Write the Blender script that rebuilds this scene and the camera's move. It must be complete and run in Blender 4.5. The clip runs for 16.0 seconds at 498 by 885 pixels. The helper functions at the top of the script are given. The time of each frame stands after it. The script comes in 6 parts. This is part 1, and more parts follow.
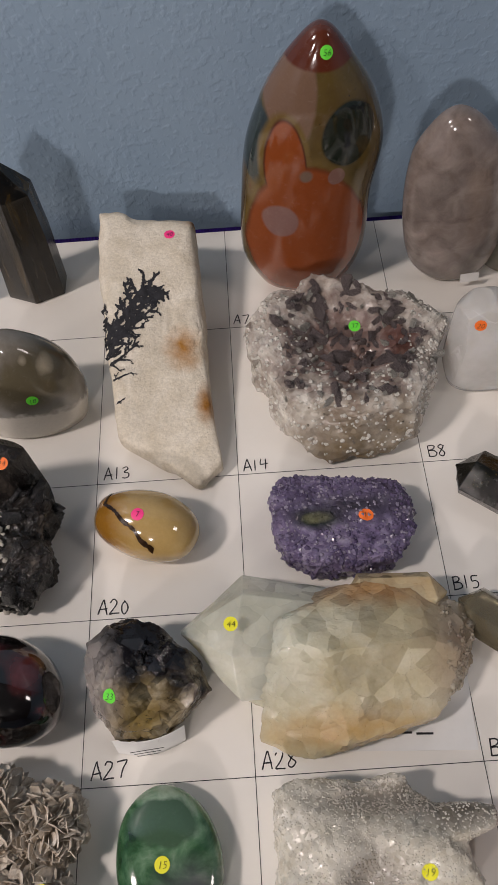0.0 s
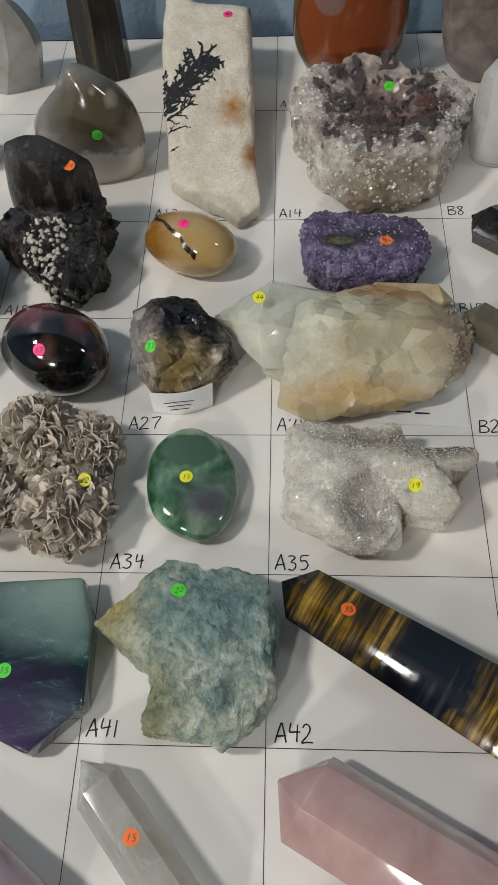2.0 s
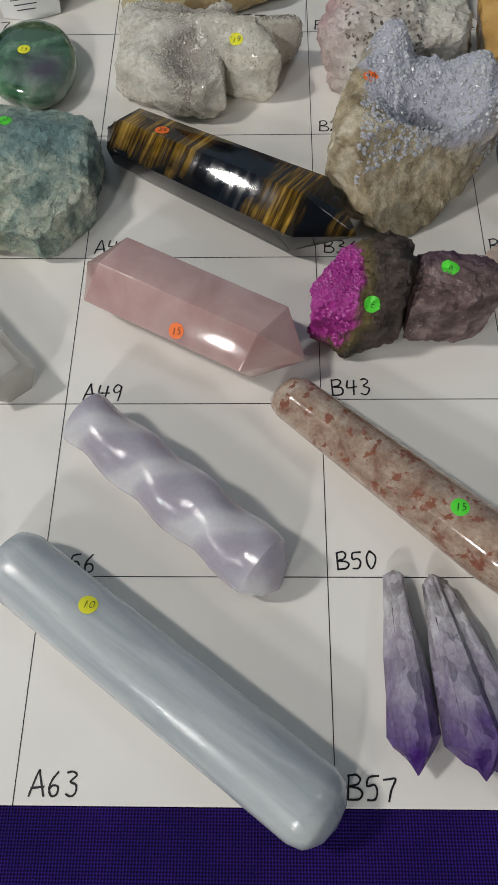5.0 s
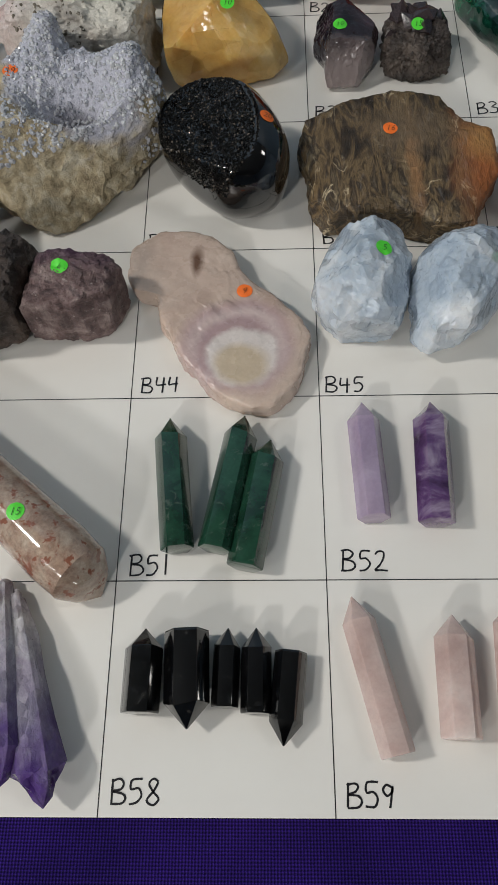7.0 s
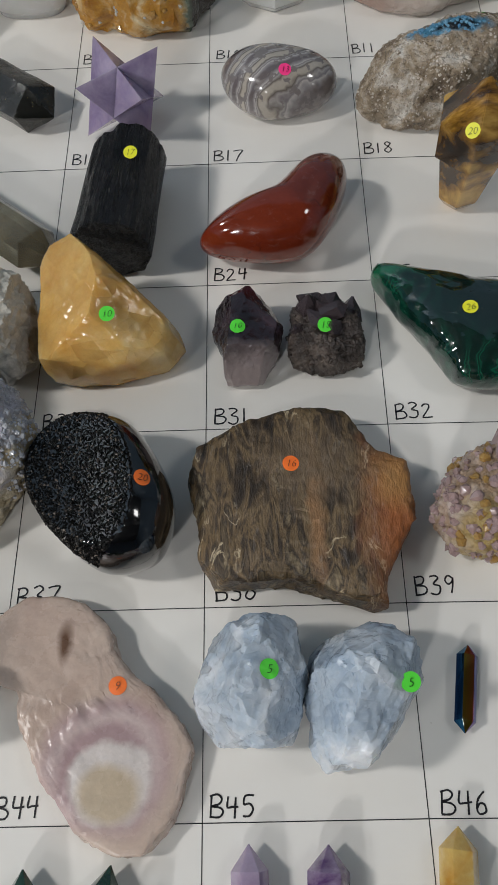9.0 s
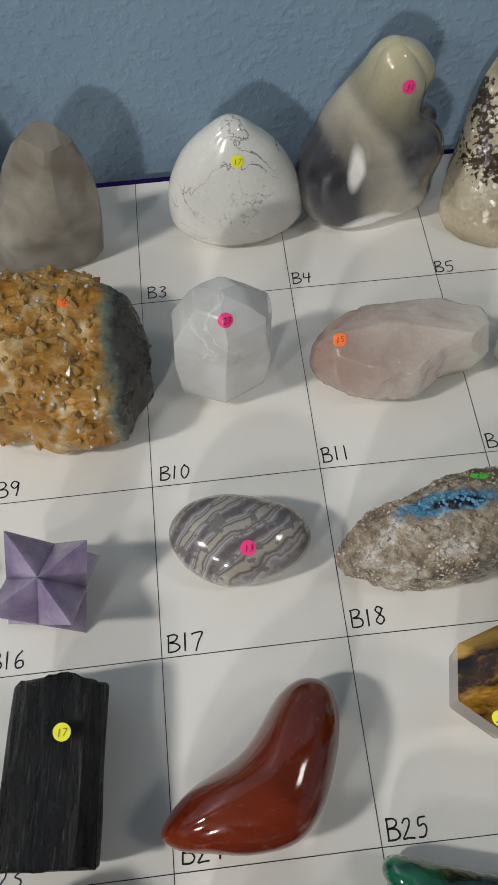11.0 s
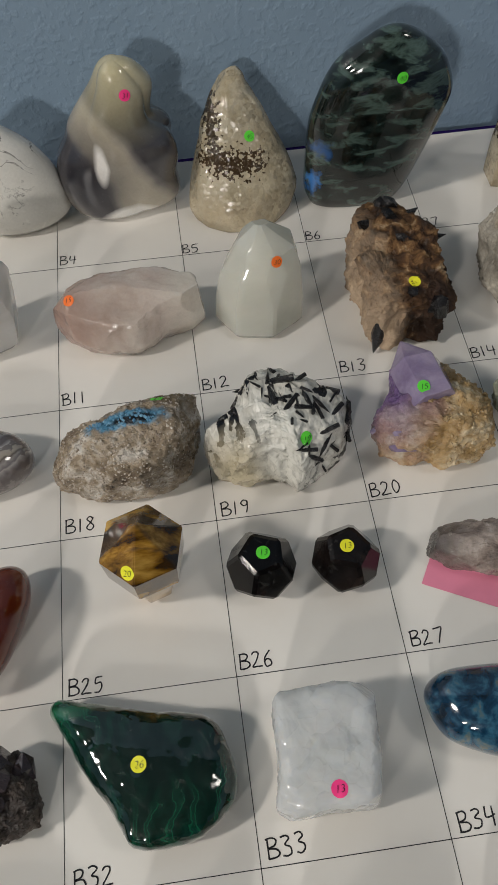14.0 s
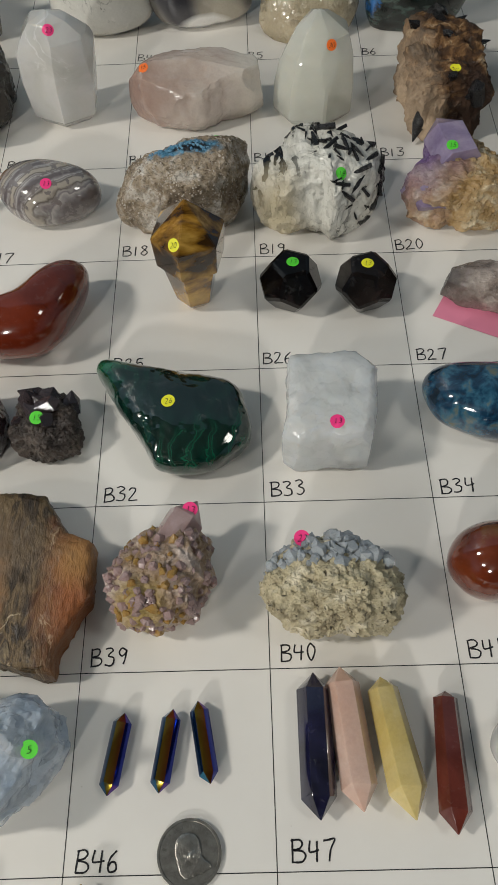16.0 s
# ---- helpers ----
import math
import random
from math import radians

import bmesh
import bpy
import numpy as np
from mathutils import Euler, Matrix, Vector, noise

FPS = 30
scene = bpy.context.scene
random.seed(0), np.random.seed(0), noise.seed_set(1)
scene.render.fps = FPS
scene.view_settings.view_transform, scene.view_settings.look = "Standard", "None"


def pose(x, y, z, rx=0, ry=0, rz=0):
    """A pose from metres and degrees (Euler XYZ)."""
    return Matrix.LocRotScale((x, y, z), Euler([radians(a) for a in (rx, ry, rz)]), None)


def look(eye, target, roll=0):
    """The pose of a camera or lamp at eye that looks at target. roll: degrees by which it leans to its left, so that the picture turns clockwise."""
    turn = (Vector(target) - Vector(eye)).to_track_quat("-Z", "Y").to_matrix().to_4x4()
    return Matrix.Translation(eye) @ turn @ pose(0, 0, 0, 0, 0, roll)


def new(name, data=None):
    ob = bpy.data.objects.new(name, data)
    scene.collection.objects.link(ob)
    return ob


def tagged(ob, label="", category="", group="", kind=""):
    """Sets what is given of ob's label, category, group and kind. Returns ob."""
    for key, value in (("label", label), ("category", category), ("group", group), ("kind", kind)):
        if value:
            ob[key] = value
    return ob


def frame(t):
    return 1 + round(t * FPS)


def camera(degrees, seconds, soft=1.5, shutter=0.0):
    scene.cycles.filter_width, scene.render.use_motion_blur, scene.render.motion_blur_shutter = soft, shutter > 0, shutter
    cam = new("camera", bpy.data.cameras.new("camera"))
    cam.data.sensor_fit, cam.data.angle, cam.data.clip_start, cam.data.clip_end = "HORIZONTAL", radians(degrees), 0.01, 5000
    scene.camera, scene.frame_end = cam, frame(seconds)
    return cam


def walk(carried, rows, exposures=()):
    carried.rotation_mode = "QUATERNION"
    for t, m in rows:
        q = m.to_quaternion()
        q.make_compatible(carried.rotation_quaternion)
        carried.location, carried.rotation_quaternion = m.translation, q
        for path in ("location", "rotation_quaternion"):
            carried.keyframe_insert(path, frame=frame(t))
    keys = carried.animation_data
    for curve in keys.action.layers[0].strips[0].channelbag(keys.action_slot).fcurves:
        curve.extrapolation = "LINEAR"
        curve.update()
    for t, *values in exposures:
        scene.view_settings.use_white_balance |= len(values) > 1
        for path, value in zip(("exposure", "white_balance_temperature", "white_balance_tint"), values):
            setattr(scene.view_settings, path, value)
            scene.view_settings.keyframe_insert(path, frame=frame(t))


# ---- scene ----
cam = camera(36.5, 16.0, 1.1)
PATH = [
    (0, (-0.099, 0.333, 0.379), (-0.103, 1.375, -1.329), -4.2),
    (0.5, (-0.089, 0.294, 0.369), (-0.11, 1.334, -1.339), -4.5),
    (1, (-0.088, 0.255, 0.366), (-0.128, 1.29, -1.345), -4.1),
    (1.5, (-0.092, 0.215, 0.354), (-0.156, 1.241, -1.362), -3.7),
    (2, (-0.1, 0.177, 0.345), (-0.195, 1.184, -1.38), -4.4),
    (2.5, (-0.109, 0.135, 0.341), (-0.206, 1.118, -1.398), -4.6),
    (3, (-0.115, 0.092, 0.331), (-0.179, 1.037, -1.431), -3.3),
    (3.2, (-0.115, 0.081, 0.326), (-0.161, 1.012, -1.444), -2.7),
    (5.3, (0.0, -0.008, 0.27), (-0.043, 0.87, -1.527), -2.5),
    (5.5, (0.017, -0.01, 0.269), (-0.037, 0.869, -1.527), -2.9),
    (6, (0.059, -0.007, 0.264), (-0.009, 0.873, -1.531), -3.5),
    (6.5, (0.097, -0.005, 0.263), (0.027, 0.855, -1.542), -4.2),
    (7, (0.133, 0.006, 0.268), (0.068, 0.857, -1.541), -4.6),
    (7.5, (0.156, 0.025, 0.272), (0.106, 0.874, -1.538), -4.0),
    (8, (0.164, 0.054, 0.281), (0.106, 0.912, -1.525), -4.7),
    (8.5, (0.17, 0.096, 0.292), (0.109, 0.974, -1.504), -5.0),
    (9, (0.177, 0.153, 0.29), (0.136, 1.048, -1.498), -4.1),
    (9.2, (0.176, 0.18, 0.291), (0.158, 1.085, -1.493), -2.9),
    (11.3, (0.193, 0.412, 0.329), (0.282, 1.334, -1.443), -2.2),
    (11.5, (0.198, 0.421, 0.33), (0.307, 1.36, -1.433), -1.8),
    (12, (0.232, 0.433, 0.341), (0.375, 1.393, -1.408), -1.5),
    (12.5, (0.274, 0.416, 0.355), (0.434, 1.393, -1.383), -0.9),
    (13, (0.298, 0.38, 0.363), (0.463, 1.376, -1.363), -0.6),
    (13.5, (0.304, 0.339, 0.364), (0.453, 1.352, -1.354), -0.9),
    (14, (0.309, 0.296, 0.355), (0.435, 1.312, -1.363), -1.5),
    (14.5, (0.319, 0.258, 0.35), (0.417, 1.278, -1.368), -1.9),
    (15, (0.321, 0.226, 0.334), (0.385, 1.247, -1.384), -1.7),
    (15.5, (0.316, 0.185, 0.328), (0.337, 1.209, -1.389), -2.4),
    (16, (0.306, 0.147, 0.323), (0.297, 1.162, -1.4), -2.6),
]
walk(cam, [(t, look(eye, target, roll)) for t, eye, target, roll in PATH],
     [(0, 0.1, 6750, 20), (1.5, 0.08, 6500, 12), (3, -0.04, 6100, 9), (5.5, -0.06, 6300, 10), (7, 0.12, 6300, 9), (9, 0.12, 6150, 10), (11.5, 0.3, 6350, 9), (12.5, 0.18, 6600, 11), (14, 0.2, 6600, 11), (16, 0.22, 6550, 8)])

# ---- light ----
world = bpy.data.worlds.new("world")
scene.world = world
world.use_nodes = True
world.node_tree.nodes["Background"].inputs[0].default_value = (0.75, 0.83, 1.0, 1)
world.node_tree.nodes["Background"].inputs[1].default_value = 0.35


def lamp(name, eye, target, size, size_y, watts, colour):
    data = bpy.data.lights.new(name, "AREA")
    data.shape, data.size, data.size_y, data.energy, data.color = "RECTANGLE", size, size_y, watts, colour
    ob = new(name, data)
    ob.matrix_world = look(eye, target)
    return ob


lamp("ceiling_lamp_light", (-1.30, 0.12, 1.55), (0.05, 0.35, 0), 0.16, 0.20, 17, (1.0, 0.95, 0.88))
lamp("ceiling_lamp_light", (-1.6, -1.4, 1.7), (0.2, 0.55, 0), 0.25, 0.25, 10, (1.0, 0.96, 0.9))
lamp("ceiling_lamp_light", (-1.05, -2.6, 1.5), (0.2, 0.7, 0), 0.22, 0.18, 30, (1.0, 0.97, 0.93))
lamp("ceiling_lamp_light", (1.45, 0.1, 1.65), (0.1, 0.35, 0), 0.3, 0.3, 3.5, (1.0, 0.96, 0.9))

# ---- materials ----
MM = 0.001


def rgb(h):
    """Linear colour from an sRGB hex string."""
    v = [int(h[i:i + 2], 16) / 255 for i in (0, 2, 4)]
    return tuple(c / 12.92 if c <= 0.04045 else ((c + 0.055) / 1.055) ** 2.4 for c in v) + (1.0,)


def nodes_of(name):
    m = bpy.data.materials.new(name)
    m.use_nodes = True
    nt = m.node_tree
    return m, nt, nt.nodes["Principled BSDF"]


def ramp(nt, fac, stops, interp="LINEAR"):
    r = nt.nodes.new("ShaderNodeValToRGB")
    r.color_ramp.interpolation = interp
    el = r.color_ramp.elements
    while len(el) < len(stops):
        el.new(0.5)
    for e, (p, c) in zip(el, stops):
        e.position, e.color = p, rgb(c) if isinstance(c, str) else (c, c, c, 1)
    nt.links.new(fac, r.inputs[0])
    return r.outputs[0]


def coords(nt, stretch=(1, 1, 1), turn=(0, 0, 0), jitter=True):
    tc = nt.nodes.new("ShaderNodeTexCoord")
    mp = nt.nodes.new("ShaderNodeMapping")
    mp.inputs["Scale"].default_value = stretch
    mp.inputs["Rotation"].default_value = [radians(a) for a in turn]
    nt.links.new(tc.outputs["Object"], mp.inputs[0])
    if not jitter:
        return mp.outputs[0]
    info = nt.nodes.new("ShaderNodeObjectInfo")
    add = nt.nodes.new("ShaderNodeVectorMath")
    mul = nt.nodes.new("ShaderNodeVectorMath")
    mul.operation = "SCALE"
    mul.inputs[0].default_value = (1.3, 0.7, 0.9)
    nt.links.new(info.outputs["Random"], mul.inputs["Scale"])
    nt.links.new(mp.outputs[0], add.inputs[0])
    nt.links.new(mul.outputs[0], add.inputs[1])
    return add.outputs[0]


def noise_tex(nt, vec, scale, detail=6, dist=0.0, rough=0.55):
    n = nt.nodes.new("ShaderNodeTexNoise")
    n.inputs["Scale"].default_value, n.inputs["Detail"].default_value = scale, detail
    n.inputs["Distortion"].default_value, n.inputs["Roughness"].default_value = dist, rough
    nt.links.new(vec, n.inputs["Vector"])
    return n.outputs[0]


def voronoi_tex(nt, vec, scale, feature="F1", out="Distance"):
    n = nt.nodes.new("ShaderNodeTexVoronoi")
    n.feature = feature
    n.inputs["Scale"].default_value = scale
    nt.links.new(vec, n.inputs["Vector"])
    return n.outputs[out]


def wave_tex(nt, vec, scale, dist=4, detail=3, dscale=1.0, kind="BANDS", axis="X"):
    n = nt.nodes.new("ShaderNodeTexWave")
    n.wave_type = kind
    if kind == "BANDS":
        n.bands_direction = axis
    n.inputs["Scale"].default_value, n.inputs["Distortion"].default_value = scale, dist
    n.inputs["Detail"].default_value, n.inputs["Detail Scale"].default_value = detail, dscale
    nt.links.new(vec, n.inputs["Vector"])
    return n.outputs[0]


def mix(nt, fac, a, b, mode="MIX"):
    m = nt.nodes.new("ShaderNodeMix")
    m.data_type, m.blend_type = "RGBA", mode
    for sock, val in ((m.inputs[0], fac), (m.inputs[6], a), (m.inputs[7], b)):
        if isinstance(val, bpy.types.NodeSocket):
            nt.links.new(val, sock)
        elif isinstance(val, str):
            sock.default_value = rgb(val)
        else:
            sock.default_value = val
    return m.outputs[2]


def bump(nt, bsdf, height, strength, distance=0.0006, normal=None):
    b = nt.nodes.new("ShaderNodeBump")
    b.inputs["Strength"].default_value, b.inputs["Distance"].default_value = strength, distance
    nt.links.new(height, b.inputs["Height"])
    if normal:
        nt.links.new(normal, b.inputs["Normal"])
    nt.links.new(b.outputs[0], bsdf.inputs["Normal"])
    return b.outputs[0]


def zone(nt, centre, radii, soft=0.08, wobble=0.3, wscale=60):
    """A mask round a place of the thing, in mm, with an uneven edge."""
    tc = nt.nodes.new("ShaderNodeTexCoord")
    out = tc.outputs["Object"]
    if wobble:
        n = nt.nodes.new("ShaderNodeTexNoise")
        n.inputs["Scale"].default_value, n.inputs["Detail"].default_value = wscale, 1.5 if wobble < 0.28 else 6
        nt.links.new(out, n.inputs["Vector"])
        sub = nt.nodes.new("ShaderNodeVectorMath")
        sub.operation = "SUBTRACT"
        sub.inputs[1].default_value = (0.5, 0.5, 0.5)
        nt.links.new(n.outputs["Color"], sub.inputs[0])
        sc = nt.nodes.new("ShaderNodeVectorMath")
        sc.operation = "SCALE"
        sc.inputs["Scale"].default_value = wobble * min(radii) * 2 * MM
        nt.links.new(sub.outputs[0], sc.inputs[0])
        ad = nt.nodes.new("ShaderNodeVectorMath")
        nt.links.new(out, ad.inputs[0])
        nt.links.new(sc.outputs[0], ad.inputs[1])
        out = ad.outputs[0]
    for op, val in (("SUBTRACT", [c * MM for c in centre]), ("DIVIDE", [r * MM for r in radii])):
        v = nt.nodes.new("ShaderNodeVectorMath")
        v.operation = op
        v.inputs[1].default_value = val
        nt.links.new(out, v.inputs[0])
        out = v.outputs[0]
    ln = nt.nodes.new("ShaderNodeVectorMath")
    ln.operation = "LENGTH"
    nt.links.new(out, ln.inputs[0])
    hf = nt.nodes.new("ShaderNodeMath")
    hf.operation = "MULTIPLY"
    hf.inputs[1].default_value = 0.5
    nt.links.new(ln.outputs["Value"], hf.inputs[0])
    return ramp(nt, hf.outputs[0], [(0.5 - soft / 2, 1.0), (0.5 + soft / 2, 0.0)])


def mineral(name, stops, scale=60, detail=7, dist=0.6, kind="noise", rough=0.4, bumpy=0.3, bscale=500, trans=0.0, sss=0.0,
            coat=0.0, metal=0.0, stretch=(1, 1, 1), turn=(0, 0, 0), specks=None, veins=None, interp="LINEAR", ior=1.5, wavedist=4,
            mottle=0.25, radius=0.006, axis="X", jitter=True, zones=(), grain=None, facet=0.0, fscale=140, bdist=None):
    """A stone: stops colour the main pattern; specks (colour, scale, threshold) and veins (colour, scale, width) lie on top."""
    m, nt, b = nodes_of(name)
    vec = coords(nt, stretch, turn, jitter)
    if kind == "wave":
        f = wave_tex(nt, vec, scale, wavedist, 4, 1.2, "BANDS", axis)
    elif kind == "rings":
        f = wave_tex(nt, vec, scale, wavedist, 3, 1.0, "RINGS")
    elif kind == "cells":
        f = voronoi_tex(nt, vec, scale)
    else:
        f = noise_tex(nt, vec, scale, detail, dist)
    col = ramp(nt, f, stops, interp)
    if mottle:
        big = ramp(nt, noise_tex(nt, vec, scale * 0.35 + 9, 4, 0.3), [(0.3, 1 - mottle), (0.7, 1.0)])
        col = mix(nt, 1.0, col, big, "MULTIPLY")
    if veins:
        n1 = noise_tex(nt, vec, veins[1], 6, 1.2)
        line = ramp(nt, n1, [(0.5 - veins[2], 0.0), (0.5, 1.0), (0.5 + veins[2], 0.0)])
        gap = ramp(nt, noise_tex(nt, vec, veins[1] * 0.8, 4, 0.5), [(0.5, 0.0), (0.62, veins[3] if len(veins) > 3 else 0.35)])
        col = mix(nt, mix(nt, 1.0, line, gap, "MULTIPLY"), col, veins[0])
    if specks:
        n2 = noise_tex(nt, vec, specks[1], 3, 0.2)
        col = mix(nt, ramp(nt, n2, [(specks[2], 0.0), (specks[2] + 0.05, 1.0)]), col, specks[0])
    grain = (0.24 if bumpy > 0.55 else 0.08) if grain is None else grain
    for centre, radii, colour, soft, wobble, wscale in zones:
        col = mix(nt, zone(nt, centre, radii, soft, wobble, wscale), col, colour)
    if grain:
        g1 = ramp(nt, noise_tex(nt, vec, 620, 4, 0.3, 0.7), [(0.32, 1 - grain), (0.62, 1.0)])
        col = mix(nt, 1.0, col, g1, "MULTIPLY")
        g2 = ramp(nt, noise_tex(nt, vec, 240, 5, 0.6, 0.7), [(0.58, 0.0), (0.72, grain * 0.8)])
        col = mix(nt, g2, col, mix(nt, 0.5, col, "F4F0E8"))
    nt.links.new(col, b.inputs["Base Color"])
    b.inputs["Metallic"].default_value = metal
    b.inputs["IOR"].default_value = ior
    b.inputs["Transmission Weight"].default_value = trans
    b.inputs["Subsurface Weight"].default_value = sss
    b.inputs["Subsurface Radius"].default_value = (1, 0.9, 0.8)
    b.inputs["Subsurface Scale"].default_value = radius
    b.inputs["Coat Weight"].default_value = coat
    b.inputs["Coat Roughness"].default_value = 0.06
    rv = ramp(nt, noise_tex(nt, vec, bscale * 0.4, 4), [(0.3, max(rough - 0.08, 0.02)), (0.7, min(rough + 0.1, 1))])
    nt.links.new(rv, b.inputs["Roughness"])
    first = None
    if facet:
        vo = nt.nodes.new("ShaderNodeTexVoronoi")
        vo.inputs["Scale"].default_value = fscale
        nt.links.new(vec, vo.inputs["Vector"])
        ops = []
        for op, x, y in (("SUBTRACT", vec, vo.outputs["Position"]), ("SUBTRACT", vo.outputs["Color"], None), ("DOT_PRODUCT", None, None)):
            n = nt.nodes.new("ShaderNodeVectorMath")
            n.operation = op
            if op == "DOT_PRODUCT":
                x, y = ops[0].outputs[0], ops[1].outputs[0]
            nt.links.new(x, n.inputs[0])
            if y:
                nt.links.new(y, n.inputs[1])
            else:
                n.inputs[1].default_value = (0.5, 0.5, 0.5)
            ops.append(n)
        first = bump(nt, b, ops[2].outputs["Value"], 1.0, facet)
    if bumpy:
        n1 = noise_tex(nt, vec, bscale, 7, 0.4, 0.68)
        bump(nt, b, n1, min(bumpy, 1.0), bdist or (0.0014 if bumpy > 0.55 else 0.0006), first)
    return m


def plain(name, colour, rough=0.5, metal=0.0, var=0.12, scale=40, bumpy=0.0, bscale=800):
    m, nt, b = nodes_of(name)
    vec = coords(nt)
    f = ramp(nt, noise_tex(nt, vec, scale, 5), [(0.3, 1 - var), (0.7, 1.0)])
    nt.links.new(mix(nt, 1.0, colour, f, "MULTIPLY"), b.inputs["Base Color"])
    b.inputs["Roughness"].default_value, b.inputs["Metallic"].default_value = rough, metal
    if bumpy:
        bump(nt, b, noise_tex(nt, vec, bscale, 4), bumpy, 0.0004)
    return m


# the room
def wall_paint():
    m, nt, b = nodes_of("blue_orange_peel_paint")
    vec = coords(nt, jitter=False)
    col = ramp(nt, noise_tex(nt, vec, 5, 5), [(0.3, "8298AC"), (0.7, "8AA0B3")])
    nt.links.new(col, b.inputs["Base Color"])
    b.inputs["Roughness"].default_value = 0.45
    n1 = ramp(nt, noise_tex(nt, vec, 240, 2, 0.0, 0.4), [(0.48, 0.0), (0.68, 1.0)])
    n2 = noise_tex(nt, vec, 420, 3, 0.2, 0.5)
    bump(nt, b, mix(nt, 0.3, n1, n2), 0.27, 0.0012)
    return m


def cloth_paint():
    m, nt, b = nodes_of("purple_woven_cloth")
    vec = coords(nt, jitter=False)
    w1 = wave_tex(nt, vec, 300, 0.4, 2, 1, "BANDS", "X")
    w2 = wave_tex(nt, vec, 300, 0.4, 2, 1, "BANDS", "Y")
    f = mix(nt, 0.5, w1, w2)
    nt.links.new(mix(nt, 0.9, ramp(nt, noise_tex(nt, vec, 30, 5), [(0.3, "2A1668"), (0.7, "3A2084")]), f, "MULTIPLY"), b.inputs["Base Color"])
    b.inputs["Roughness"].default_value = 0.85
    b.inputs["Specular IOR Level"].default_value = 0.12
    bump(nt, b, f, 0.9, 0.0006)
    return m


def board_paint():
    m, nt, b = nodes_of("white_poster_board")
    vec = coords(nt, jitter=False)
    col = ramp(nt, noise_tex(nt, vec, 14, 6), [(0.3, "E3DFD8"), (0.7, "EBE8E1")])
    dirt = ramp(nt, noise_tex(nt, vec, 160, 3), [(0.77, 0.0), (0.8, 0.5)])
    nt.links.new(mix(nt, dirt, col, "C9C2B6"), b.inputs["Base Color"])
    b.inputs["Roughness"].default_value = 0.42
    bump(nt, b, noise_tex(nt, vec, 900, 3), 0.06, 0.0003)
    return m


WALL, CLOTH, BOARD = wall_paint(), cloth_paint(), board_paint()
INK = plain("black_marker_ink", rgb("16151A"), 0.4)
CARPET = plain("grey_carpet", rgb("5C5952"), 0.95, var=0.5, scale=300, bumpy=0.8, bscale=500)
# Kept mid grey so that the unseen ceiling bounces and reflects little.
CEIL = plain("mid_grey_paint", rgb("7E7E7B"), 0.8)
PAPER = plain("white_paper", rgb("E6E6E4"), 0.6)
STICK = {"green": plain("green_sticker_paper", rgb("5BE03A"), 0.5), "orange": plain("orange_sticker_paper", rgb("FF7A2A"), 0.5),
         "yellow": plain("yellow_sticker_paper", rgb("F2EE2E"), 0.5), "pink": plain("pink_sticker_paper", rgb("FF3D8B"), 0.5)}


# ---- shaping ----
def mesh_object(name, verts, faces, mat, parent=None, sharp=None, label=""):
    me = bpy.data.meshes.new(name)
    me.from_pydata([tuple(v) for v in verts], [], faces)
    me.validate()
    me.update()
    me.materials.append(mat)
    ob = new(name, me)
    if sharp is not None:
        me.polygons.foreach_set("use_smooth", [True] * len(me.polygons))
        me.set_sharp_from_angle(angle=radians(sharp))
    if parent:
        ob.parent = parent
    if label:
        ob["label"] = label
    return ob


def part(name, bm, mat, parent=None, label="", sharp=None):
    bmesh.ops.recalc_face_normals(bm, faces=bm.faces[:])
    me = bpy.data.meshes.new(name)
    bm.to_mesh(me)
    bm.free()
    me.materials.append(mat)
    if sharp is not None:
        me.polygons.foreach_set("use_smooth", [True] * len(me.polygons))
        me.set_sharp_from_angle(angle=radians(sharp))
    ob = new(name, me)
    if parent:
        ob.parent = parent
    if label:
        ob["label"] = label
    return ob


def box_bm(x0, x1, y0, y1, z0, z1, bevel=0.0):
    bm = bmesh.new()
    bmesh.ops.create_cube(bm, size=1, matrix=Matrix.Translation(((x0 + x1) / 2, (y0 + y1) / 2, (z0 + z1) / 2)) @ Matrix.Diagonal((x1 - x0, y1 - y0, z1 - z0, 1)))
    if bevel:
        bmesh.ops.bevel(bm, geom=bm.edges[:], offset=bevel, segments=2, affect="EDGES", profile=0.5)
    return bm


def ring_faces(rings, n, cap0=True, cap1=True):
    f = []
    for i in range(rings - 1):
        for j in range(n):
            k = (j + 1) % n
            f.append((i * n + j, i * n + k, (i + 1) * n + k, (i + 1) * n + j))
    if cap0:
        f.append(tuple(reversed(range(n))))
    if cap1:
        f.append(tuple((rings - 1) * n + j for j in range(n)))
    return f


def resample(pts, n, smooth):
    """n points evenly along a closed outline, rounded or with straight sides."""
    p = np.array(pts, float)
    if smooth:
        q = []
        m = len(p)
        for i in range(m):
            a, b, c, d = p[i - 1], p[i], p[(i + 1) % m], p[(i + 2) % m]
            for u in np.linspace(0, 1, 12, endpoint=False):
                q.append(0.5 * (2 * b + (c - a) * u + (2 * a - 5 * b + 4 * c - d) * u * u + (3 * b - a - 3 * c + d) * u ** 3))
        p = np.array(q)
    p = np.vstack([p, p[:1]])
    s = np.concatenate([[0], np.cumsum(np.linalg.norm(np.diff(p, axis=0), axis=1))])
    u = np.linspace(0, s[-1], n, endpoint=False)
    out = np.column_stack([np.interp(u, s, p[:, 0]), np.interp(u, s, p[:, 1])])
    area = np.sum(out[:, 0] * np.roll(out[:, 1], -1) - np.roll(out[:, 0], -1) * out[:, 1])
    return out if area > 0 else out[::-1]


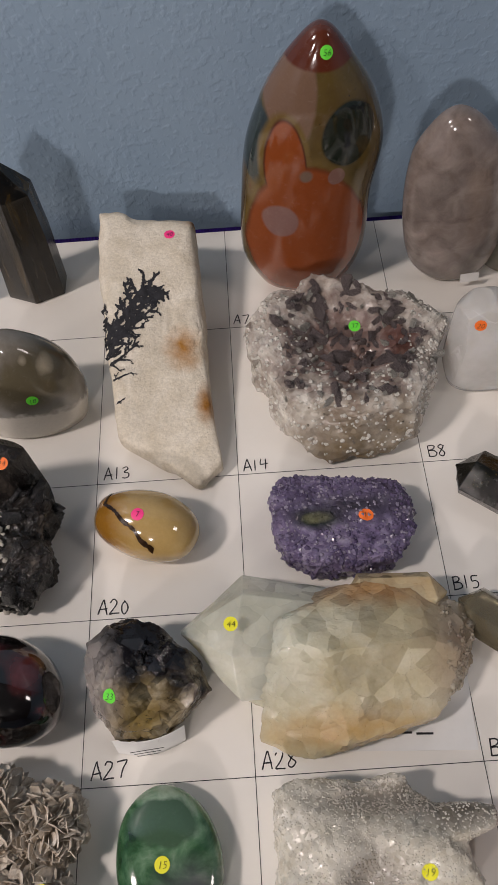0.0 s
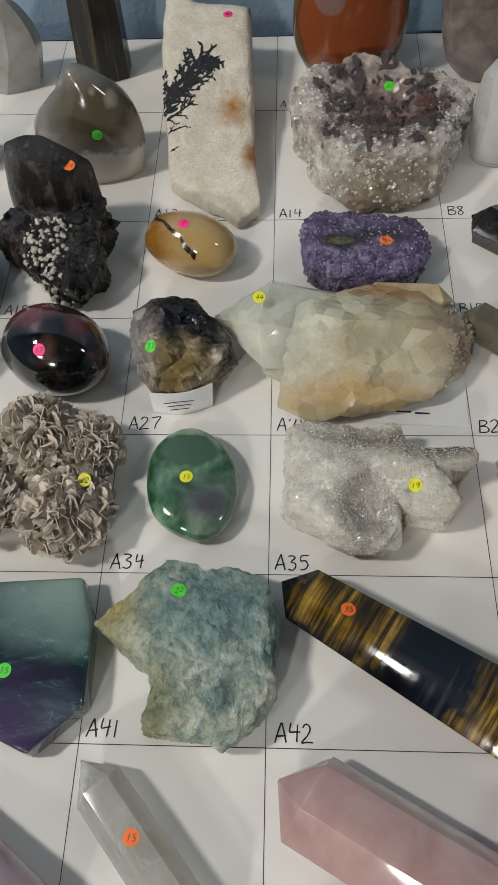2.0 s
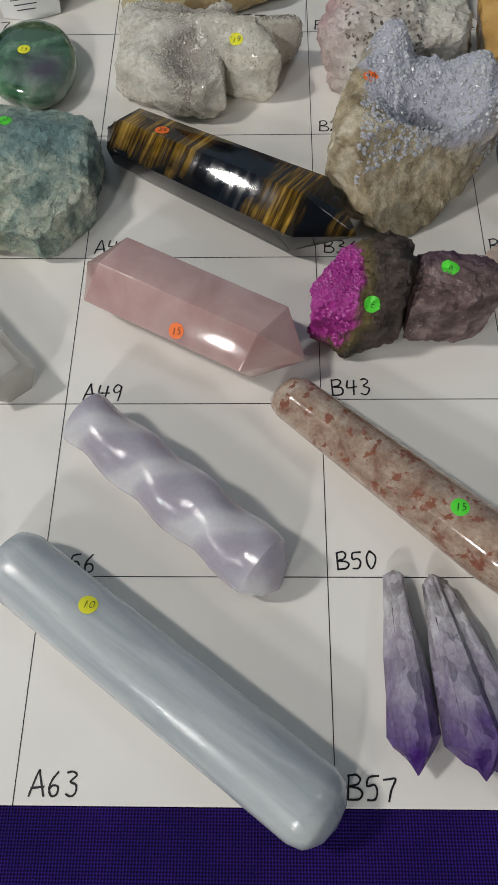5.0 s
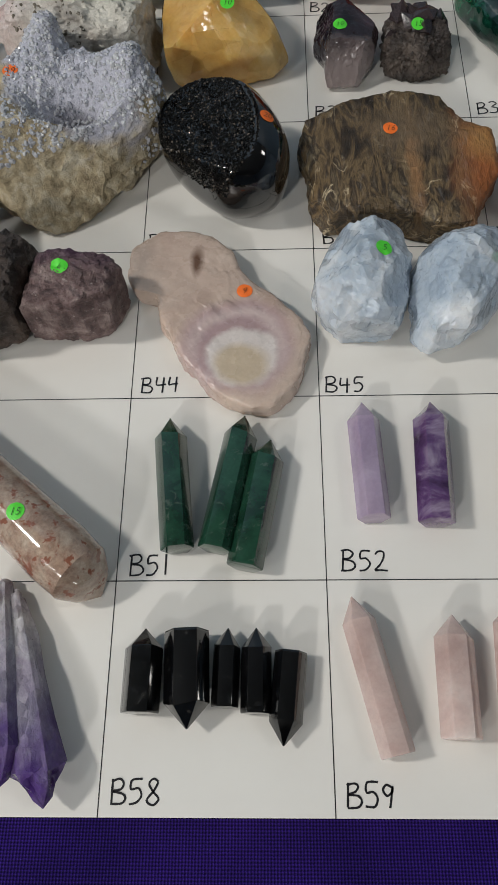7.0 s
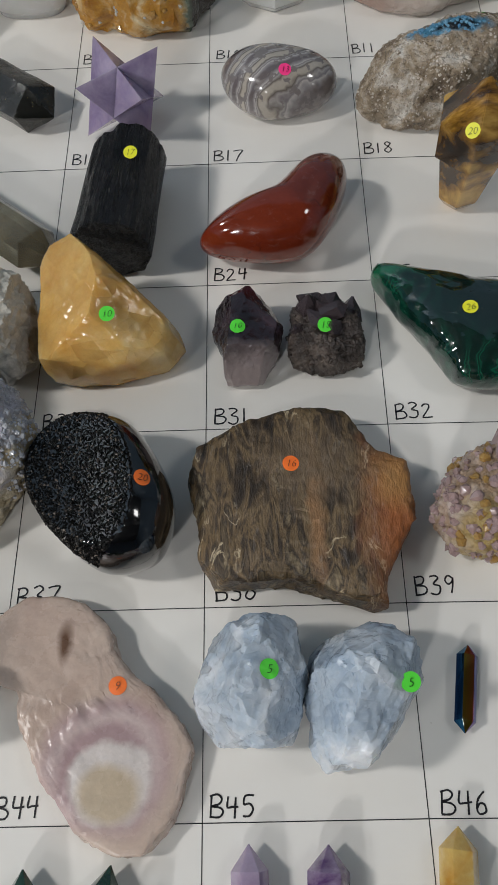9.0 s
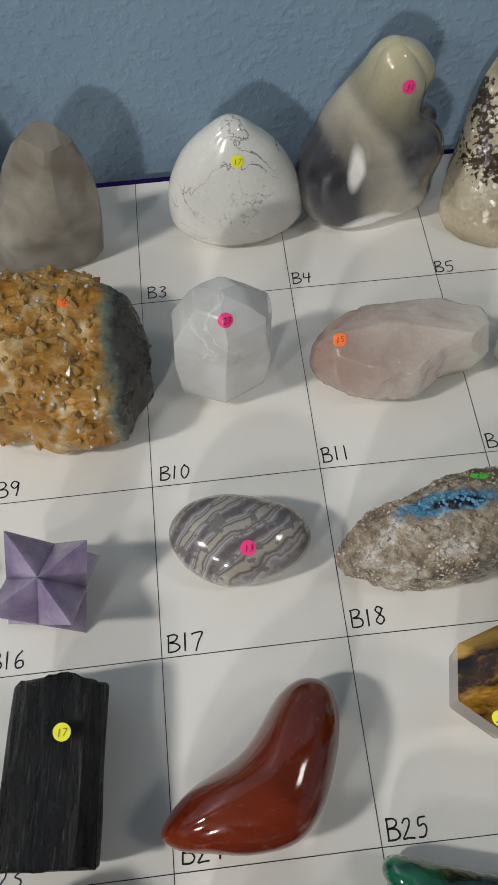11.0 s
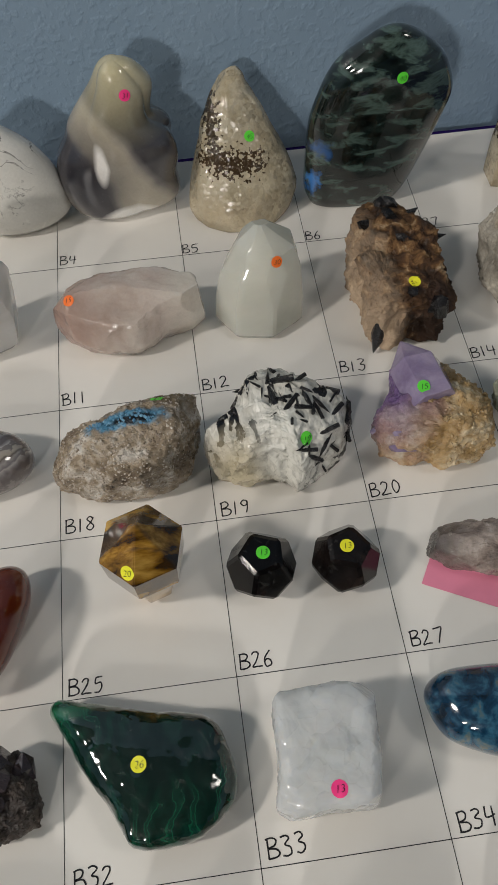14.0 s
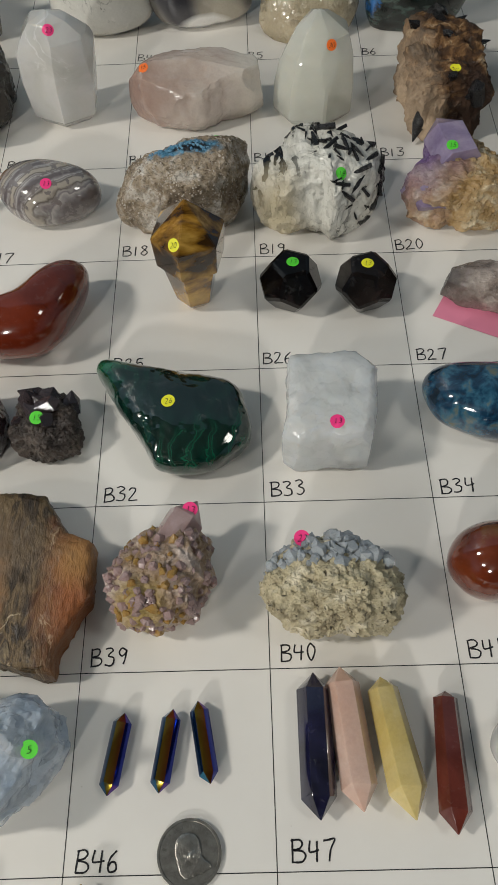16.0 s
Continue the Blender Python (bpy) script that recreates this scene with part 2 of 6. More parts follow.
def roughen(v, amount, freq, seed, ridged=False):
    """Push points along the way out from the middle by layered noise."""
    c = v.mean(0)
    d = v - c
    d /= np.linalg.norm(d, axis=1)[:, None] + 1e-9
    off = Vector((seed * 1.7, seed * 0.9, seed * 2.3))
    k = []
    for p in v:
        q = Vector(p) * freq + off
        if ridged:
            k.append(noise.ridged_multi_fractal(q, 0.9, 2.1, 5, 1.0, 2.0) * 0.6 - 0.6)
        else:
            k.append(noise.fractal(q, 0.9, 2.1, 5))
    return v + d * (np.array(k)[:, None] * amount)


def chisel(v, count, depth, seed, low=-0.15):
    """Cut flat facets: points beyond a random plane are brought back on to it."""
    rs = np.random.RandomState(seed)
    c = v.mean(0)
    v = v - c
    for _ in range(count):
        n = rs.normal(size=3)
        n /= np.linalg.norm(n)
        if n[2] < low:
            n[2] = -n[2]
        dots = v @ n
        d = dots.max() * (1 - depth * (0.35 + 0.65 * rs.rand()))
        over = np.maximum(dots - d, 0)
        v = v - over[:, None] * n
    return v + c


def cut(v, n, d):
    """One flat face: what lies further than d mm along n is brought back."""
    n = np.array(n, float) / np.linalg.norm(n)
    return v - np.maximum(v @ n - d, 0)[:, None] * n


def dent(v, x, y, rx, ry, deep):
    """A soft hollow (or, with deep below nought, a swelling) of the upper side round (x, y)."""
    g = np.exp(-((v[:, 0] - x) / rx) ** 2 - ((v[:, 1] - y) / ry) ** 2)
    w = v.copy()
    w[:, 2] -= deep * g * np.clip(v[:, 2] / (v[:, 2].max() * 0.5), 0, 1)
    return w


BALL = []


def ball():
    """The points and triangles of a fine unit ball, made once."""
    if not BALL:
        bm = bmesh.new()
        bmesh.ops.create_icosphere(bm, subdivisions=6, radius=1.0)
        bm.verts.ensure_lookup_table()
        BALL.append(np.array([v.co for v in bm.verts]))
        BALL.append([tuple(v.index for v in f.verts) for f in bm.faces])
        bm.free()
    return BALL


def stone(name, label, cat, x, y, outline, h, mat, e=0.7, rough=0.0, freq=60, facets=0, depth=0.12, seed=1, smooth=True, n=104, rings=46, sharp=30,
          slope=(0, 0), tip=(0, 0), low=-48, ridged=False, group="", fine=0.0, squash=None, shape=None):
    """A stone on the board: outline in mm round (x, y), height h in mm, e from 1 (dome) to 0.3 (slab with flat top)."""
    o = resample(outline, n, smooth)
    size = np.ptp(o[:, 1])
    k = (size - h * (0.42 - 0.24 * e)) / size if squash is None else squash
    o = o * (1, k)
    c = o.mean(0)
    dirs, tris = ball()
    beta = np.degrees(np.arcsin(np.clip(dirs[:, 2], -1, 1)))
    turn = np.arctan2(dirs[:, 1], dirs[:, 0]) - math.atan2(o[0, 1] - c[1], o[0, 0] - c[0])
    idx = (turn / (2 * math.pi)) % 1.0 * n
    i0 = np.floor(idx).astype(int) % n
    f = (idx - np.floor(idx))[:, None]
    rim = o[i0] * (1 - f) + o[(i0 + 1) % n] * f
    base = abs(math.sin(radians(low))) ** e
    foot = abs(math.cos(radians(low))) ** e
    up = beta >= 0
    s_top = np.sin(np.radians(90 - np.maximum(beta, 0))) ** 0.8
    z_top = np.maximum(1 - s_top ** (2 / e), 0) ** (e / 2)
    k1 = np.clip(-beta / 30, 0, 1)
    ang = np.radians(k1 * abs(low))
    s_low = np.where(beta > -30, np.abs(np.cos(ang)) ** e, foot * np.clip((90 + beta) / 60, 0, 1))
    z_low = -np.abs(np.sin(ang)) ** e
    s = np.where(up, s_top, s_low)
    zz = (np.where(up, z_top, z_low) + base) / (1 + base)
    ring = c + np.array(tip) * np.maximum(zz, 0)[:, None] ** 1.5 + (rim - c) * s[:, None]
    top = h * (1 + (slope[0] * (ring[:, 0] - c[0]) + slope[1] * (ring[:, 1] - c[1])) / 100)
    v = np.column_stack([ring, zz * top])
    if rough:
        v = roughen(v, rough, freq * MM, seed, ridged)
    if facets:
        v = chisel(v, facets, depth, seed)
    if shape:
        v = shape(v)
    if fine:
        v = roughen(v, fine, freq * 5 * MM, seed + 3)
    v[:, 2] = np.maximum(v[:, 2], 0.0)
    v *= MM
    ob = mesh_object(name, v, tris, mat, sharp=sharp)
    ob.location = (x * MM, y * MM, 0.0002)
    return tagged(ob, label, cat, group)


def point(name, label, cat, a, b, width, mat, sides=6, tip0=0.0, tip1=0.0, taper=1.0, seed=1, roll=0.0, group="", bevel=0.5, rough=0.0, flat=1.0, lift=0.0):
    """A cut point lying from a to b (mm on the board), width mm across; tips are lengths in mm, taper is width at a over width at b."""
    ax, bx = np.array(a, float), np.array(b, float)
    L = np.linalg.norm(bx - ax)
    r1 = width / 2
    r0 = r1 * taper
    bm = bmesh.new()
    rs = np.random.RandomState(seed)
    flats = math.cos(math.pi / sides)
    lay = []
    wob = 1 + 0.10 * (rs.rand(sides) - 0.5)
    for u, s in ((0, 0.04 if tip0 else 0.96), (tip0 or 0.6, 1), (L - (tip1 or 0.6), 1), (L, 0.04 if tip1 else 0.96)):
        r = r0 + (r1 - r0) * u / L
        ring = []
        for j in range(sides):
            t = 2 * math.pi * (j + 0.5) / sides - math.pi / 2 + radians(roll)
            shift = (rs.rand() - 0.5) * 0.16 * width if 0 < u < L and (tip0 if u < L / 2 else tip1) else 0
            ring.append(bm.verts.new((math.cos(t) * r * s * wob[j], u + shift, math.sin(t) * r * s * wob[j] * flat + r * flats * flat)))
        lay.append(ring)
    for p, q in zip(lay, lay[1:]):
        for j in range(sides):
            bm.faces.new((p[j], p[(j + 1) % sides], q[(j + 1) % sides], q[j]))
    bm.faces.new(lay[0])
    bm.faces.new(lay[-1])
    bmesh.ops.scale(bm, vec=(MM, MM, MM), verts=bm.verts[:])
    bmesh.ops.bevel(bm, geom=bm.edges[:], offset=bevel * MM, segments=2, affect="EDGES", profile=0.6, clamp_overlap=True)
    if rough:
        bmesh.ops.subdivide_edges(bm, edges=bm.edges[:], cuts=3, use_grid_fill=True)
        for w in bm.verts:
            w.co += w.normal * noise.fractal(w.co * 260 + Vector((seed, 0, 0)), 0.9, 2.1, 4) * rough * MM
    low = min(w.co.z for w in bm.verts)
    ob = part(name, bm, mat, sharp=26)
    d = bx - ax
    ob.location = (ax[0] * MM, ax[1] * MM, -low + 0.0002 + lift * MM)
    ob.rotation_euler = (0, 0, math.atan2(d[1], d[0]) - math.pi / 2)
    return tagged(ob, label, cat, group)


def wand(name, label, cat, a, b, prof, mat, n=40, twist=0.0, ridges=0, group="", flat=1.0):
    """A round wand lying from a to b; prof: (share of the length, radius in mm)."""
    ax, bx = np.array(a, float), np.array(b, float)
    L = np.linalg.norm(bx - ax)
    us = np.linspace(0, 1, 64)
    us = 0.5 - 0.5 * np.cos(np.pi * us)
    rr = np.interp(us, [p[0] for p in prof], [p[1] for p in prof])
    v = []
    for u, r in zip(us, rr):
        for j in range(n):
            t = 2 * math.pi * j / n
            k = 1 + (0.07 * math.cos(ridges * t + twist * u * 2 * math.pi) if ridges else 0)
            v.append((math.cos(t) * r * k, u * L, math.sin(t) * r * k * flat))
    v = np.array(v)
    v[:, 2] += np.repeat(rr * flat, n)
    v[:, 2] -= v[:, 2].min()
    ob = mesh_object(name, v * MM, [f[::-1] for f in ring_faces(len(us), n)], mat, sharp=40)
    d = bx - ax
    ob.location = (ax[0] * MM, ax[1] * MM, 0.0002)
    ob.rotation_euler = (0, 0, math.atan2(d[1], d[0]) - math.pi / 2)
    return tagged(ob, label, cat, group)


def hermite(z, zs, vals):
    """A smooth curve through the values."""
    i = min(max(int(np.searchsorted(zs, z)) - 1, 0), len(zs) - 2)
    h = zs[i + 1] - zs[i]
    u = (z - zs[i]) / h
    def slope(k):
        if k == 0 or k == len(zs) - 1:
            j = min(k, len(zs) - 2)
            return (vals[j + 1] - vals[j]) / (zs[j + 1] - zs[j])
        return (vals[k + 1] - vals[k - 1]) / (zs[k + 1] - zs[k - 1])
    a, b = slope(i) * h, slope(i + 1) * h
    return (2 * u ** 3 - 3 * u * u + 1) * vals[i] + (u ** 3 - 2 * u * u + u) * a + (3 * u * u - 2 * u ** 3) * vals[i + 1] + (u ** 3 - u * u) * b


def standing(name, label, cat, y, secs, top, depth, mat, e=1.0, n=72, rings=44, rough=0.0, freq=40, facets=0, cut=0.1, seed=1, sharp=30, lean=0.0, group="", sides=0, linear=False, swirl=None):
    """A stone standing on the board: secs are (height, left, right) in mm, top its highest point (x, z), depth its thickness in mm."""
    zs = [s[0] for s in secs] + [top[1]]
    mids = [(s[1] + s[2]) / 2 for s in secs] + [top[0]]
    half = [(s[2] - s[1]) / 2 for s in secs] + [0.0]
    x0 = mids[0]
    wide = max(half)
    v = []
    hs = np.linspace(0, 1, rings) ** 0.8 * zs[-1]
    hs = zs[-1] * np.sin(np.linspace(0, math.pi / 2, rings))
    for z in hs:
        m = np.interp(z, zs, mids) if linear else hermite(z, zs, mids)
        r = np.interp(z, zs, half) if linear else math.sqrt(max(hermite(z, zs, [q * q for q in half]), 0))
        r = max(r, 0.05)
        dd = depth / 2 * (min(1.0, (r / wide) ** 0.7)) * (0.92 if z < 3 else 1)
        for j in range(n):
            t = 2 * math.pi * j / n
            c, s = math.cos(t), math.sin(t)
            if sides:
                q = math.cos(math.pi / sides) / math.cos((t + math.pi / sides) % (2 * math.pi / sides) - math.pi / sides)
                px, py = c * r * q, s * dd * q
            else:
                px = math.copysign(abs(c) ** e, c) * r
                py = math.copysign(abs(s) ** e, s) * dd
            if swirl:
                q = 1 + swirl[1] * (abs(math.cos(swirl[0] * t / 2 + swirl[2] * z)) - 0.6)
                px, py = px * q, py * q
            v.append((m - x0 + px, py + lean * z, z))
    v = np.array(v)
    if rough:
        v = roughen(v, rough, freq * MM, seed)
    if facets:
        v = chisel(v, facets, cut, seed, low=0.0)
    v[:, 2] = np.maximum(v[:, 2], 0)
    ob = mesh_object(name, v * MM, ring_faces(rings, n), mat, sharp=sharp)
    ob.location = (x0 * MM, y * MM, 0.0002)
    return tagged(ob, label, cat, group)


def text_mesh(body, size, mat, name, parent=None, depth=0.00008, shear=0.12):
    cu = bpy.data.curves.new("writing", "FONT")
    cu.body, cu.size, cu.shear, cu.extrude, cu.resolution_u = body, size, shear, depth, 3
    cu.offset = -0.022 * size
    tmp = bpy.data.objects.new("writing", cu)
    me = bpy.data.meshes.new_from_object(tmp)
    bpy.data.objects.remove(tmp)
    bpy.data.curves.remove(cu)
    me.materials.append(mat)
    ob = new(name, me)
    if parent:
        ob.parent = parent
    return ob


# ---- the room, table and board ----
XV = {-7: -592, -6: -511, -5: -431, -4: -350, -3: -271, -2: -188, -1: -107, 0: -1, 1: 76.2, 2: 152.4, 3: 231, 4: 311, 5: 391, 6: 470, 7: 549}
YJ = {0: 0, 1: 77, 2: 152.4, 3: 227, 4: 305, 5: 383, 6: 463, 7: 543, 8: 652, 9: 741}
floor = tagged(part("floor", box_bm(-2.2, 2.2, -4.6, 0.77, -0.80, -0.76), CARPET), "speckled grey carpet floor beside the table", "floor", kind="structure")
wall_n = tagged(part("wall_north", box_bm(-2.2, 2.2, 0.756, 0.86, -0.76, 1.9), WALL), "blue-grey painted wall with orange-peel texture", "wall", kind="structure")
# Three unseen walls and a ceiling, added to enclose and bounce the light.
for nm, bx in (("wall_south", (-2.2, 2.2, -4.7, -4.6)), ("wall_west", (-2.3, -2.2, -4.7, 0.86)), ("wall_east", (2.2, 2.3, -4.7, 0.86))):
    tagged(part(nm, box_bm(*bx, -0.76, 1.9), WALL), "unseen blue-grey painted wall, added to close the room", "wall", kind="structure")
tagged(part("ceiling", box_bm(-2.3, 2.3, -4.7, 0.86, 1.9, 1.95), CEIL), "plain grey unseen ceiling, added to set the bounced light", "ceiling", kind="structure")

table = tagged(new("display_table"), "folding table under a purple woven tablecloth", "table")
part("tabletop", box_bm(-0.9, 0.9, -0.022, 0.738, -0.03, -0.0075, 0.003), PAPER, table)
cloth = part("tablecloth", box_bm(-0.905, 0.905, -0.0245, 0.750, -0.0070, -0.0045, 0.001), CLOTH, table, "purple woven tablecloth")
part("cloth_skirt", box_bm(-0.905, 0.905, -0.0268, -0.0248, -0.45, -0.0055, 0.001), CLOTH, table)
for lx in (-0.8, 0.8):
    for ly in (0.03, 0.68):
        part("table_leg", box_bm(lx - 0.015, lx + 0.015, ly - 0.015, ly + 0.015, -0.76, -0.03, 0.002), CEIL, table)

board = tagged(new("grid_board"), "white poster board ruled into labelled cells with black marker", "board")
part("sheet", box_bm(-0.598, 0.5505, 0.0, 0.741, -0.0042, 0.0, 0.0004), BOARD, board)


def grid_line(xa, ya, xb, yb, w):
    d = math.hypot(xb - xa, yb - ya)
    bm = box_bm(-d / 2 * MM, d / 2 * MM, -w / 2 * MM, w / 2 * MM, 0.00002, 0.0001)
    ob = part("grid_line", bm, INK, board)
    ob.location = ((xa + xb) / 2 * MM, (ya + yb) / 2 * MM, 0)
    ob.rotation_euler = (0, 0, math.atan2(yb - ya, xb - xa))


for i, xv in XV.items():
    if -7 < i < 7:
        far = {3: 4, 4: 4, 5: 5, 6: 5}.get(i, 0)
        grid_line(xv - far / 2 - 1, 0, xv + far / 2 + (1 if i > 2 else 0), 741, 0.34)
def row_y(j, x):
    """The height of a ruled line on the board: level, then sinking a little past the middle."""
    return YJ[j] - 0.011 * max(x - 230, 0) + (-2.0 if j == 2 and x < -20 else 0)


for j in YJ:
    if 0 < j < 9:
        for xa, xb in ((-597, -1), (-1, 231), (231, 549)):
            grid_line(xa, row_y(j, xa), xb, row_y(j, min(xb, 548)) if xb > 0 else row_y(j, -21), 0.36)

STROKES = {}
STROKES["A"] = [[(0, 0), (0.34, 1), (0.42, 0.8), (0.62, 0)], [(0.06, 0.34), (0.62, 0.4)]]
STROKES["B"] = [[(0.08, 1), (0.04, 0)], [(0, 0.94), (0.36, 1), (0.54, 0.84), (0.42, 0.62), (0.1, 0.52), (0.5, 0.46), (0.64, 0.24), (0.46, 0.04), (0, 0.02)]]
STROKES["0"] = [[(0.3, 1), (0.08, 0.7), (0.08, 0.28), (0.28, 0), (0.5, 0.3), (0.52, 0.7), (0.28, 1)]]
STROKES["1"] = [[(0.3, 1), (0.26, 0)]]
STROKES["2"] = [[(0.05, 0.8), (0.2, 1), (0.46, 0.94), (0.46, 0.68), (0.26, 0.36), (0.02, 0.04), (0.3, 0.06), (0.64, 0.05)]]
STROKES["3"] = [[(0.06, 0.94), (0.34, 1), (0.5, 0.82), (0.22, 0.56), (0.5, 0.42), (0.5, 0.14), (0.28, 0), (0.02, 0.08)]]
STROKES["4"] = [[(0.12, 1), (0.06, 0.52), (0.3, 0.5), (0.62, 0.54)], [(0.5, 0.96), (0.42, 0)]]
STROKES["5"] = [[(0.6, 1), (0.16, 0.96), (0.1, 0.6), (0.4, 0.62), (0.54, 0.36), (0.38, 0.06), (0.04, 0.03)]]
STROKES["6"] = [[(0.46, 1), (0.16, 0.62), (0.06, 0.26), (0.2, 0), (0.48, 0.1), (0.46, 0.38), (0.24, 0.44), (0.08, 0.28)]]
STROKES["7"] = [[(0.02, 0.92), (0.3, 0.96), (0.6, 0.97), (0.4, 0.5), (0.24, 0)]]
STROKES["8"] = [[(0.52, 0.88), (0.28, 1), (0.1, 0.8), (0.3, 0.56), (0.5, 0.28), (0.28, 0), (0.06, 0.2), (0.3, 0.58), (0.52, 0.88)]]
STROKES["9"] = [[(0.5, 0.88), (0.26, 1), (0.08, 0.76), (0.24, 0.54), (0.48, 0.68), (0.52, 0.9), (0.46, 0.4), (0.36, 0)]]


def pen_glyph(name, char, size, pen, r, parent, mat=INK):
    """One character drawn with a marker: each stroke is a thin raised ribbon."""
    vs, fs = [], []
    for k, pts in enumerate(STROKES[char]):
        p = np.array([(x + r.uniform(-0.03, 0.03), y + r.uniform(-0.03, 0.03)) for x, y in pts]) * size
        q = []
        for i in range(len(p) - 1):
            a, b, c, d = p[max(i - 1, 0)], p[i], p[i + 1], p[min(i + 2, len(p) - 1)]
            for u in np.linspace(0, 1, 7, endpoint=i == len(p) - 2):
                q.append(0.5 * (2 * b + (c - a) * u + (2 * a - 5 * b + 4 * c - d) * u * u + (3 * b - a - 3 * c + d) * u ** 3))
        q = np.array(q)
        for i in range(len(q)):
            d = q[min(i + 1, len(q) - 1)] - q[max(i - 1, 0)]
            side = np.array((-d[1], d[0])) / (np.linalg.norm(d) + 1e-12) * pen / 2 * (0.85 + 0.3 * r.random())
            for e in (side, -side):
                vs.append(((q[i] + e)[0], (q[i] + e)[1], 0.00004 + 0.00003 * k))
            if i:
                n = len(vs)
                fs.append((n - 4, n - 3, n - 1, n - 2))
    return mesh_object(name, vs, fs, mat, parent)


NUDGE = {"B45": (1.8, 1.6), "B46": (2.6, 1.3), "B52": (4.6, 3.4), "B51": (3.6, 2.0), "B58": (2.8, 3.6), "B37": (1.8, 2.0), "B18": (3.4, 3.4), "B11": (3.2, 3.0), "A42": (3.4, 2.4), "A49": (6.0, 1.6), "B47": (4.0, 3.0)}
rs = random.Random(5)
for row in range(9):
    for col in range(7):
        for letter, first in (("A", -7), ("B", 0)):
            body = "%s%d" % (letter, row * 7 + col + 1)
            dx, dy = NUDGE.get(body, (rs.uniform(2.2, 4.0), rs.uniform(1.6, 3.2)))
            size = rs.uniform(7.0, 7.8) * MM
            tag_ob = pen_glyph("cell_label", body[0], size, 0.00068, rs, board)
            tag_ob.location = ((XV[first + col] + dx) * MM, (row_y(8 - row, XV[first + col]) + dy) * MM, 0.0001)
            tag_ob.rotation_euler = (0, 0, radians(rs.uniform(-2, 3)))
            pen_x = 0.78 * size
            for ch in body[1:]:
                digit = pen_glyph("digit", ch, size * rs.uniform(0.92, 1.04), 0.00068, rs, tag_ob)
                digit.location = (pen_x - (0.1 * size if ch == "1" else 0), rs.uniform(-0.3, 0.3) * MM, 0)
                pen_x += (0.56 if ch == "1" else 0.76) * size

# ---- extras on stones ----
from mathutils.bvhtree import BVHTree


def tree_of(ob):
    me = ob.data
    return BVHTree.FromPolygons([v.co.copy() for v in me.vertices], [p.vertices[:] for p in me.polygons])


def crystal_mesh(name, sides=6, tip=0.35, seed=1, end=0.06):
    """A crystal of length 1 and width 0.5 along z, with a pointed end."""
    r = np.random.RandomState(seed)
    bm = bmesh.new()
    rows = []
    for z, s in ((0, 1.0), (1 - tip, 0.92), (1, end)):
        rows.append([bm.verts.new((math.cos(2 * math.pi * j / sides) * 0.25 * s * (0.85 + 0.3 * r.rand()), math.sin(2 * math.pi * j / sides) * 0.25 * s * (0.85 + 0.3 * r.rand()),
                                   z + ((r.rand() - 0.5) * 0.2 if 0 < z < 1 else 0))) for j in range(sides)])
    for p, q in zip(rows, rows[1:]):
        for j in range(sides):
            bm.faces.new((p[j], p[(j + 1) % sides], q[(j + 1) % sides], q[j]))
    bm.faces.new(rows[0])
    bm.faces.new(rows[-1])
    bmesh.ops.recalc_face_normals(bm, faces=bm.faces[:])
    me = bpy.data.meshes.new(name)
    bm.to_mesh(me)
    bm.free()
    return me


def spots_on(ob, count, seed, where=None, up=0.1):
    """Places on a stone's surface: point and normal, for faces that look up."""
    r = np.random.RandomState(seed)
    polys = [p for p in ob.data.polygons if p.normal.z > up and (where is None or where(p.center / MM))]
    if not polys:
        return []
    w = np.array([p.area for p in polys])
    picks = r.choice(len(polys), count, p=w / w.sum())
    out = []
    for i in picks:
        share = r.rand(len(polys[i].vertices))
        share /= share.sum()
        co = Vector((0, 0, 0))
        for s, v in zip(share, polys[i].vertices):
            co += ob.data.vertices[v].co * s
        out.append((co + (co - polys[i].center) * 0.6, polys[i].normal))
    return out


def crystals(ob, count, size, mat, seed=1, where=None, spread=0.5, up=0.1, stout=1.0, name="crystal", sink=0.5, lying=False):
    """Single crystals that grow out of a stone, each a part of it; size: least and most length in mm."""
    r = np.random.RandomState(seed)
    kinds = []
    for k in range(3):
        me = crystal_mesh(name, 6, 0.3 + 0.15 * k, seed * 5 + k)
        me.materials.append(mat)
        kinds.append(me)
    for co, no in spots_on(ob, count, seed, where, up):
        d = (no + Vector(r.normal(size=3)) * spread).normalized()
        if lying:
            d = (no.cross(Vector(r.normal(size=3))).normalized() - no * 0.1).normalized()
        L = (size[0] + (size[1] - size[0]) * r.rand() ** 1.6) * MM
        c = new(name, kinds[r.randint(3)])
        c.parent = ob
        L *= 0.85
        stout_here = stout * 1.25 * (0.8 + 0.5 * r.rand())
        c.matrix_local = Matrix.Translation(co - d * L * sink) @ d.to_track_quat("Z", "Y").to_matrix().to_4x4() @ Matrix.Rotation(r.rand() * 6, 4, "Z") @ Matrix.Diagonal((L * stout_here, L * stout_here, L, 1))


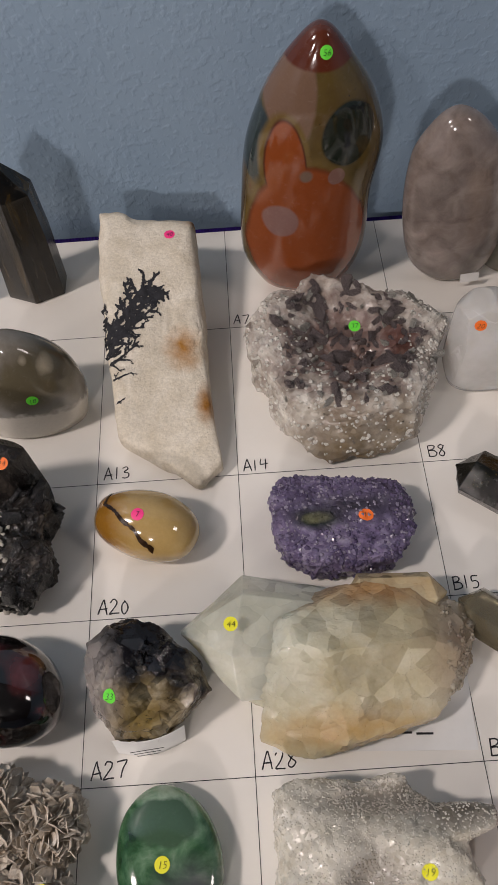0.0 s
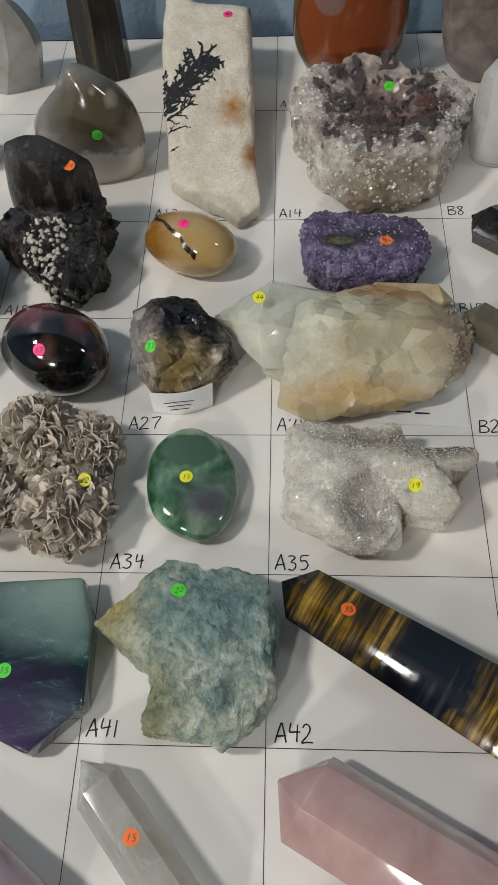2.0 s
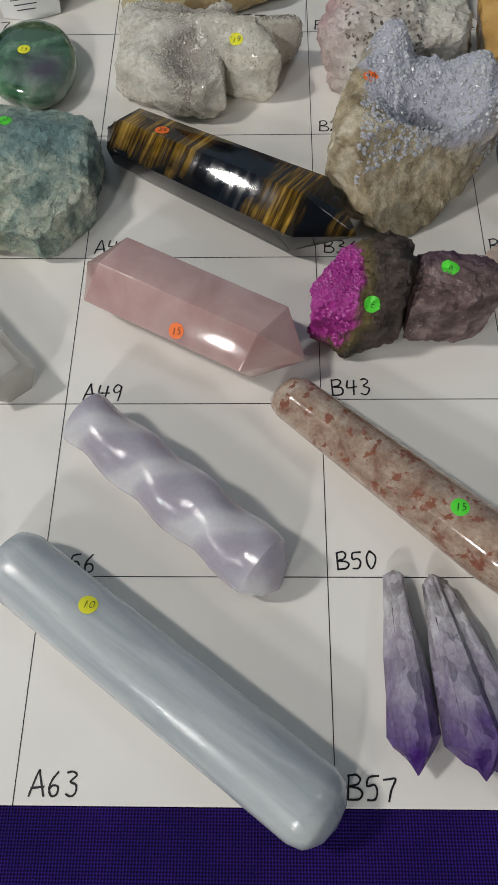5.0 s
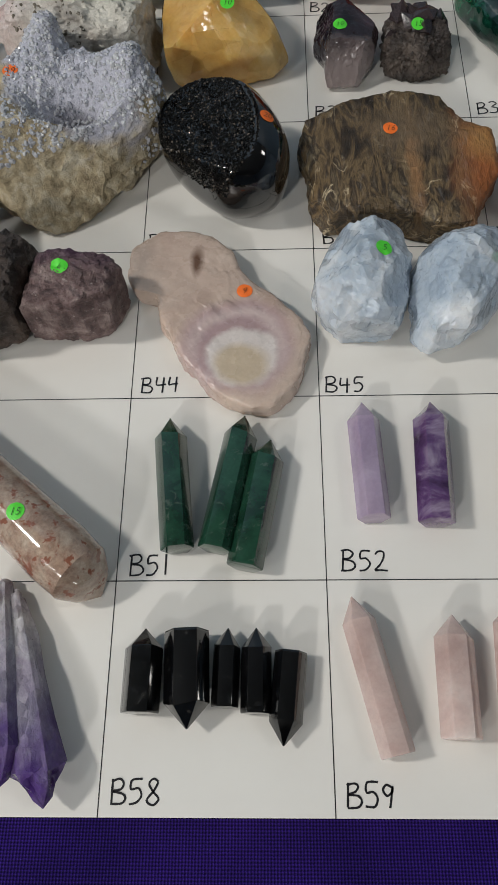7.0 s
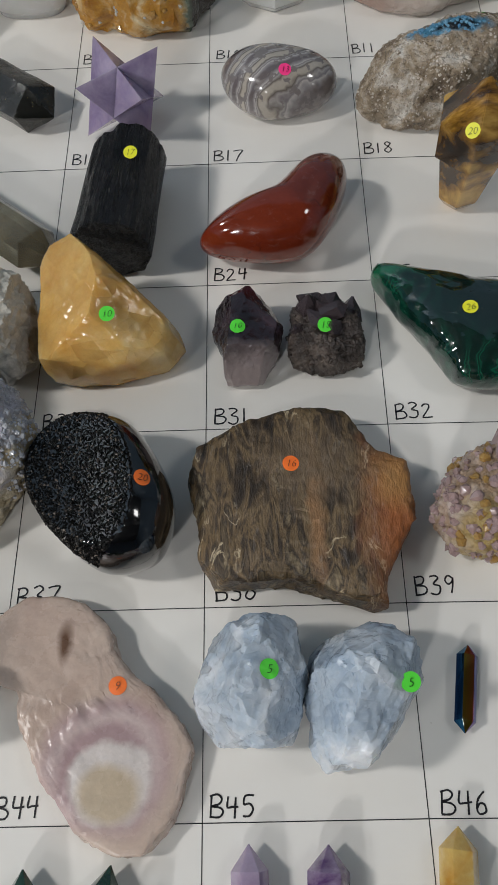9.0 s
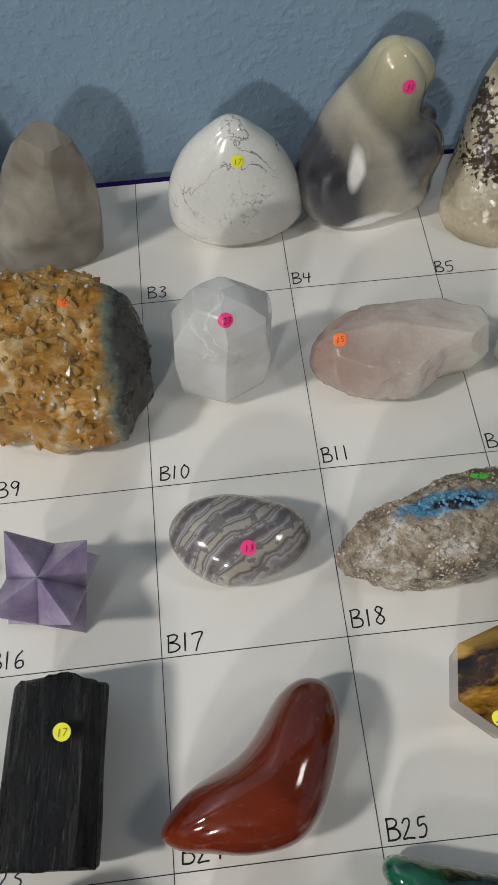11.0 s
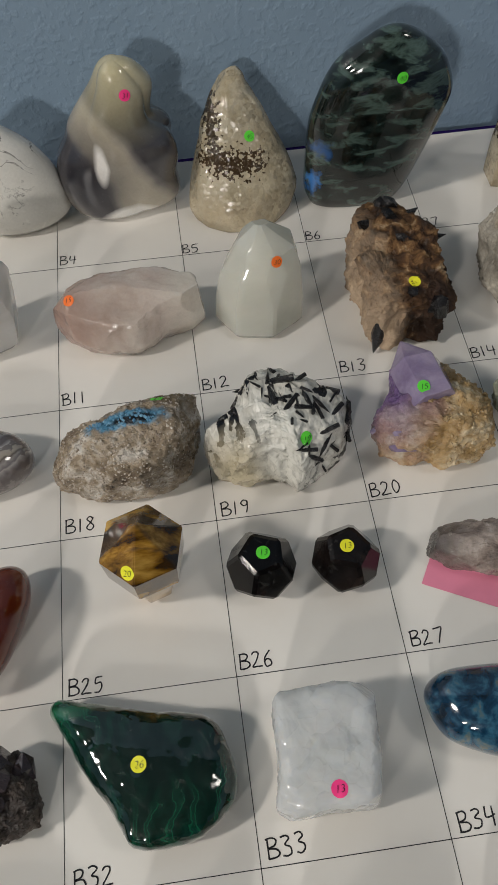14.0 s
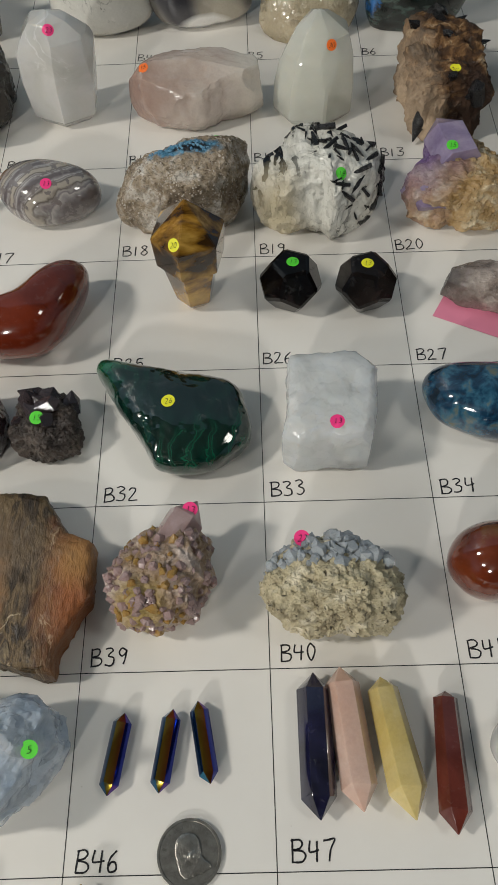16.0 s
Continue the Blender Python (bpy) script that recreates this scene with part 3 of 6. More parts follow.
def druse(ob, count, size, mat, seed=1, where=None, spread=0.45, up=-0.1, stout=1.2, name="druse_crust", label=""):
    """A crust of tiny crystals, too many to pick apart, in one mesh."""
    r = np.random.RandomState(seed)
    base = crystal_mesh("druse_grain", 5, 0.45, seed, 0.42)
    bv = np.array([v.co for v in base.vertices])
    bf = [tuple(p.vertices) for p in base.polygons]
    bpy.data.meshes.remove(base)
    vs, fs = [], []
    for co, no in spots_on(ob, count, seed, where, up):
        d = (no + Vector(r.normal(size=3)) * spread).normalized()
        L = (size[0] + (size[1] - size[0]) * r.rand() ** 1.5) * 0.72 * MM
        m = np.array((d.to_track_quat("Z", "Y").to_matrix() @ Matrix.Rotation(r.rand() * 6, 3, "Z")))
        k = len(vs) * len(bv)
        vs.append((bv * (L * stout * 2.1, L * stout * 2.1, L)) @ m.T + np.array(co - d * L * 0.62))
        fs += [tuple(i + k for i in f) for f in bf]
    if not vs:
        return None
    c = mesh_object(name, np.vstack(vs), fs, mat, ob, label=label)
    c["kind"] = "stuff"
    return c


def sticker(ob, at, colour, body, turn=0.0, size=6.6, snap=False):
    """A round price sticker pressed on to a stone at the nearest place to at (mm in the room)."""
    tree = tree_of(ob) if ob.data else tree_of(ob.children[0])
    top = ob.parent or ob
    inv = (Matrix.Translation(top.location) @ top.rotation_euler.to_matrix().to_4x4()).inverted()
    loc = inv @ (Vector(at) * MM)
    co, no, _, gap = tree.find_nearest(loc)
    if snap and gap > 0.0008:
        way = (inv.to_3x3() @ Vector((0, -0.5, 0.87))).normalized()
        hit = tree.ray_cast(loc + way * 0.1, -way, 0.3)
        if hit[0] is not None:
            co, no, gap = hit[0], hit[1], 0.0
    proud = gap > 0.0008
    if proud:
        co, no = loc, (inv.to_3x3() @ Vector((0, -0.3, 0.95))).normalized()
        co = co + no * 0.0006
    side = Vector((0, 0, 1)).cross(no)
    side = (inv.to_3x3() @ Vector((1, 0, 0))) if side.length < 0.3 else side.normalized()
    want = inv.to_3x3() @ Vector((1, 0, 0))
    side = (want - no * want.dot(no)).normalized()
    up = no.cross(side)
    a = radians(turn)
    side, up = side * math.cos(a) + up * math.sin(a), up * math.cos(a) - side * math.sin(a)
    vs, n = [co + no * 0.00022], 28
    for ring in (0.33, 0.66, 1.0):
        for j in range(n):
            t = 2 * math.pi * j / n
            p = co + (side * math.cos(t) + up * math.sin(t)) * ring * size / 2 * MM
            q, _, _, _ = tree.ray_cast(p + no * 0.004, -no, 0.008)
            q = p if proud or q is None else q
            vs.append(q + no * 0.00022)
    fs = [(0, 1 + j, 1 + (j + 1) % n) for j in range(n)]
    for i in range(2):
        for j in range(n):
            k = (j + 1) % n
            fs.append((1 + i * n + j, 1 + i * n + k, 1 + (i + 1) * n + k, 1 + (i + 1) * n + j)[::-1])
    tint = {"green": "bright green", "orange": "orange", "yellow": "yellow", "pink": "hot pink"}[colour]
    disc = mesh_object("price_sticker", vs, fs, STICK[colour], ob, 60, tint + " round paper sticker")
    txt = text_mesh(body, 0.0042, INK, "handwritten_price", disc, 0.00003, 0.2)
    w = max(v.co.x for v in txt.data.vertices)
    basis = Matrix((side, up, no)).transposed().to_4x4()
    txt.matrix_local = Matrix.Translation(co + no * 0.00055) @ basis @ Matrix.Translation((-w / 2, -0.0015, 0))
    return disc


def slip(name, label, pts, mat, lift=0.3, curl=0.0, lines=0, parent=None):
    """A paper slip on the board; lines: rows of unreadable writing."""
    xs = [p[0] for p in pts]
    bm = bmesh.new()
    vs = [bm.verts.new((p[0] * MM, p[1] * MM, (lift + (curl if i == 0 else 0)) * MM)) for i, p in enumerate(pts)]
    f = bm.faces.new(vs)
    ex = bmesh.ops.extrude_face_region(bm, geom=[f])
    for v in ex["geom"]:
        if isinstance(v, bmesh.types.BMVert):
            v.co.z += 0.0002
    ob = part(name, bm, mat, parent)
    return tagged(ob, label, "paper")


# ---- stone materials ----
def two_tone(name, a, b, **k):
    return mineral(name, [(0.32, a), (0.68, b)], **k)


MILKY = two_tone("milky_quartz", "CCC8BE", "E8E5DC", scale=45, rough=0.14, bumpy=0.2, bscale=220, trans=0.1, sss=0.0, facet=0.4, fscale=400)
GLASSQ = two_tone("clear_quartz", "DAD6CC", "F2EFE8", scale=50, rough=0.06, bumpy=0.1, bscale=140, trans=0.65, sss=0.5, radius=0.03, mottle=0.0, grain=0.0, veins=("FFFFFF", 60, 0.03, 0.9))
CLEAR = two_tone("cloudy_clear_quartz", "D6D4CE", "EEEDEA", scale=40, rough=0.09, bumpy=0.15, bscale=140, trans=0.4, sss=0.6, radius=0.032, mottle=0.0, grain=0.0, veins=("FFFFFF", 40, 0.03, 0.9))
SMOKY = two_tone("smoky_quartz", "A89C8A", "E4DCCE", scale=34, rough=0.07, bumpy=0.05, bscale=120, trans=0.6, sss=0.25, radius=0.014, grain=0.0, mottle=0.1)
GREYROCK = two_tone("grey_matrix", "5F574C", "A39A8A", scale=150, rough=0.8, bumpy=0.9, bscale=700, specks=("D8D2C4", 500, 0.62))
TANROCK = two_tone("tan_matrix", "7C6C50", "B3A484", scale=130, rough=0.85, bumpy=0.9, bscale=600, specks=("4C4232", 420, 0.64))

# ---- wall row, first cells ----
bronze = mineral("dark_tiger_iron", [(0.35, "0F0D0A"), (0.52, "221C13"), (0.66, "54421E"), (0.75, "1E1913")], scale=120, rough=0.22, bumpy=0.03, stretch=(1, 1, 0.08), mottle=0.6)
A5 = standing("crystal_tower", "dark bronze-banded polished tower standing by the wall", "crystal", 700, [(0, -257, -214), (48, -253.5, -214), (82, -251, -216)], (-235, 104), 34, bronze, sides=6, linear=True, sharp=18)
pale = two_tone("pale_grey_quartz", "A9A79E", "CFCDC4", scale=40, rough=0.12, trans=0.4, sss=0.4)
standing("quartz_tower", "pale grey translucent stone tower near the wall", "crystal", 690, [(0, -332, -279), (30, -318, -274)], (-294, 62), 34, pale, sides=6, sharp=20)
orange_stone = two_tone("orange_carnelian", "7E3512", "B8602A", scale=30, rough=0.12, coat=0.6, sss=0.15)
standing("carnelian_freeform", "glossy orange-brown carnelian freeform standing upright", "stone", 601, [(0, -330, -297), (26, -316, -292), (46, -306, -293)], (-299, 56), 30, orange_stone)

cream = mineral("cream_dendritic_limestone", [(0.3, "D6CBB6"), (0.7, "EAE2D2")], scale=90, rough=0.9, bumpy=0.6, bscale=420, mottle=0.12, jitter=False, grain=0.2,
                zones=[((17, -8, 30), (8, 9, 30), "A8742E", 0.9, 0.9, 130), ((28, 82, 50), (7, 5, 30), "8A5A22", 0.8, 0.9, 150), ((29, -42, 15), (4, 9, 30), "A06A24", 0.8, 0.9, 150)])
A6 = stone("limestone_slab", "cream limestone slab with a black fern-like dendrite", "stone", -152, 622,
           [(-34, 95), (-18, 94), (-12, 88), (27, 84), (30, 14), (32, -44), (37, -76), (22, -88), (7, -76), (-12, -65), (-23, -55), (-28, -7), (-34, 50)],
           33, cream, e=0.3, slope=(0, 0.72), smooth=False, squash=1, rough=1.6, freq=60, fine=0.5, seed=4, sharp=40, low=-35)
BLACKMN = two_tone("manganese_dendrite", "191A1E", "2C2D33", scale=300, rough=0.8, bumpy=0.4)


def dendrite(ob):
    tree = tree_of(ob)
    r = random.Random(12)
    vs, fs = [], []

    def blot(x, y, rad):
        q, no, _, _ = tree.ray_cast(Vector((x * MM, y * MM, 0.2)), Vector((0, 0, -1)))
        if q is None or no.z < 0.5:
            return
        k = len(vs)
        m = 6
        for j in range(m):
            t = 2 * math.pi * j / m + r.random()
            s = rad * MM * (0.6 + 0.8 * r.random())
            p = q + Vector((math.cos(t) * s, math.sin(t) * s, 0))
            w, _, _, _ = tree.ray_cast(p + Vector((0, 0, 0.02)), Vector((0, 0, -1)), 0.04)
            vs.append((w if w else p) + Vector((0, 0, 0.00025 + 0.0001 * r.random())))
        fs.append(tuple(range(k, k + m)))

    def branch(x, y, a, length, rad, level):
        n = max(int(length / 0.8), 2)
        for i in range(n):
            a += r.uniform(-0.14, 0.14)
            x += math.cos(a) * length / n
            y += math.sin(a) * length / n
            blot(x, y, rad * 0.82 * (1 - 0.5 * i / n))
            if level < 3 and i % 3 == 1 and r.random() < 0.62:
                branch(x, y, a + r.choice((-1, 1)) * r.uniform(0.6, 1.1), length * r.uniform(0.22, 0.42), rad * 0.72, level + 1)

    for x0, y0, a, ln, rad in ((-28, 2, 0.95, 44, 2.5), (-28, -2, 0.42, 46, 2.4), (-31, 6, 1.4, 24, 2.5), (-30, -12, 0.9, 22, 2.3), (-27, -14, 0.15, 22, 1.4), (-25, -24, 0.4, 12, 1.1), (-12, 10, 1.0, 22, 2.0), (-23, -38, 0.25, 6, 1.0)):
        branch(x0, y0, a, ln, rad, 0)
    mesh_object("dendrite", vs, fs, BLACKMN, ob, label="black fern-like mineral dendrite")


dendrite(A6)

jasper = mineral("polychrome_jasper", [(0.35, "42381A"), (0.5, "5A4A26"), (0.7, "4E3A20")], scale=18, rough=0.1, bumpy=0.03, coat=0.5, jitter=False, mottle=0.15, specks=("2A1A10", 420, 0.68),
                 zones=[((-11, 0, 140), (14, 60, 27), "6E5646", 0.06, 0.25, 26), ((-28, 0, 108), (10, 60, 24), "2E3838", 0.06, 0.25, 26), ((19, 0, 118), (15, 60, 19), "1C221B", 0.05, 0.2, 30),
                        ((-14, 0, 102), (14.5, 60, 31), "66522A", 0.05, 0.2, 30), ((-1, 0, 46), (39, 60, 65), "66522A", 0.04, 0.12, 30), ((-14, 0, 100), (12, 60, 30), "4A2414", 0.03, 0.2, 30), ((-1, 0, 45), (36.5, 60, 62), "4A2414", 0.02, 0.12, 30),
                        ((-14, 0, 99), (11.2, 60, 29.5), "84421F", 0.03, 0.2, 30), ((-1, 0, 45), (35.6, 60, 61), "84421F", 0.03, 0.12, 30),
                        ((-17, 0, 64), (11, 60, 12), "80605A", 0.06, 0.15, 40), ((14, 0, 95), (5, 60, 6), "7A5A50", 0.06, 0.2, 50), ((-3, 0, 97), (4, 60, 4), "6E5A4C", 0.2, 0.25, 80), ((4, 0, 172), (40, 60, 20), "552818", 0.03, 0.12, 30)])
A7 = standing("jasper_freeform", "tall polished freeform of swirled red and olive jasper", "stone", 698, [(0, -84, -26), (26, -95, -17), (69, -94, -16), (104, -90.5, -12.5), (130, -82, -19), (150, -71, -31), (160, -63, -38)], (-50, 169), 48, jasper, rings=60)

rosesmoke = two_tone("smoky_rose_quartz", "8E8078", "BDAEA6", scale=70, rough=0.07, bumpy=0.03, trans=0.4, sss=0.4, coat=0.4)
B1 = standing("quartz_freeform", "rounded smoky pink quartz freeform standing by the wall", "stone", 691, [(0, 24, 62), (12, 14, 68), (30, 8, 70), (59, 3.5, 66), (92, 4, 58), (110, 12, 46)], (27, 121), 36, rosesmoke, rings=56)
tag = slip("paper_tag", "", [(-6, -4), (6, -3), (6, 3), (-6, 2)], PAPER, parent=B1)
del tag["category"]
tag.matrix_local = Matrix.Translation((0.008, -0.0175, 0.009)) @ Matrix.Rotation(radians(72), 4, "X")

B2 = standing("smoky_quartz_freeform", "clear smoky quartz freeform with slanted facets", "stone", 696, [(0, 66, 133), (21, 75, 136), (46, 86, 137), (70, 100, 132)], (121, 84), 38, SMOKY, facets=7, cut=0.2, seed=6, sharp=22)
howlite = mineral("white_howlite", [(0.3, "D2D0C8"), (0.7, "E2E0D9")], scale=30, rough=0.2, bumpy=0.04, coat=0.5, mottle=0.08, veins=("6A6964", 40, 0.016, 1.0))
B3 = standing("howlite_freeform", "white polished howlite freeform with grey veins", "stone", 700, [(0, 184, 231), (6, 176, 243), (14, 172.5, 246.5), (33, 173.5, 243), (52, 181, 234), (65, 193, 222)], (208, 73), 40, howlite, rings=56)
flame_m = mineral("grey_white_agate", [(0.25, "4A484B"), (0.45, "76726F"), (0.6, "9E988E"), (0.75, "B2AA9A")], kind="wave", scale=6, wavedist=5, rough=0.08, bumpy=0.02, coat=0.8, sss=0.25, turn=(0, 35, 0), jitter=False, mottle=0.15,
                  zones=[((12, 0, 104), (26, 60, 26), "C2BA98", 0.9, 0.3, 30), ((-24, 0, 32), (25, 60, 30), "343338", 0.6, 0.3, 40), ((-8, 0, 44), (4, 60, 12), "E6E3DE", 0.3, 0.5, 60), ((5, 0, 4), (18, 60, 9), "EAE8E4", 0.2, 0.3, 50)])
B4 = standing("agate_flame", "grey and white polished agate carved as a flame", "stone", 706, [(0, 258, 300), (8, 246, 314), (28, 243, 316), (44, 247, 320), (56, 254, 318), (66, 258, 307), (86, 272, 307), (97, 278, 300)], (288, 102), 44, flame_m, e=0.9, swirl=(3, 0.22, 0.03), sharp=60, rings=70, n=96)
druzyq = mineral("included_quartz", [(0.3, "BFB294"), (0.7, "E0D6BE")], scale=60, rough=0.1, bumpy=0.3, bscale=260, facet=0.5, fscale=480, trans=0.2, sss=0.5, jitter=False,
                 zones=[((-4, 0, 36), (24, 80, 5), "4A3A28", 0.1, 3.4, 380), ((-14, 0, 56), (4, 80, 18), "4A3E2E", 0.1, 3.0, 380), ((-4, 0, 13), (8, 80, 2.5), "3E3628", 0.06, 1.9, 150), ((-2, 0, 8), (30, 60, 10), "C9BBA0", 0.6, 0.6, 60)])
B5 = standing("quartz_point", "pale yellow quartz point with dark inclusions leaning back by the wall", "crystal", 684, [(0, 326, 384), (6, 322, 390), (17, 323.5, 394), (35, 330.5, 386), (55, 339, 374), (67, 346, 366)], (360, 76), 48, druzyq, facets=14, cut=0.12, seed=12, rough=1.5, freq=50, sharp=30, lean=0.62)
labra = mineral("labradorite", [(0.36, "070A09"), (0.5, "1C2825"), (0.6, "4E625B"), (0.7, "222D2A")], scale=58, dist=0.5, rough=0.08, bumpy=0.04, coat=0.7, stretch=(1, 1, 2.4), turn=(0, 30, 0), jitter=False, veins=("040605", 26, 0.04, 1.0),
                zones=[((-30, 0, 20), (3.5, 60, 9), "2F6FB4", 0.4, 2.2, 160), ((-26, 0, 46), (5, 60, 5), "2A5082", 0.6, 2.2, 160)])
B6 = standing("labradorite_freeform", "dark green polished labradorite freeform with blue flash", "stone", 690, [(0, 403, 463), (10, 399, 468), (23, 398.5, 472.5), (57, 399.5, 482), (75, 404, 485.5), (93, 412, 479), (106, 428, 466)], (446, 114), 34, labra, rings=60, e=0.85)
B7 = standing("quartz_tower", "yellowish translucent quartz tower standing by the wall", "crystal", 690, [(0, 524, 572), (28, 523, 563), (60, 525, 548)], (536, 84), 36, druzyq, sides=6, linear=True, sharp=20)

# ---- second row ----
agate12 = mineral("grey_agate_with_rind", [(0.3, "77726A"), (0.7, "A19B90")], scale=22, rough=0.1, bumpy=0.05, bscale=500, coat=0.5, sss=0.15, jitter=False,
                  zones=[((22, -18, 50), (36, 40, 18), "57503F", 0.3, 0.3, 40), ((24, -18, 58), (5, 12, 6), "AFA48E", 0.4, 0.5, 90), ((13, -18, 63), (2.6, 8, 3), "B5AB98", 0.4, 0.5, 90), ((0, -20, -4), (70, 60, 30), "C6BFB2", 0.06, 0.2, 160)])
A12 = standing("agate_freeform", "polished grey agate with a rough pale rind below", "stone", 597, [(0, -264, -196), (20, -264, -192.5), (36, -262, -194), (50, -250, -199), (60, -240, -208)], (-229, 72), 44, agate12, rings=50)

geode_m = mineral("smoky_amethyst_geode", [(0.28, "857A70"), (0.4, "C4BDB1"), (0.55, "E2DDD2"), (0.72, "F2EFE7")], scale=75, rough=0.18, bumpy=0.4, bscale=260, facet=0.5, fscale=300, sss=0.3, jitter=False,
                  zones=[((-5, 2, 40), (44, 42, 60), "7A665F", 0.5, 1.0, 110), ((0, -58, 12), (60, 16, 40), "7C6C54", 0.8, 1.0, 90), ((24, 0, 40), (8, 13, 60), "5E4038", 0.4, 1.3, 110)])
A14 = stone("quartz_geode", "quartz and smoky amethyst geode cluster with a rough rim", "geode", -35, 602,
            [(-63, 43), (-55, 55), (-31, 51), (-15, 67), (-1, 63), (19, 51), (40, 45), (63, 35), (47, -1), (43, -25), (31, -51), (13, -60), (-20, -67), (-33, -58), (-39, -45), (-52, -34), (-51, -12), (-60, 5)],
            46, geode_m, e=0.45, rough=5, freq=55, facets=16, depth=0.14, fine=1.2, seed=21, n=120, rings=44, sharp=35, smooth=False, shape=lambda v: dent(v, -4, 4, 34, 32, 18))
SMOKEAM = two_tone("smoky_amethyst", "7E6C6E", "CCC0BE", scale=45, rough=0.1, bumpy=0.1, trans=0.1, sss=0.0, facet=0.5, fscale=250)
crystals(A14, 150, (7, 17), SMOKEAM, 5, where=lambda c: ((c.x + 5) / 44) ** 2 + ((c.y - 2) / 44) ** 2 < 1, stout=0.7, spread=0.9, up=0.2)
crystals(A14, 60, (5, 12), MILKY, 8, where=lambda c: abs(c.x) < 45 and abs(c.y) < 42, stout=0.75, spread=0.9, up=0.2)
druse(A14, 800, (1.4, 3.8), MILKY, 9, where=lambda c: abs(c.x) > 26 or c.y < -14)
druse(A14, 14, (1.2, 2.2), GREYROCK, 10, where=lambda c: c.y < -38, name="dark_crust")

B8 = standing("quartz_chunk", "clear polished quartz chunk with slanted facets", "crystal", 604, [(0, 23, 64), (10, 20.5, 68), (40, 20, 66), (56, 21, 58)], (34, 68), 36, CLEAR, facets=12, cut=0.22, seed=3, sharp=15, e=0.7)
cit_m = mineral("citrine_crust", [(0.3, "9A6415"), (0.5, "BE8A32"), (0.65, "DCC79A"), (0.8, "E6E0D2")], scale=70, rough=0.2, bumpy=0.6, bscale=260, sss=0.25, jitter=False,
                zones=[((46, -4, 14), (24, 80, 60), "5E6A5C", 0.1, 0.3, 90), ((48, -4, 10), (21, 80, 60), "3E3934", 0.1, 0.3, 90)])
B9 = stone("citrine_specimen", "golden citrine cluster on dark grey basalt", "crystal cluster", 112, 608, [(-44, 45), (-32, 51), (-11, 51), (18, 46), (36, 29), (43, 11), (44, -22), (31, -51), (5, -51), (-21, -46), (-37, -39)], 42, cit_m, e=0.45, rough=4, freq=60, fine=1.0, seed=5, n=110, sharp=35, smooth=False)
CITR = two_tone("citrine", "A8752C", "E0BC78", scale=60, rough=0.07, bumpy=0.05, trans=0.35, sss=0.35)
crystals(B9, 230, (4, 9), CITR, 6, where=lambda c: c.x < 22, up=0.2, stout=1.2, spread=0.5)
druse(B9, 110, (1.6, 3.4), MILKY, 4, where=lambda c: c.x < 27)
B10 = standing("quartz_tower", "milky clear quartz tower with polished facets", "crystal", 599, [(0, 174, 208), (6, 168, 214), (30, 166, 218), (48, 167, 220), (57, 172, 217), (66, 180, 206)], (193, 70), 40, CLEAR, sides=6, facets=5, cut=0.14, seed=8, sharp=15, linear=True)
pinkq = mineral("pinkish_quartz", [(0.3, "D4C2B6"), (0.7, "F0E6DC")], scale=40, rough=0.16, bumpy=0.3, bscale=200, trans=0.25, sss=0.55, radius=0.02, jitter=False, zones=[((-38, -2, 18), (22, 30, 40), "B09488", 0.7, 0.4, 50), ((40, 4, 20), (16, 30, 40), "E0D8CC", 0.4, 0.5, 70)])
B11 = stone("rose_quartz_crystal", "large pinkish milky quartz crystal lying on its side", "crystal", 278, 594, [(-48, -2), (-30, 20), (-11, 25), (19, 27), (29, 18), (43, 13), (48, -1), (38, -12), (20, -15), (5, -26), (-20, -27), (-33, -16)], 40, pinkq, e=0.7, rough=2.5, freq=45, facets=16, depth=0.16, fine=0.5, seed=14, sharp=22, smooth=False)
greenq = two_tone("pale_green_calcite", "D8D8CC", "EBEBE0", scale=30, rough=0.08, bumpy=0.03, trans=0.4, sss=0.6, radius=0.032, grain=0.0, coat=0.0, mottle=0.04)
B12 = standing("calcite_tower", "pale green translucent faceted tower", "crystal", 592, [(0, 332, 376), (3, 328, 381), (18, 329, 382), (36, 334, 381), (47, 342, 377)], (357, 59), 42, greenq, sides=7, facets=5, cut=0.12, seed=4, sharp=15, linear=True, lean=0.34)
b13m = mineral("brown_matrix", [(0.32, "24150A"), (0.5, "553719"), (0.6, "8A663E"), (0.72, "CDB592")], scale=110, rough=0.8, bumpy=0.9, bscale=500, jitter=False, zones=[((-18, -20, 10), (13, 60, 30), "B9A288", 0.4, 0.8, 90), ((14, -36, 20), (12, 14, 30), "3A2414", 0.3, 0.6, 90)])
B13 = stone("tourmaline_specimen", "brown mica rock with black tourmaline crystals", "mineral", 437, 600, [(-23, 32), (-9, 50), (5, 50), (17, 36), (25, 9), (23, -16), (25, -33), (16, -50), (-2, -47), (-18, -52), (-25, -41), (-25, -4)], 42, b13m, e=0.5, rough=5, freq=80, fine=1.2, seed=31, n=110, sharp=40, smooth=False)
BLACKT = two_tone("black_tourmaline", "0C0C0E", "1C1B1E", scale=80, rough=0.25, bumpy=0.5, bscale=300, stretch=(3, 3, 0.5))
crystals(B13, 9, (12, 22), BLACKT, 4, spread=1.0, stout=0.7, up=0.5, name="tourmaline")
crystals(B13, 2, (15, 19), BLACKT, 11, where=lambda c: c.y > 36, spread=0.2, up=0.2, stout=0.9, name="tourmaline")
druse(B13, 900, (0.8, 1.9), b13m, 7)
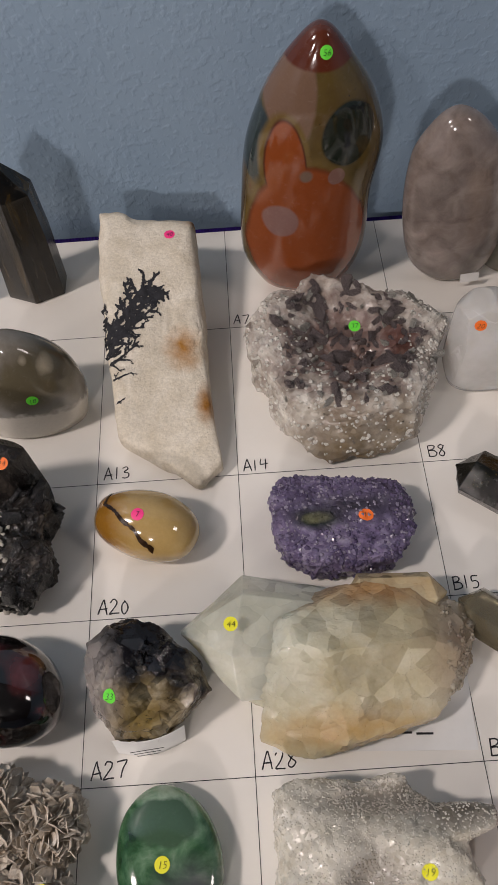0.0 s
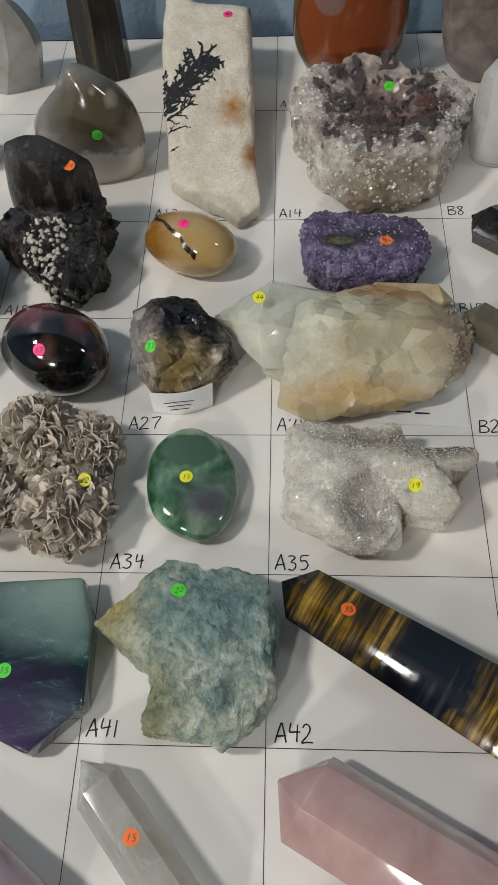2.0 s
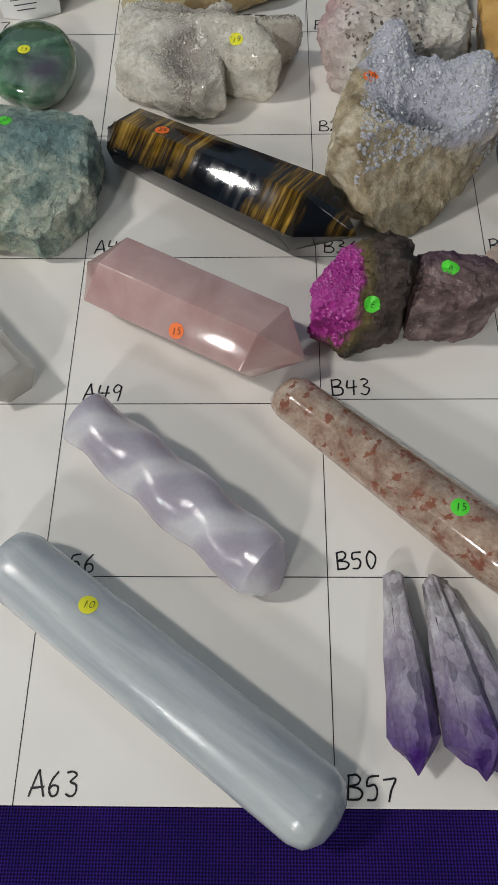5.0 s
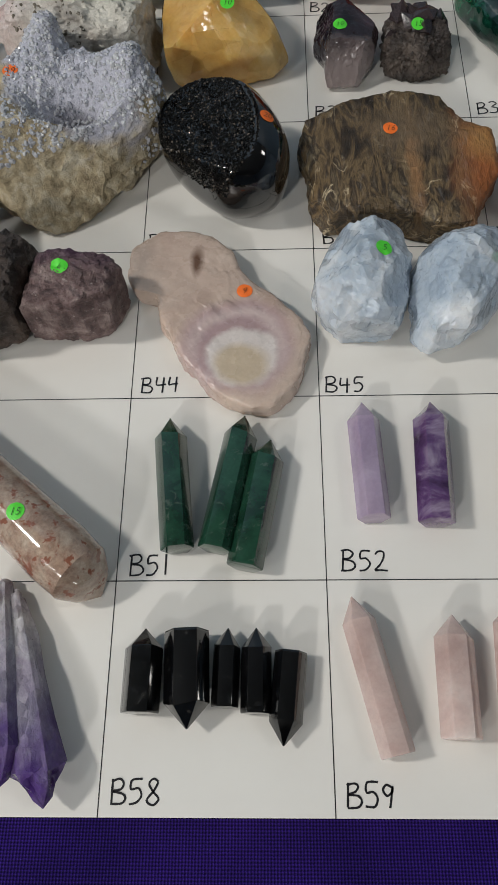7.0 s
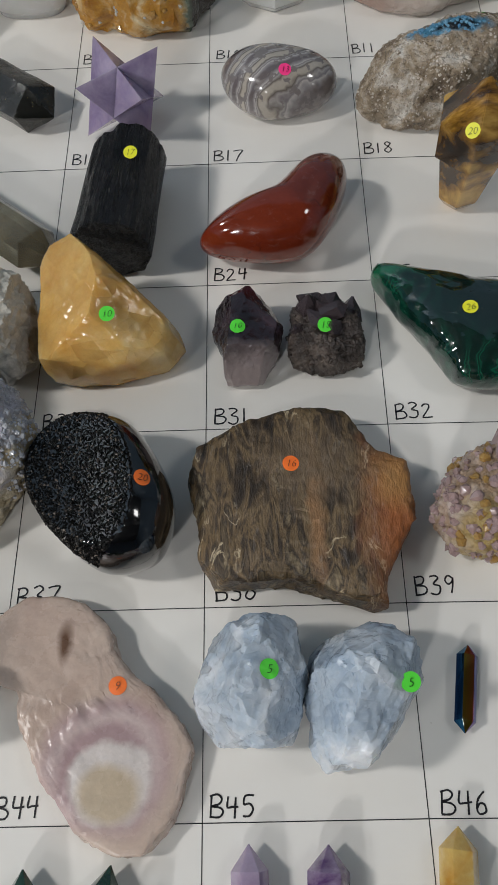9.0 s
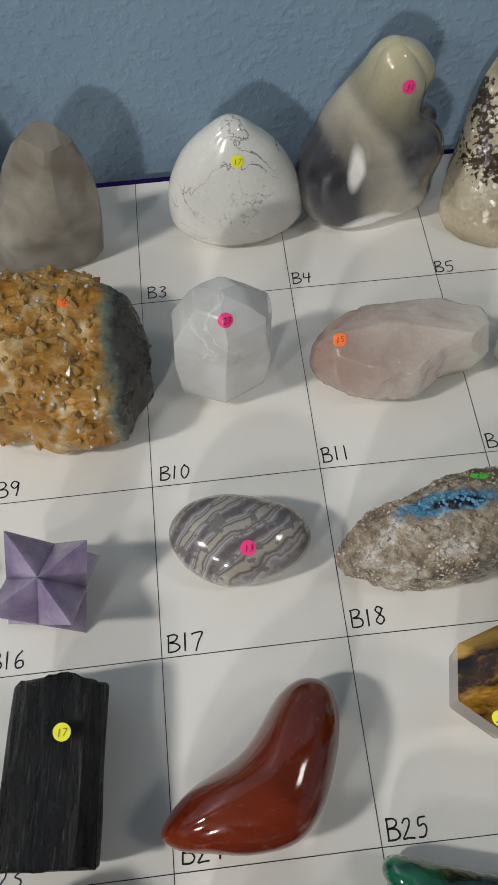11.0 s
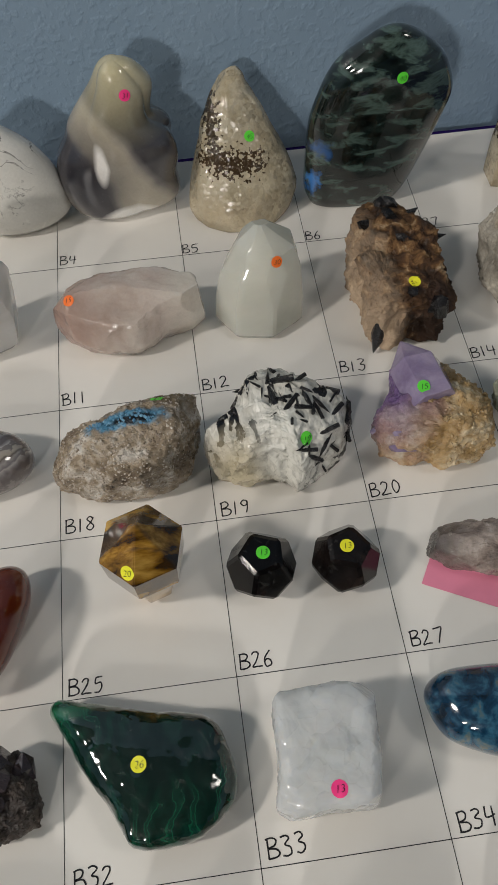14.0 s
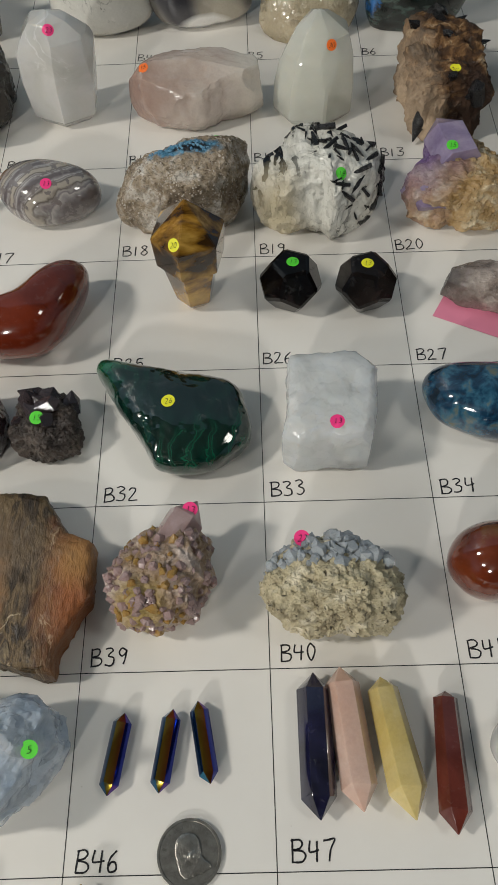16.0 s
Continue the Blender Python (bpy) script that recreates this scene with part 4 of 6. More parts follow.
greyp = mineral("mixed_pale_rock", [(0.3, "6E675A"), (0.5, "A9A295"), (0.7, "CFC8BA")], scale=60, rough=0.7, bumpy=0.8, bscale=420, zones=[((0, 0, 30), (12, 25, 30), "BCA77E", 0.6, 0.8, 80)])
B14 = stone("calcite_geode", "rough grey and cream geode half", "geode", 514, 601, [(-20, 18), (-2, 42), (18, 44), (24, 11), (10, -36), (-12, -44), (-22, -12)], 42, greyp, e=0.6, rough=4, freq=60, facets=8, fine=1, seed=16, smooth=False)
druse(B14, 300, (2, 4), MILKY, 5, where=lambda c: abs(c.x) < 14 and abs(c.y) < 26)

# ---- third row ----
greenr = mineral("rough_green_fuchsite", [(0.3, "22382E"), (0.55, "45685A"), (0.75, "7F9A86")], scale=110, rough=0.6, bumpy=0.8, bscale=450)
A18 = stone("fuchsite_rock", "rough dark green mineral rock", "rock", -290, 491, [(-19, 32), (-5, 34), (6, 26), (15, 5), (19, -29), (8, -34), (-12, -30)], 30, greenr, e=0.6, rough=4, freq=80, facets=8, fine=1.4, seed=8, smooth=False)
smokyblk = mineral("smoky_quartz_with_tourmaline", [(0.38, "161413"), (0.58, "2E2926"), (0.74, "6E645A")], scale=70, rough=0.16, bumpy=0.6, bscale=260, stretch=(1.6, 1.6, 0.5), jitter=False, zones=[((-4, -30, 12), (26, 22, 24), "151412", 0.4, 0.8, 90)])
A19 = stone("smoky_quartz_specimen", "black smoky quartz and tourmaline cluster with white grains", "crystal cluster", -239, 500, [(-36, 12), (-32, 30), (-7, 30), (17, 34), (36, 24), (28, 9), (35, -20), (20, -38), (2, -34), (-17, -10)], 34, smokyblk, e=0.5, rough=5, freq=70, facets=8, fine=1.6, seed=17, n=110, smooth=False)
slabm = standing("smoky_crystal", "", "", 540, [(0, -267, -212), (30, -267, -210), (50, -264, -213), (62, -261, -224)], (-250, 74), 30, smokyblk, facets=12, cut=0.2, seed=5, sharp=18)
slabm.parent = A19
slabm.location = (slabm.location.x + 0.239, slabm.location.y - 0.5 - 0.006, 0)
crystals(A19, 20, (9, 20), BLACKT, 7, up=0.1, stout=0.8, spread=0.8, name="tourmaline")
WHITEG = two_tone("white_feldspar", "A8A296", "D4CFC4", scale=90, rough=0.5, bumpy=0.3)
druse(A19, 150, (1.4, 3.8), WHITEG, 6, where=lambda c: -12 < c.x < 14 and c.y < 10, stout=1.6, name="feldspar_crust", label="white feldspar grains")
mook = mineral("mookaite", [(0.3, "A88850"), (0.7, "C4A870")], scale=24, rough=0.08, bumpy=0.02, coat=0.7, jitter=False, mottle=0.15,
               zones=[((-30, 4, 16), (18, 60, 60), "8A6022", 0.35, 0.4, 40)])
A20 = stone("mookaite_egg", "tan polished mookaite egg with a dark brown seam", "egg", -157.4, 508, [(-28, 5), (-23, 19), (-6, 23), (13, 18), (26, 5), (28, -8), (21, -20), (7, -23), (-9, -18), (-23, -7)], 33, mook, e=1.0, n=96, rings=48)


def seam(ob, pts, width, mat, name="seam"):
    """A thin dark vein that follows a line over a stone."""
    tree = tree_of(ob)
    q = resample(pts + pts[-2:0:-1], 120, True)[:60] if len(pts) > 2 else np.array(pts)
    p = np.array(pts, float)
    s = np.concatenate([[0], np.cumsum(np.linalg.norm(np.diff(p, axis=0), axis=1))])
    u = np.linspace(0, s[-1], 60)
    line = np.column_stack([np.interp(u, s, p[:, 0]), np.interp(u, s, p[:, 1])])
    rr = random.Random(3)
    vs, fs = [], []
    for i in range(60):
        d = line[min(i + 1, 59)] - line[max(i - 1, 0)]
        d = np.array((-d[1], d[0])) / (np.linalg.norm(d) + 1e-9)
        w = width * (0.6 + 0.8 * rr.random())
        for sgn in (-1, 1):
            x, y = (line[i] + d * sgn * w / 2) * MM
            hit, no, _, _ = tree.ray_cast(Vector((x, y, 0.3)), Vector((0, 0, -1)))
            vs.append((hit + no * 0.0003) if hit else (vs[-2] if len(vs) > 1 else Vector((x, y, 0.01))))
        if i:
            k = len(vs)
            fs.append((k - 4, k - 3, k - 1, k - 2))
    return mesh_object(name, vs, fs, mat, ob, 60, "dark brown seam")


DARKSEAM = two_tone("dark_brown_seam", "24160A", "3A2512", scale=200, rough=0.15, bumpy=0)
seam(A20, [(-17, 17), (-20, 8), (-14, 2), (-10, -4), (-4, -9), (-1, -14), (5, -18)], 1.6, DARKSEAM)
ameth_m = mineral("amethyst_geode", [(0.3, "4A3E56"), (0.5, "76698A"), (0.7, "A098AE")], scale=90, rough=0.18, bumpy=0.4, bscale=420, facet=0.5, fscale=420, sss=0.2, jitter=False,
                  zones=[((-14, 0, 22), (12, 6, 30), "22281F", 0.35, 0.5, 110), ((-14, 0, 22), (7, 3, 30), "6A6A48", 0.3, 0.5, 130), ((8, 6, 22), (24, 7, 30), "39353F", 0.9, 0.5, 80)])
A21 = stone("amethyst_geode", "purple amethyst geode slab with a dark centre", "geode", -53, 502, [(-38, 17), (-32, 31), (-11, 31), (13, 27), (31, 24), (38, 11), (35, -10), (24, -27), (5, -31), (-18, -29), (-31, -21), (-36, -8)], 22, ameth_m, e=0.35, rough=1.8, freq=90, fine=1.0, seed=7, n=120, smooth=False)
AMETH = two_tone("amethyst", "54466A", "8A7FA0", scale=70, rough=0.12, bumpy=0.1, trans=0.3, sss=0.25)
LILAC = two_tone("pale_amethyst", "8C829C", "BAB2C4", scale=70, rough=0.15, bumpy=0.1, trans=0.3, sss=0.3)
druse(A21, 420, (2, 4.4), AMETH, 3, where=lambda c: abs(c.y - 2) > 9 or c.x > 24, up=0.0)
druse(A21, 420, (1.2, 2.6), LILAC, 13, where=lambda c: ((c.x + 14) / 13) ** 2 + (c.y / 7) ** 2 > 1, up=0.0, name="lilac_crust")
obsid = mineral("dark_moss_stone", [(0.35, "060705"), (0.6, "10110B"), (0.78, "40361A")], scale=70, rough=0.22, bumpy=0.4, bscale=400, specks=("7A6A34", 500, 0.68))
B15 = point("dark_crystal", "blackish green stone point flecked with gold", "crystal", (14, 534), (70, 490), 32, obsid, sides=5, tip0=10, tip1=14, rough=0.6, flat=0.8)


def merkaba(x, y, size, mat):
    """Two tetrahedra run through each other."""
    bm = bmesh.new()
    r = size * MM
    cube = [Vector(p) * r / 2 for p in ((1, 1, 1), (-1, -1, 1), (-1, 1, -1), (1, -1, -1))]
    for sgn in (1, -1):
        vs = [bm.verts.new(p * sgn) for p in cube]
        for f in ((0, 1, 2), (0, 3, 1), (0, 2, 3), (1, 3, 2)):
            bm.faces.new([vs[i] for i in f])
    m = Euler((radians(8), radians(4), radians(-12))).to_matrix().to_4x4()
    bmesh.ops.transform(bm, matrix=m, verts=bm.verts[:])
    low = min(v.co.z for v in bm.verts)
    ob = part("merkaba_star", bm, mat)
    ob.location = (x * MM, y * MM, -low + 0.0002)
    return tagged(ob, "pale purple amethyst star of two crossed tetrahedra", "crystal")


LAVEND = two_tone("lavender_amethyst", "9C8AB2", "CBBCD8", scale=60, rough=0.1, bumpy=0.08, bscale=200, trans=0.3, sss=0.45, radius=0.012)
B16 = merkaba(108, 495, 34, LAVEND)
lace = mineral("lace_agate", [(0.05, "6A6262"), (0.25, "959090"), (0.4, "B2ADA8"), (0.5, "7E787A"), (0.65, "A39E9A"), (0.82, "6A625C"), (0.95, "ACA498")], kind="wave", scale=24, wavedist=5, rough=0.1, bumpy=0.02, coat=0.7, turn=(0, 0, 55), specks=("77706E", 200, 0.56), mottle=0.2)
B17 = stone("lace_agate_stone", "grey and cream banded polished agate stone", "stone", 190.6, 508, [(-31, 6), (-23, 19), (-7, 23), (10, 19), (26, 10), (31, -4), (22, -17), (5, -23), (-10, -23), (-25, -11)], 30, lace, e=0.9, rings=44)
b18m = mineral("sparkling_quartz_rock", [(0.3, "5E4E40"), (0.5, "A8977F"), (0.7, "ECE6DC")], scale=85, rough=0.22, bumpy=0.7, bscale=380, facet=0.8, fscale=420, jitter=False, zones=[((4, 4, 40), (20, 5, 30), "4E86A4", 0.2, 1.2, 170), ((8, 3, 42), (12, 2.2, 30), "121A22", 0.2, 1.2, 220), ((24, 20, 44), (12, 8, 20), "6A5B40", 0.7, 0.8, 90)])
B18 = stone("chrysocolla_quartz", "sparkling grey-brown quartz rock with a blue pocket", "rock", 270, 497, [(-39, 4), (-27, 10), (-11, 14), (9, 27), (22, 27), (37, 25), (39, 10), (34, -9), (22, -25), (3, -27), (-14, -25), (-36, -13)], 46, b18m, e=0.5, rough=3.5, freq=60, facets=14, depth=0.14, fine=0.9, seed=19, n=120, rings=44, sharp=30, smooth=False, slope=(0.3, 0.3))
QSPARK = two_tone("smoky_quartz_sugar", "7E6E5C", "DCD2C4", scale=90, rough=0.14, bumpy=0)
druse(B18, 1500, (0.8, 2.0), QSPARK, 8, where=lambda c: ((c.x - 4) / 22) ** 2 + ((c.y - 4) / 7) ** 2 > 1, name="quartz_sugar", label="sparkling quartz grains")
BLUECR = two_tone("blue_chrysocolla", "2C6F9C", "7FB2CC", scale=160, rough=0.5, bumpy=0.4)
druse(B18, 60, (1.2, 2.6), BLUECR, 5, where=lambda c: ((c.x - 4) / 20) ** 2 + ((c.y - 4) / 4) ** 2 < 1 and c.z > 18, name="blue_crust", label="bright blue crystal crust")
b19m = mineral("tourmalinated_quartz", [(0.38, "0C0C0E"), (0.415, "1A191A"), (0.43, "C4C1B6"), (0.7, "E2E0D8")], scale=95, detail=4, dist=0.5, rough=0.2, bumpy=0.5, bscale=300, facet=0.4, fscale=260, stretch=(1.7, 0.6, 1.0), turn=(70, 15, 35), jitter=False, mottle=0.1,
               zones=[((-22, -20, 14), (16, 12, 24), "C8BC9E", 0.5, 0.5, 60), ((4, -18, 30), (16, 17, 30), "D6D5CC", 0.4, 0.5, 60)])
B19 = stone("tourmaline_quartz", "white quartz chunk shot through with black tourmaline", "mineral", 349, 502, [(-37, -9), (-23, 0), (-11, 38), (0, 39), (13, 29), (28, 14), (37, -4), (34, -21), (21, -32), (7, -42), (1, -32), (-7, -27), (-18, -30), (-34, -26)], 48, b19m, e=0.55, rough=4, freq=50, facets=16, depth=0.16, fine=1.0, seed=23, n=120, rings=44, sharp=25, smooth=False)
crystals(B19, 64, (7, 18), BLACKT, 4, lying=True, stout=0.32, up=0.2, name="tourmaline", where=lambda c: c.x + 0.6 * c.y > -12, sink=0.55)
b20m = mineral("citrine_elestial", [(0.3, "9A7844"), (0.5, "C8A878"), (0.7, "E4D6B8")], scale=80, rough=0.25, bumpy=0.7, bscale=280, sss=0.3, jitter=False, zones=[((-20, 14, 22), (22, 30, 40), "6E5484", 0.5, 0.5, 60)])
B20 = stone("amethyst_specimen", "purple amethyst point grown on a golden quartz crust", "crystal cluster", 431, 502, [(-32, -8), (-20, 10), (-14, 30), (2, 34), (11, 20), (28, 11), (32, -13), (27, -32), (6, -36), (-16, -29), (-29, -20)], 34, b20m, e=0.6, rough=4, freq=70, facets=12, depth=0.14, fine=1, seed=27, n=110, smooth=False)
B20_POINTS = (((-1, -6), (-8, 36), 29, 17, 20), ((4, -14), (-34, -10), 27, 12, 8))
crystals(B20, 16, (5, 9), b20m, 13, where=lambda c: c.x > -6, stout=1.4, spread=0.6)
druse(B20, 260, (2, 4), b20m, 4, where=lambda c: c.x > 2)
greenp = mineral("pale_green_rock", [(0.3, "6F7A68"), (0.6, "A4A796"), (0.75, "C6C2B4")], scale=90, rough=0.6, bumpy=0.8, bscale=400)
B21 = stone("pale_green_rock", "rough pale green and cream rock", "rock", 492, 504, [(-20, 8), (-6, 25), (17, 22), (24, 0), (14, -20), (-6, -25), (-19, -17)], 34, greenp, e=0.6, rough=3.5, freq=70, facets=10, fine=1, seed=18, smooth=False)

# ---- fourth row ----
white_egg = two_tone("white_moonstone", "C4C4BE", "DADAD4", scale=30, rough=0.1, bumpy=0.02, sss=0.4, coat=0.5)
A25 = stone("white_egg", "milky white polished egg", "egg", -284, 429, [(-18, 2), (-8, 20), (6, 18), (15, 2), (11, -15), (-6, -20)], 28, white_egg, e=1.0)
rhodo = mineral("black_rhodonite", [(0.45, "070607"), (0.58, "0F0B0C"), (0.66, "5A2628"), (0.76, "7E3C3A")], scale=30, dist=1.0, rough=0.06, bumpy=0.02, coat=0.9, jitter=False, zones=[((-12, 10, 38), (15, 11, 14), "6A3034", 0.4, 0.9, 80), ((16, 4, 34), (7, 9, 10), "5C2A2C", 0.5, 0.9, 90), ((2, -14, 20), (4, 5, 30), "5C3A2A", 0.7, 0.9, 120)])
A26 = stone("rhodonite_egg", "glossy black rhodonite egg with dull red patches", "egg", -225, 426, [(-30, -2), (-27, 18), (-14, 29), (5, 28), (23, 15), (30, -3), (27, -20), (12, -29), (-7, -28), (-21, -18)], 42, rhodo, e=1.0, rings=48)
a27m = mineral("smoky_rough_crystal", [(0.32, "1C191B"), (0.43, "584E46"), (0.54, "9A8E78"), (0.68, "CEC4AE")], scale=100, rough=0.12, bumpy=0.5, bscale=300, facet=1.6, fscale=130, jitter=False, zones=[((2, 14, 38), (34, 22, 24), "121115", 0.3, 0.9, 90), ((0, -18, 20), (12, 10, 30), "84703F", 0.9, 0.8, 80), ((-22, -4, 12), (12, 24, 40), "8E8884", 0.6, 0.6, 90)])
A27 = stone("smoky_crystal_chunk", "rough smoky quartz chunk, dark above and tan below", "crystal", -157, 426, [(-31, 19), (-21, 31), (-7, 30), (9, 26), (24, 8), (31, -12), (25, -22), (15, -30), (-2, -31), (-12, -32), (-19, -19), (-26, -1)], 42, a27m, e=0.7, rough=3.5, freq=55, facets=18, depth=0.2, fine=1.0, seed=29, n=110, rings=42, sharp=25, smooth=False, tip=(-4, 6))
note = tagged(new("paper_note"), "folded white paper slip with illegible ink writing", "paper")
note.location, note.scale = (-0.157, 0.4005, 0.0004), (0.8, 0.8, 0.72)
nb = bmesh.new()
grid = []
for i in range(9):
    u = i / 8
    xx = -0.018 + 0.040 * u
    yy = -0.004 - 0.006 * math.sin(u * 2.6) + 0.008 * u
    grid.append((nb.verts.new((xx, yy, 0)), nb.verts.new((xx * 1.06, yy + 0.004, 0.019 + 0.005 * u)), nb.verts.new((xx, yy + 0.0003, 0)), nb.verts.new((xx * 1.06, yy + 0.0043, 0.019 + 0.005 * u))))
for p, q in zip(grid, grid[1:]):
    nb.faces.new((p[0], q[0], q[1], p[1]))
    nb.faces.new((p[2], p[3], q[3], q[2]))
    nb.faces.new((p[1], q[1], q[3], p[3]))
part("sheet", nb, PAPER, note)
for k, wd in ((0, 0.020), (1, 0.016), (2, 0.013)):
    ln = part("writing_line", box_bm(-wd / 2, wd / 2, -0.00006, 0.00006, -0.00035, 0.00035), INK, note)
    ln.location = (0.001, -0.0062 - 0.0007 * k + 0.0004, 0.0165 - 0.0036 * k)
    ln.rotation_euler = (radians(-14), radians(-6), radians(4))

QZ28 = [(0.3, "CDBF98"), (0.55, "E2D8B8"), (0.75, "F2ECD6")]
quartz28c = mineral("rusty_quartz_point", [(0.3, "C6A878"), (0.6, "D8C6A2"), (0.75, "E8E2D2")], scale=40, rough=0.1, bumpy=0.5, bscale=190, trans=0.1, sss=0.6, facet=0.4, fscale=160)
quartz28 = mineral("large_milky_quartz", QZ28, scale=32, rough=0.07, bumpy=0.56, bscale=210, facet=0.7, fscale=110, bdist=0.001, trans=0.15, sss=0.6, radius=0.025, grain=0.08, jitter=False,
                   zones=[((-58, 14, 20), (40, 34, 50), "D4D9CB", 0.9, 0.8, 60), ((20, 27, 34), (34, 8, 26), "B98A56", 0.9, 1.2, 90), ((0, -36, 14), (46, 6, 16), "BE9E68", 1.0, 1.3, 110), ((56, -2, 20), (16, 26, 40), "B7A28A", 0.7, 0.6, 80)])
def cluster_cuts(v):
    """The broad broken faces of the large cluster and its six-sided end."""
    for n, d in (((-0.55, 0.1, 0.83), 46), ((-0.3, -0.6, 0.74), 38), ((-0.25, 0.75, 0.6), 37), ((0.2, -0.55, 0.8), 36), ((0.5, 0.25, 0.83), 47), ((0.1, 0.3, 0.95), 36), ((-0.8, -0.4, 0.45), 60)):
        v = cut(v, n, d)
    return v


A28 = stone("quartz_specimen", "large translucent yellowish quartz cluster with rusty stains", "crystal cluster", -61.6, 434,
            [(-76, 14), (-62, 33), (-42, 40), (-22, 34), (-8, 30), (40, 36), (50, 27), (62, 20), (71, 6), (69, -12), (55, -23), (42, -35), (16, -43), (-12, -49), (-30, -50), (-44, -42), (-41, -24), (-54, -15), (-66, 0)],
            42, quartz28, e=0.55, rough=4.0, freq=55, facets=24, depth=0.18, fine=0.7, seed=33, n=150, sharp=22, smooth=False, squash=0.95, shape=cluster_cuts)


def big_point(parent, name, a, b, width, mat, tip, z0=0.0, flat=0.8, seed=1, rough=0.35, tip0=0.0, taper=1.0):
    """A large crystal of a cluster, from a to b in mm round the cluster's middle."""
    ob = point(name, "", "", a, b, width, mat, sides=6, tip1=tip, tip0=tip0, seed=seed, flat=flat, rough=rough, bevel=0.4, taper=taper)
    ob.parent = parent
    ob.location.z += z0 * MM
    return ob


quartz28b = mineral("milky_quartz_point", [(0.3, "C6C8B6"), (0.55, "DDDDCC"), (0.75, "F0EFE2")], scale=32, rough=0.06, bumpy=0.3, bscale=150, trans=0.12, sss=0.6, radius=0.02, facet=0.3, fscale=120, grain=0.05)
big_point(A28, "crystal", (-2, 6), (-77, 13), 66, quartz28b, 25, 1, 0.62, 3, taper=0.75, rough=0.8)
big_point(A28, "crystal", (4, 26), (54, 24), 22, quartz28c, 8, 13, 0.7, 5, tip0=8)
for pa, pb, pw, pt, pz in B20_POINTS:
    big_point(B20, "amethyst_crystal", pa, pb, pw, LAVEND, pt, pz, 0.8, 6, 0.1)
druse(A28, 120, (2.0, 4.2), quartz28, 6, where=lambda c: c.x > 46, stout=1.1, name="crystal_crust")
paper28 = tagged(part("paper_slip", box_bm(-0.048, 0.048, -0.017, 0.017, 0.0001, 0.0004), PAPER), "white paper slip half hidden under a quartz cluster", "paper")
paper28.location, paper28.rotation_euler = (-0.050, 0.4075, 0), (0, 0, radians(-3))
for k in range(3):
    ln = part("writing_line", box_bm(-0.004, 0.004, -0.0005, 0.0005, 0.00045, 0.0005), INK, paper28)
    ln.location = (0.004 + 0.010 * k, -0.0085 - 0.0005 * k, 0)
smokypt = two_tone("olive_smoky_quartz", "6A604A", "BDB498", scale=26, rough=0.06, bumpy=0.03, bscale=90, trans=0.7, sss=0.1, radius=0.014, grain=0.0)
B22 = point("smoky_quartz_point", "olive smoky quartz point lying on its side", "crystal", (0, 458), (82, 391), 26, smokypt, tip0=8, tip1=16, sides=6, flat=0.85)
tourm = two_tone("striated_black_tourmaline", "060607", "161518", scale=60, rough=0.26, bumpy=1.0, bscale=260, stretch=(5, 0.5, 5), specks=("8C877C", 220, 0.72), ior=1.4, jitter=False, turn=(0, 0, 6))
B23 = point("black_tourmaline_log", "ribbed black tourmaline log with broken ends", "mineral", (115, 457), (109, 390), 38, tourm, sides=22, tip0=4, taper=0.94, seed=4, rough=0.9, bevel=0.25, flat=0.95)
redj = mineral("red_jasper", [(0.3, "561D0E"), (0.55, "742C16"), (0.75, "863A20")], scale=26, rough=0.08, bumpy=0.02, coat=0.4, veins=("220C08", 34, 0.03, 1.0))
B24 = stone("red_jasper_freeform", "polished brick-red jasper freeform, pointed at one end", "stone", 183.5, 417, [(-35, -21), (-24, -7), (-2, 6), (15, 28), (27, 33), (35, 26), (35, 8), (26, -17), (15, -30), (-1, -33), (-16, -31), (-29, -28)], 36, redj, e=0.95, rings=48, tip=(4, -4))

tiger = mineral("tiger_eye", [(0.36, "120B05"), (0.46, "4A300E"), (0.54, "A07428"), (0.64, "DCAE52")], scale=130, rough=0.08, bumpy=0.02, coat=0.6, turn=(30, 10, 30), stretch=(0.12, 0.9, 0.5), mottle=0.5, dist=0.3)
B25 = new("tiger_eye_vogel")
B25.location = (0.2775, 0.4315, 0.0002)
tagged(B25, "golden-brown tiger eye crystal with a broad hexagonal head", "crystal")


def hexa(name, rows, mat, parent, sides=6, turn=0.0):
    """Hexagonal rows (height, radius) joined to one faceted body."""
    bm = bmesh.new()
    prev = None
    for z, r in rows:
        ring = [bm.verts.new((math.cos(2 * math.pi * j / sides + turn) * r * MM, math.sin(2 * math.pi * j / sides + turn) * r * MM, z * MM)) for j in range(sides)]
        if prev:
            for j in range(sides):
                bm.faces.new((prev[j], prev[(j + 1) % sides], ring[(j + 1) % sides], ring[j]))
        else:
            bm.faces.new(ring)
        prev = ring
    bm.faces.new(prev)
    bmesh.ops.bevel(bm, geom=bm.edges[:], offset=0.00035, segments=2, affect="EDGES", clamp_overlap=True)
    return part(name, bm, mat, parent, sharp=20)


hexa("lower_prism", [(0, 7.0), (5, 10.5), (33, 16)], tiger, B25, turn=0.3)
B25h = hexa("head", [(33.2, 18.5), (52, 19.5), (71, 0.6)], tiger, B25, turn=0.3)


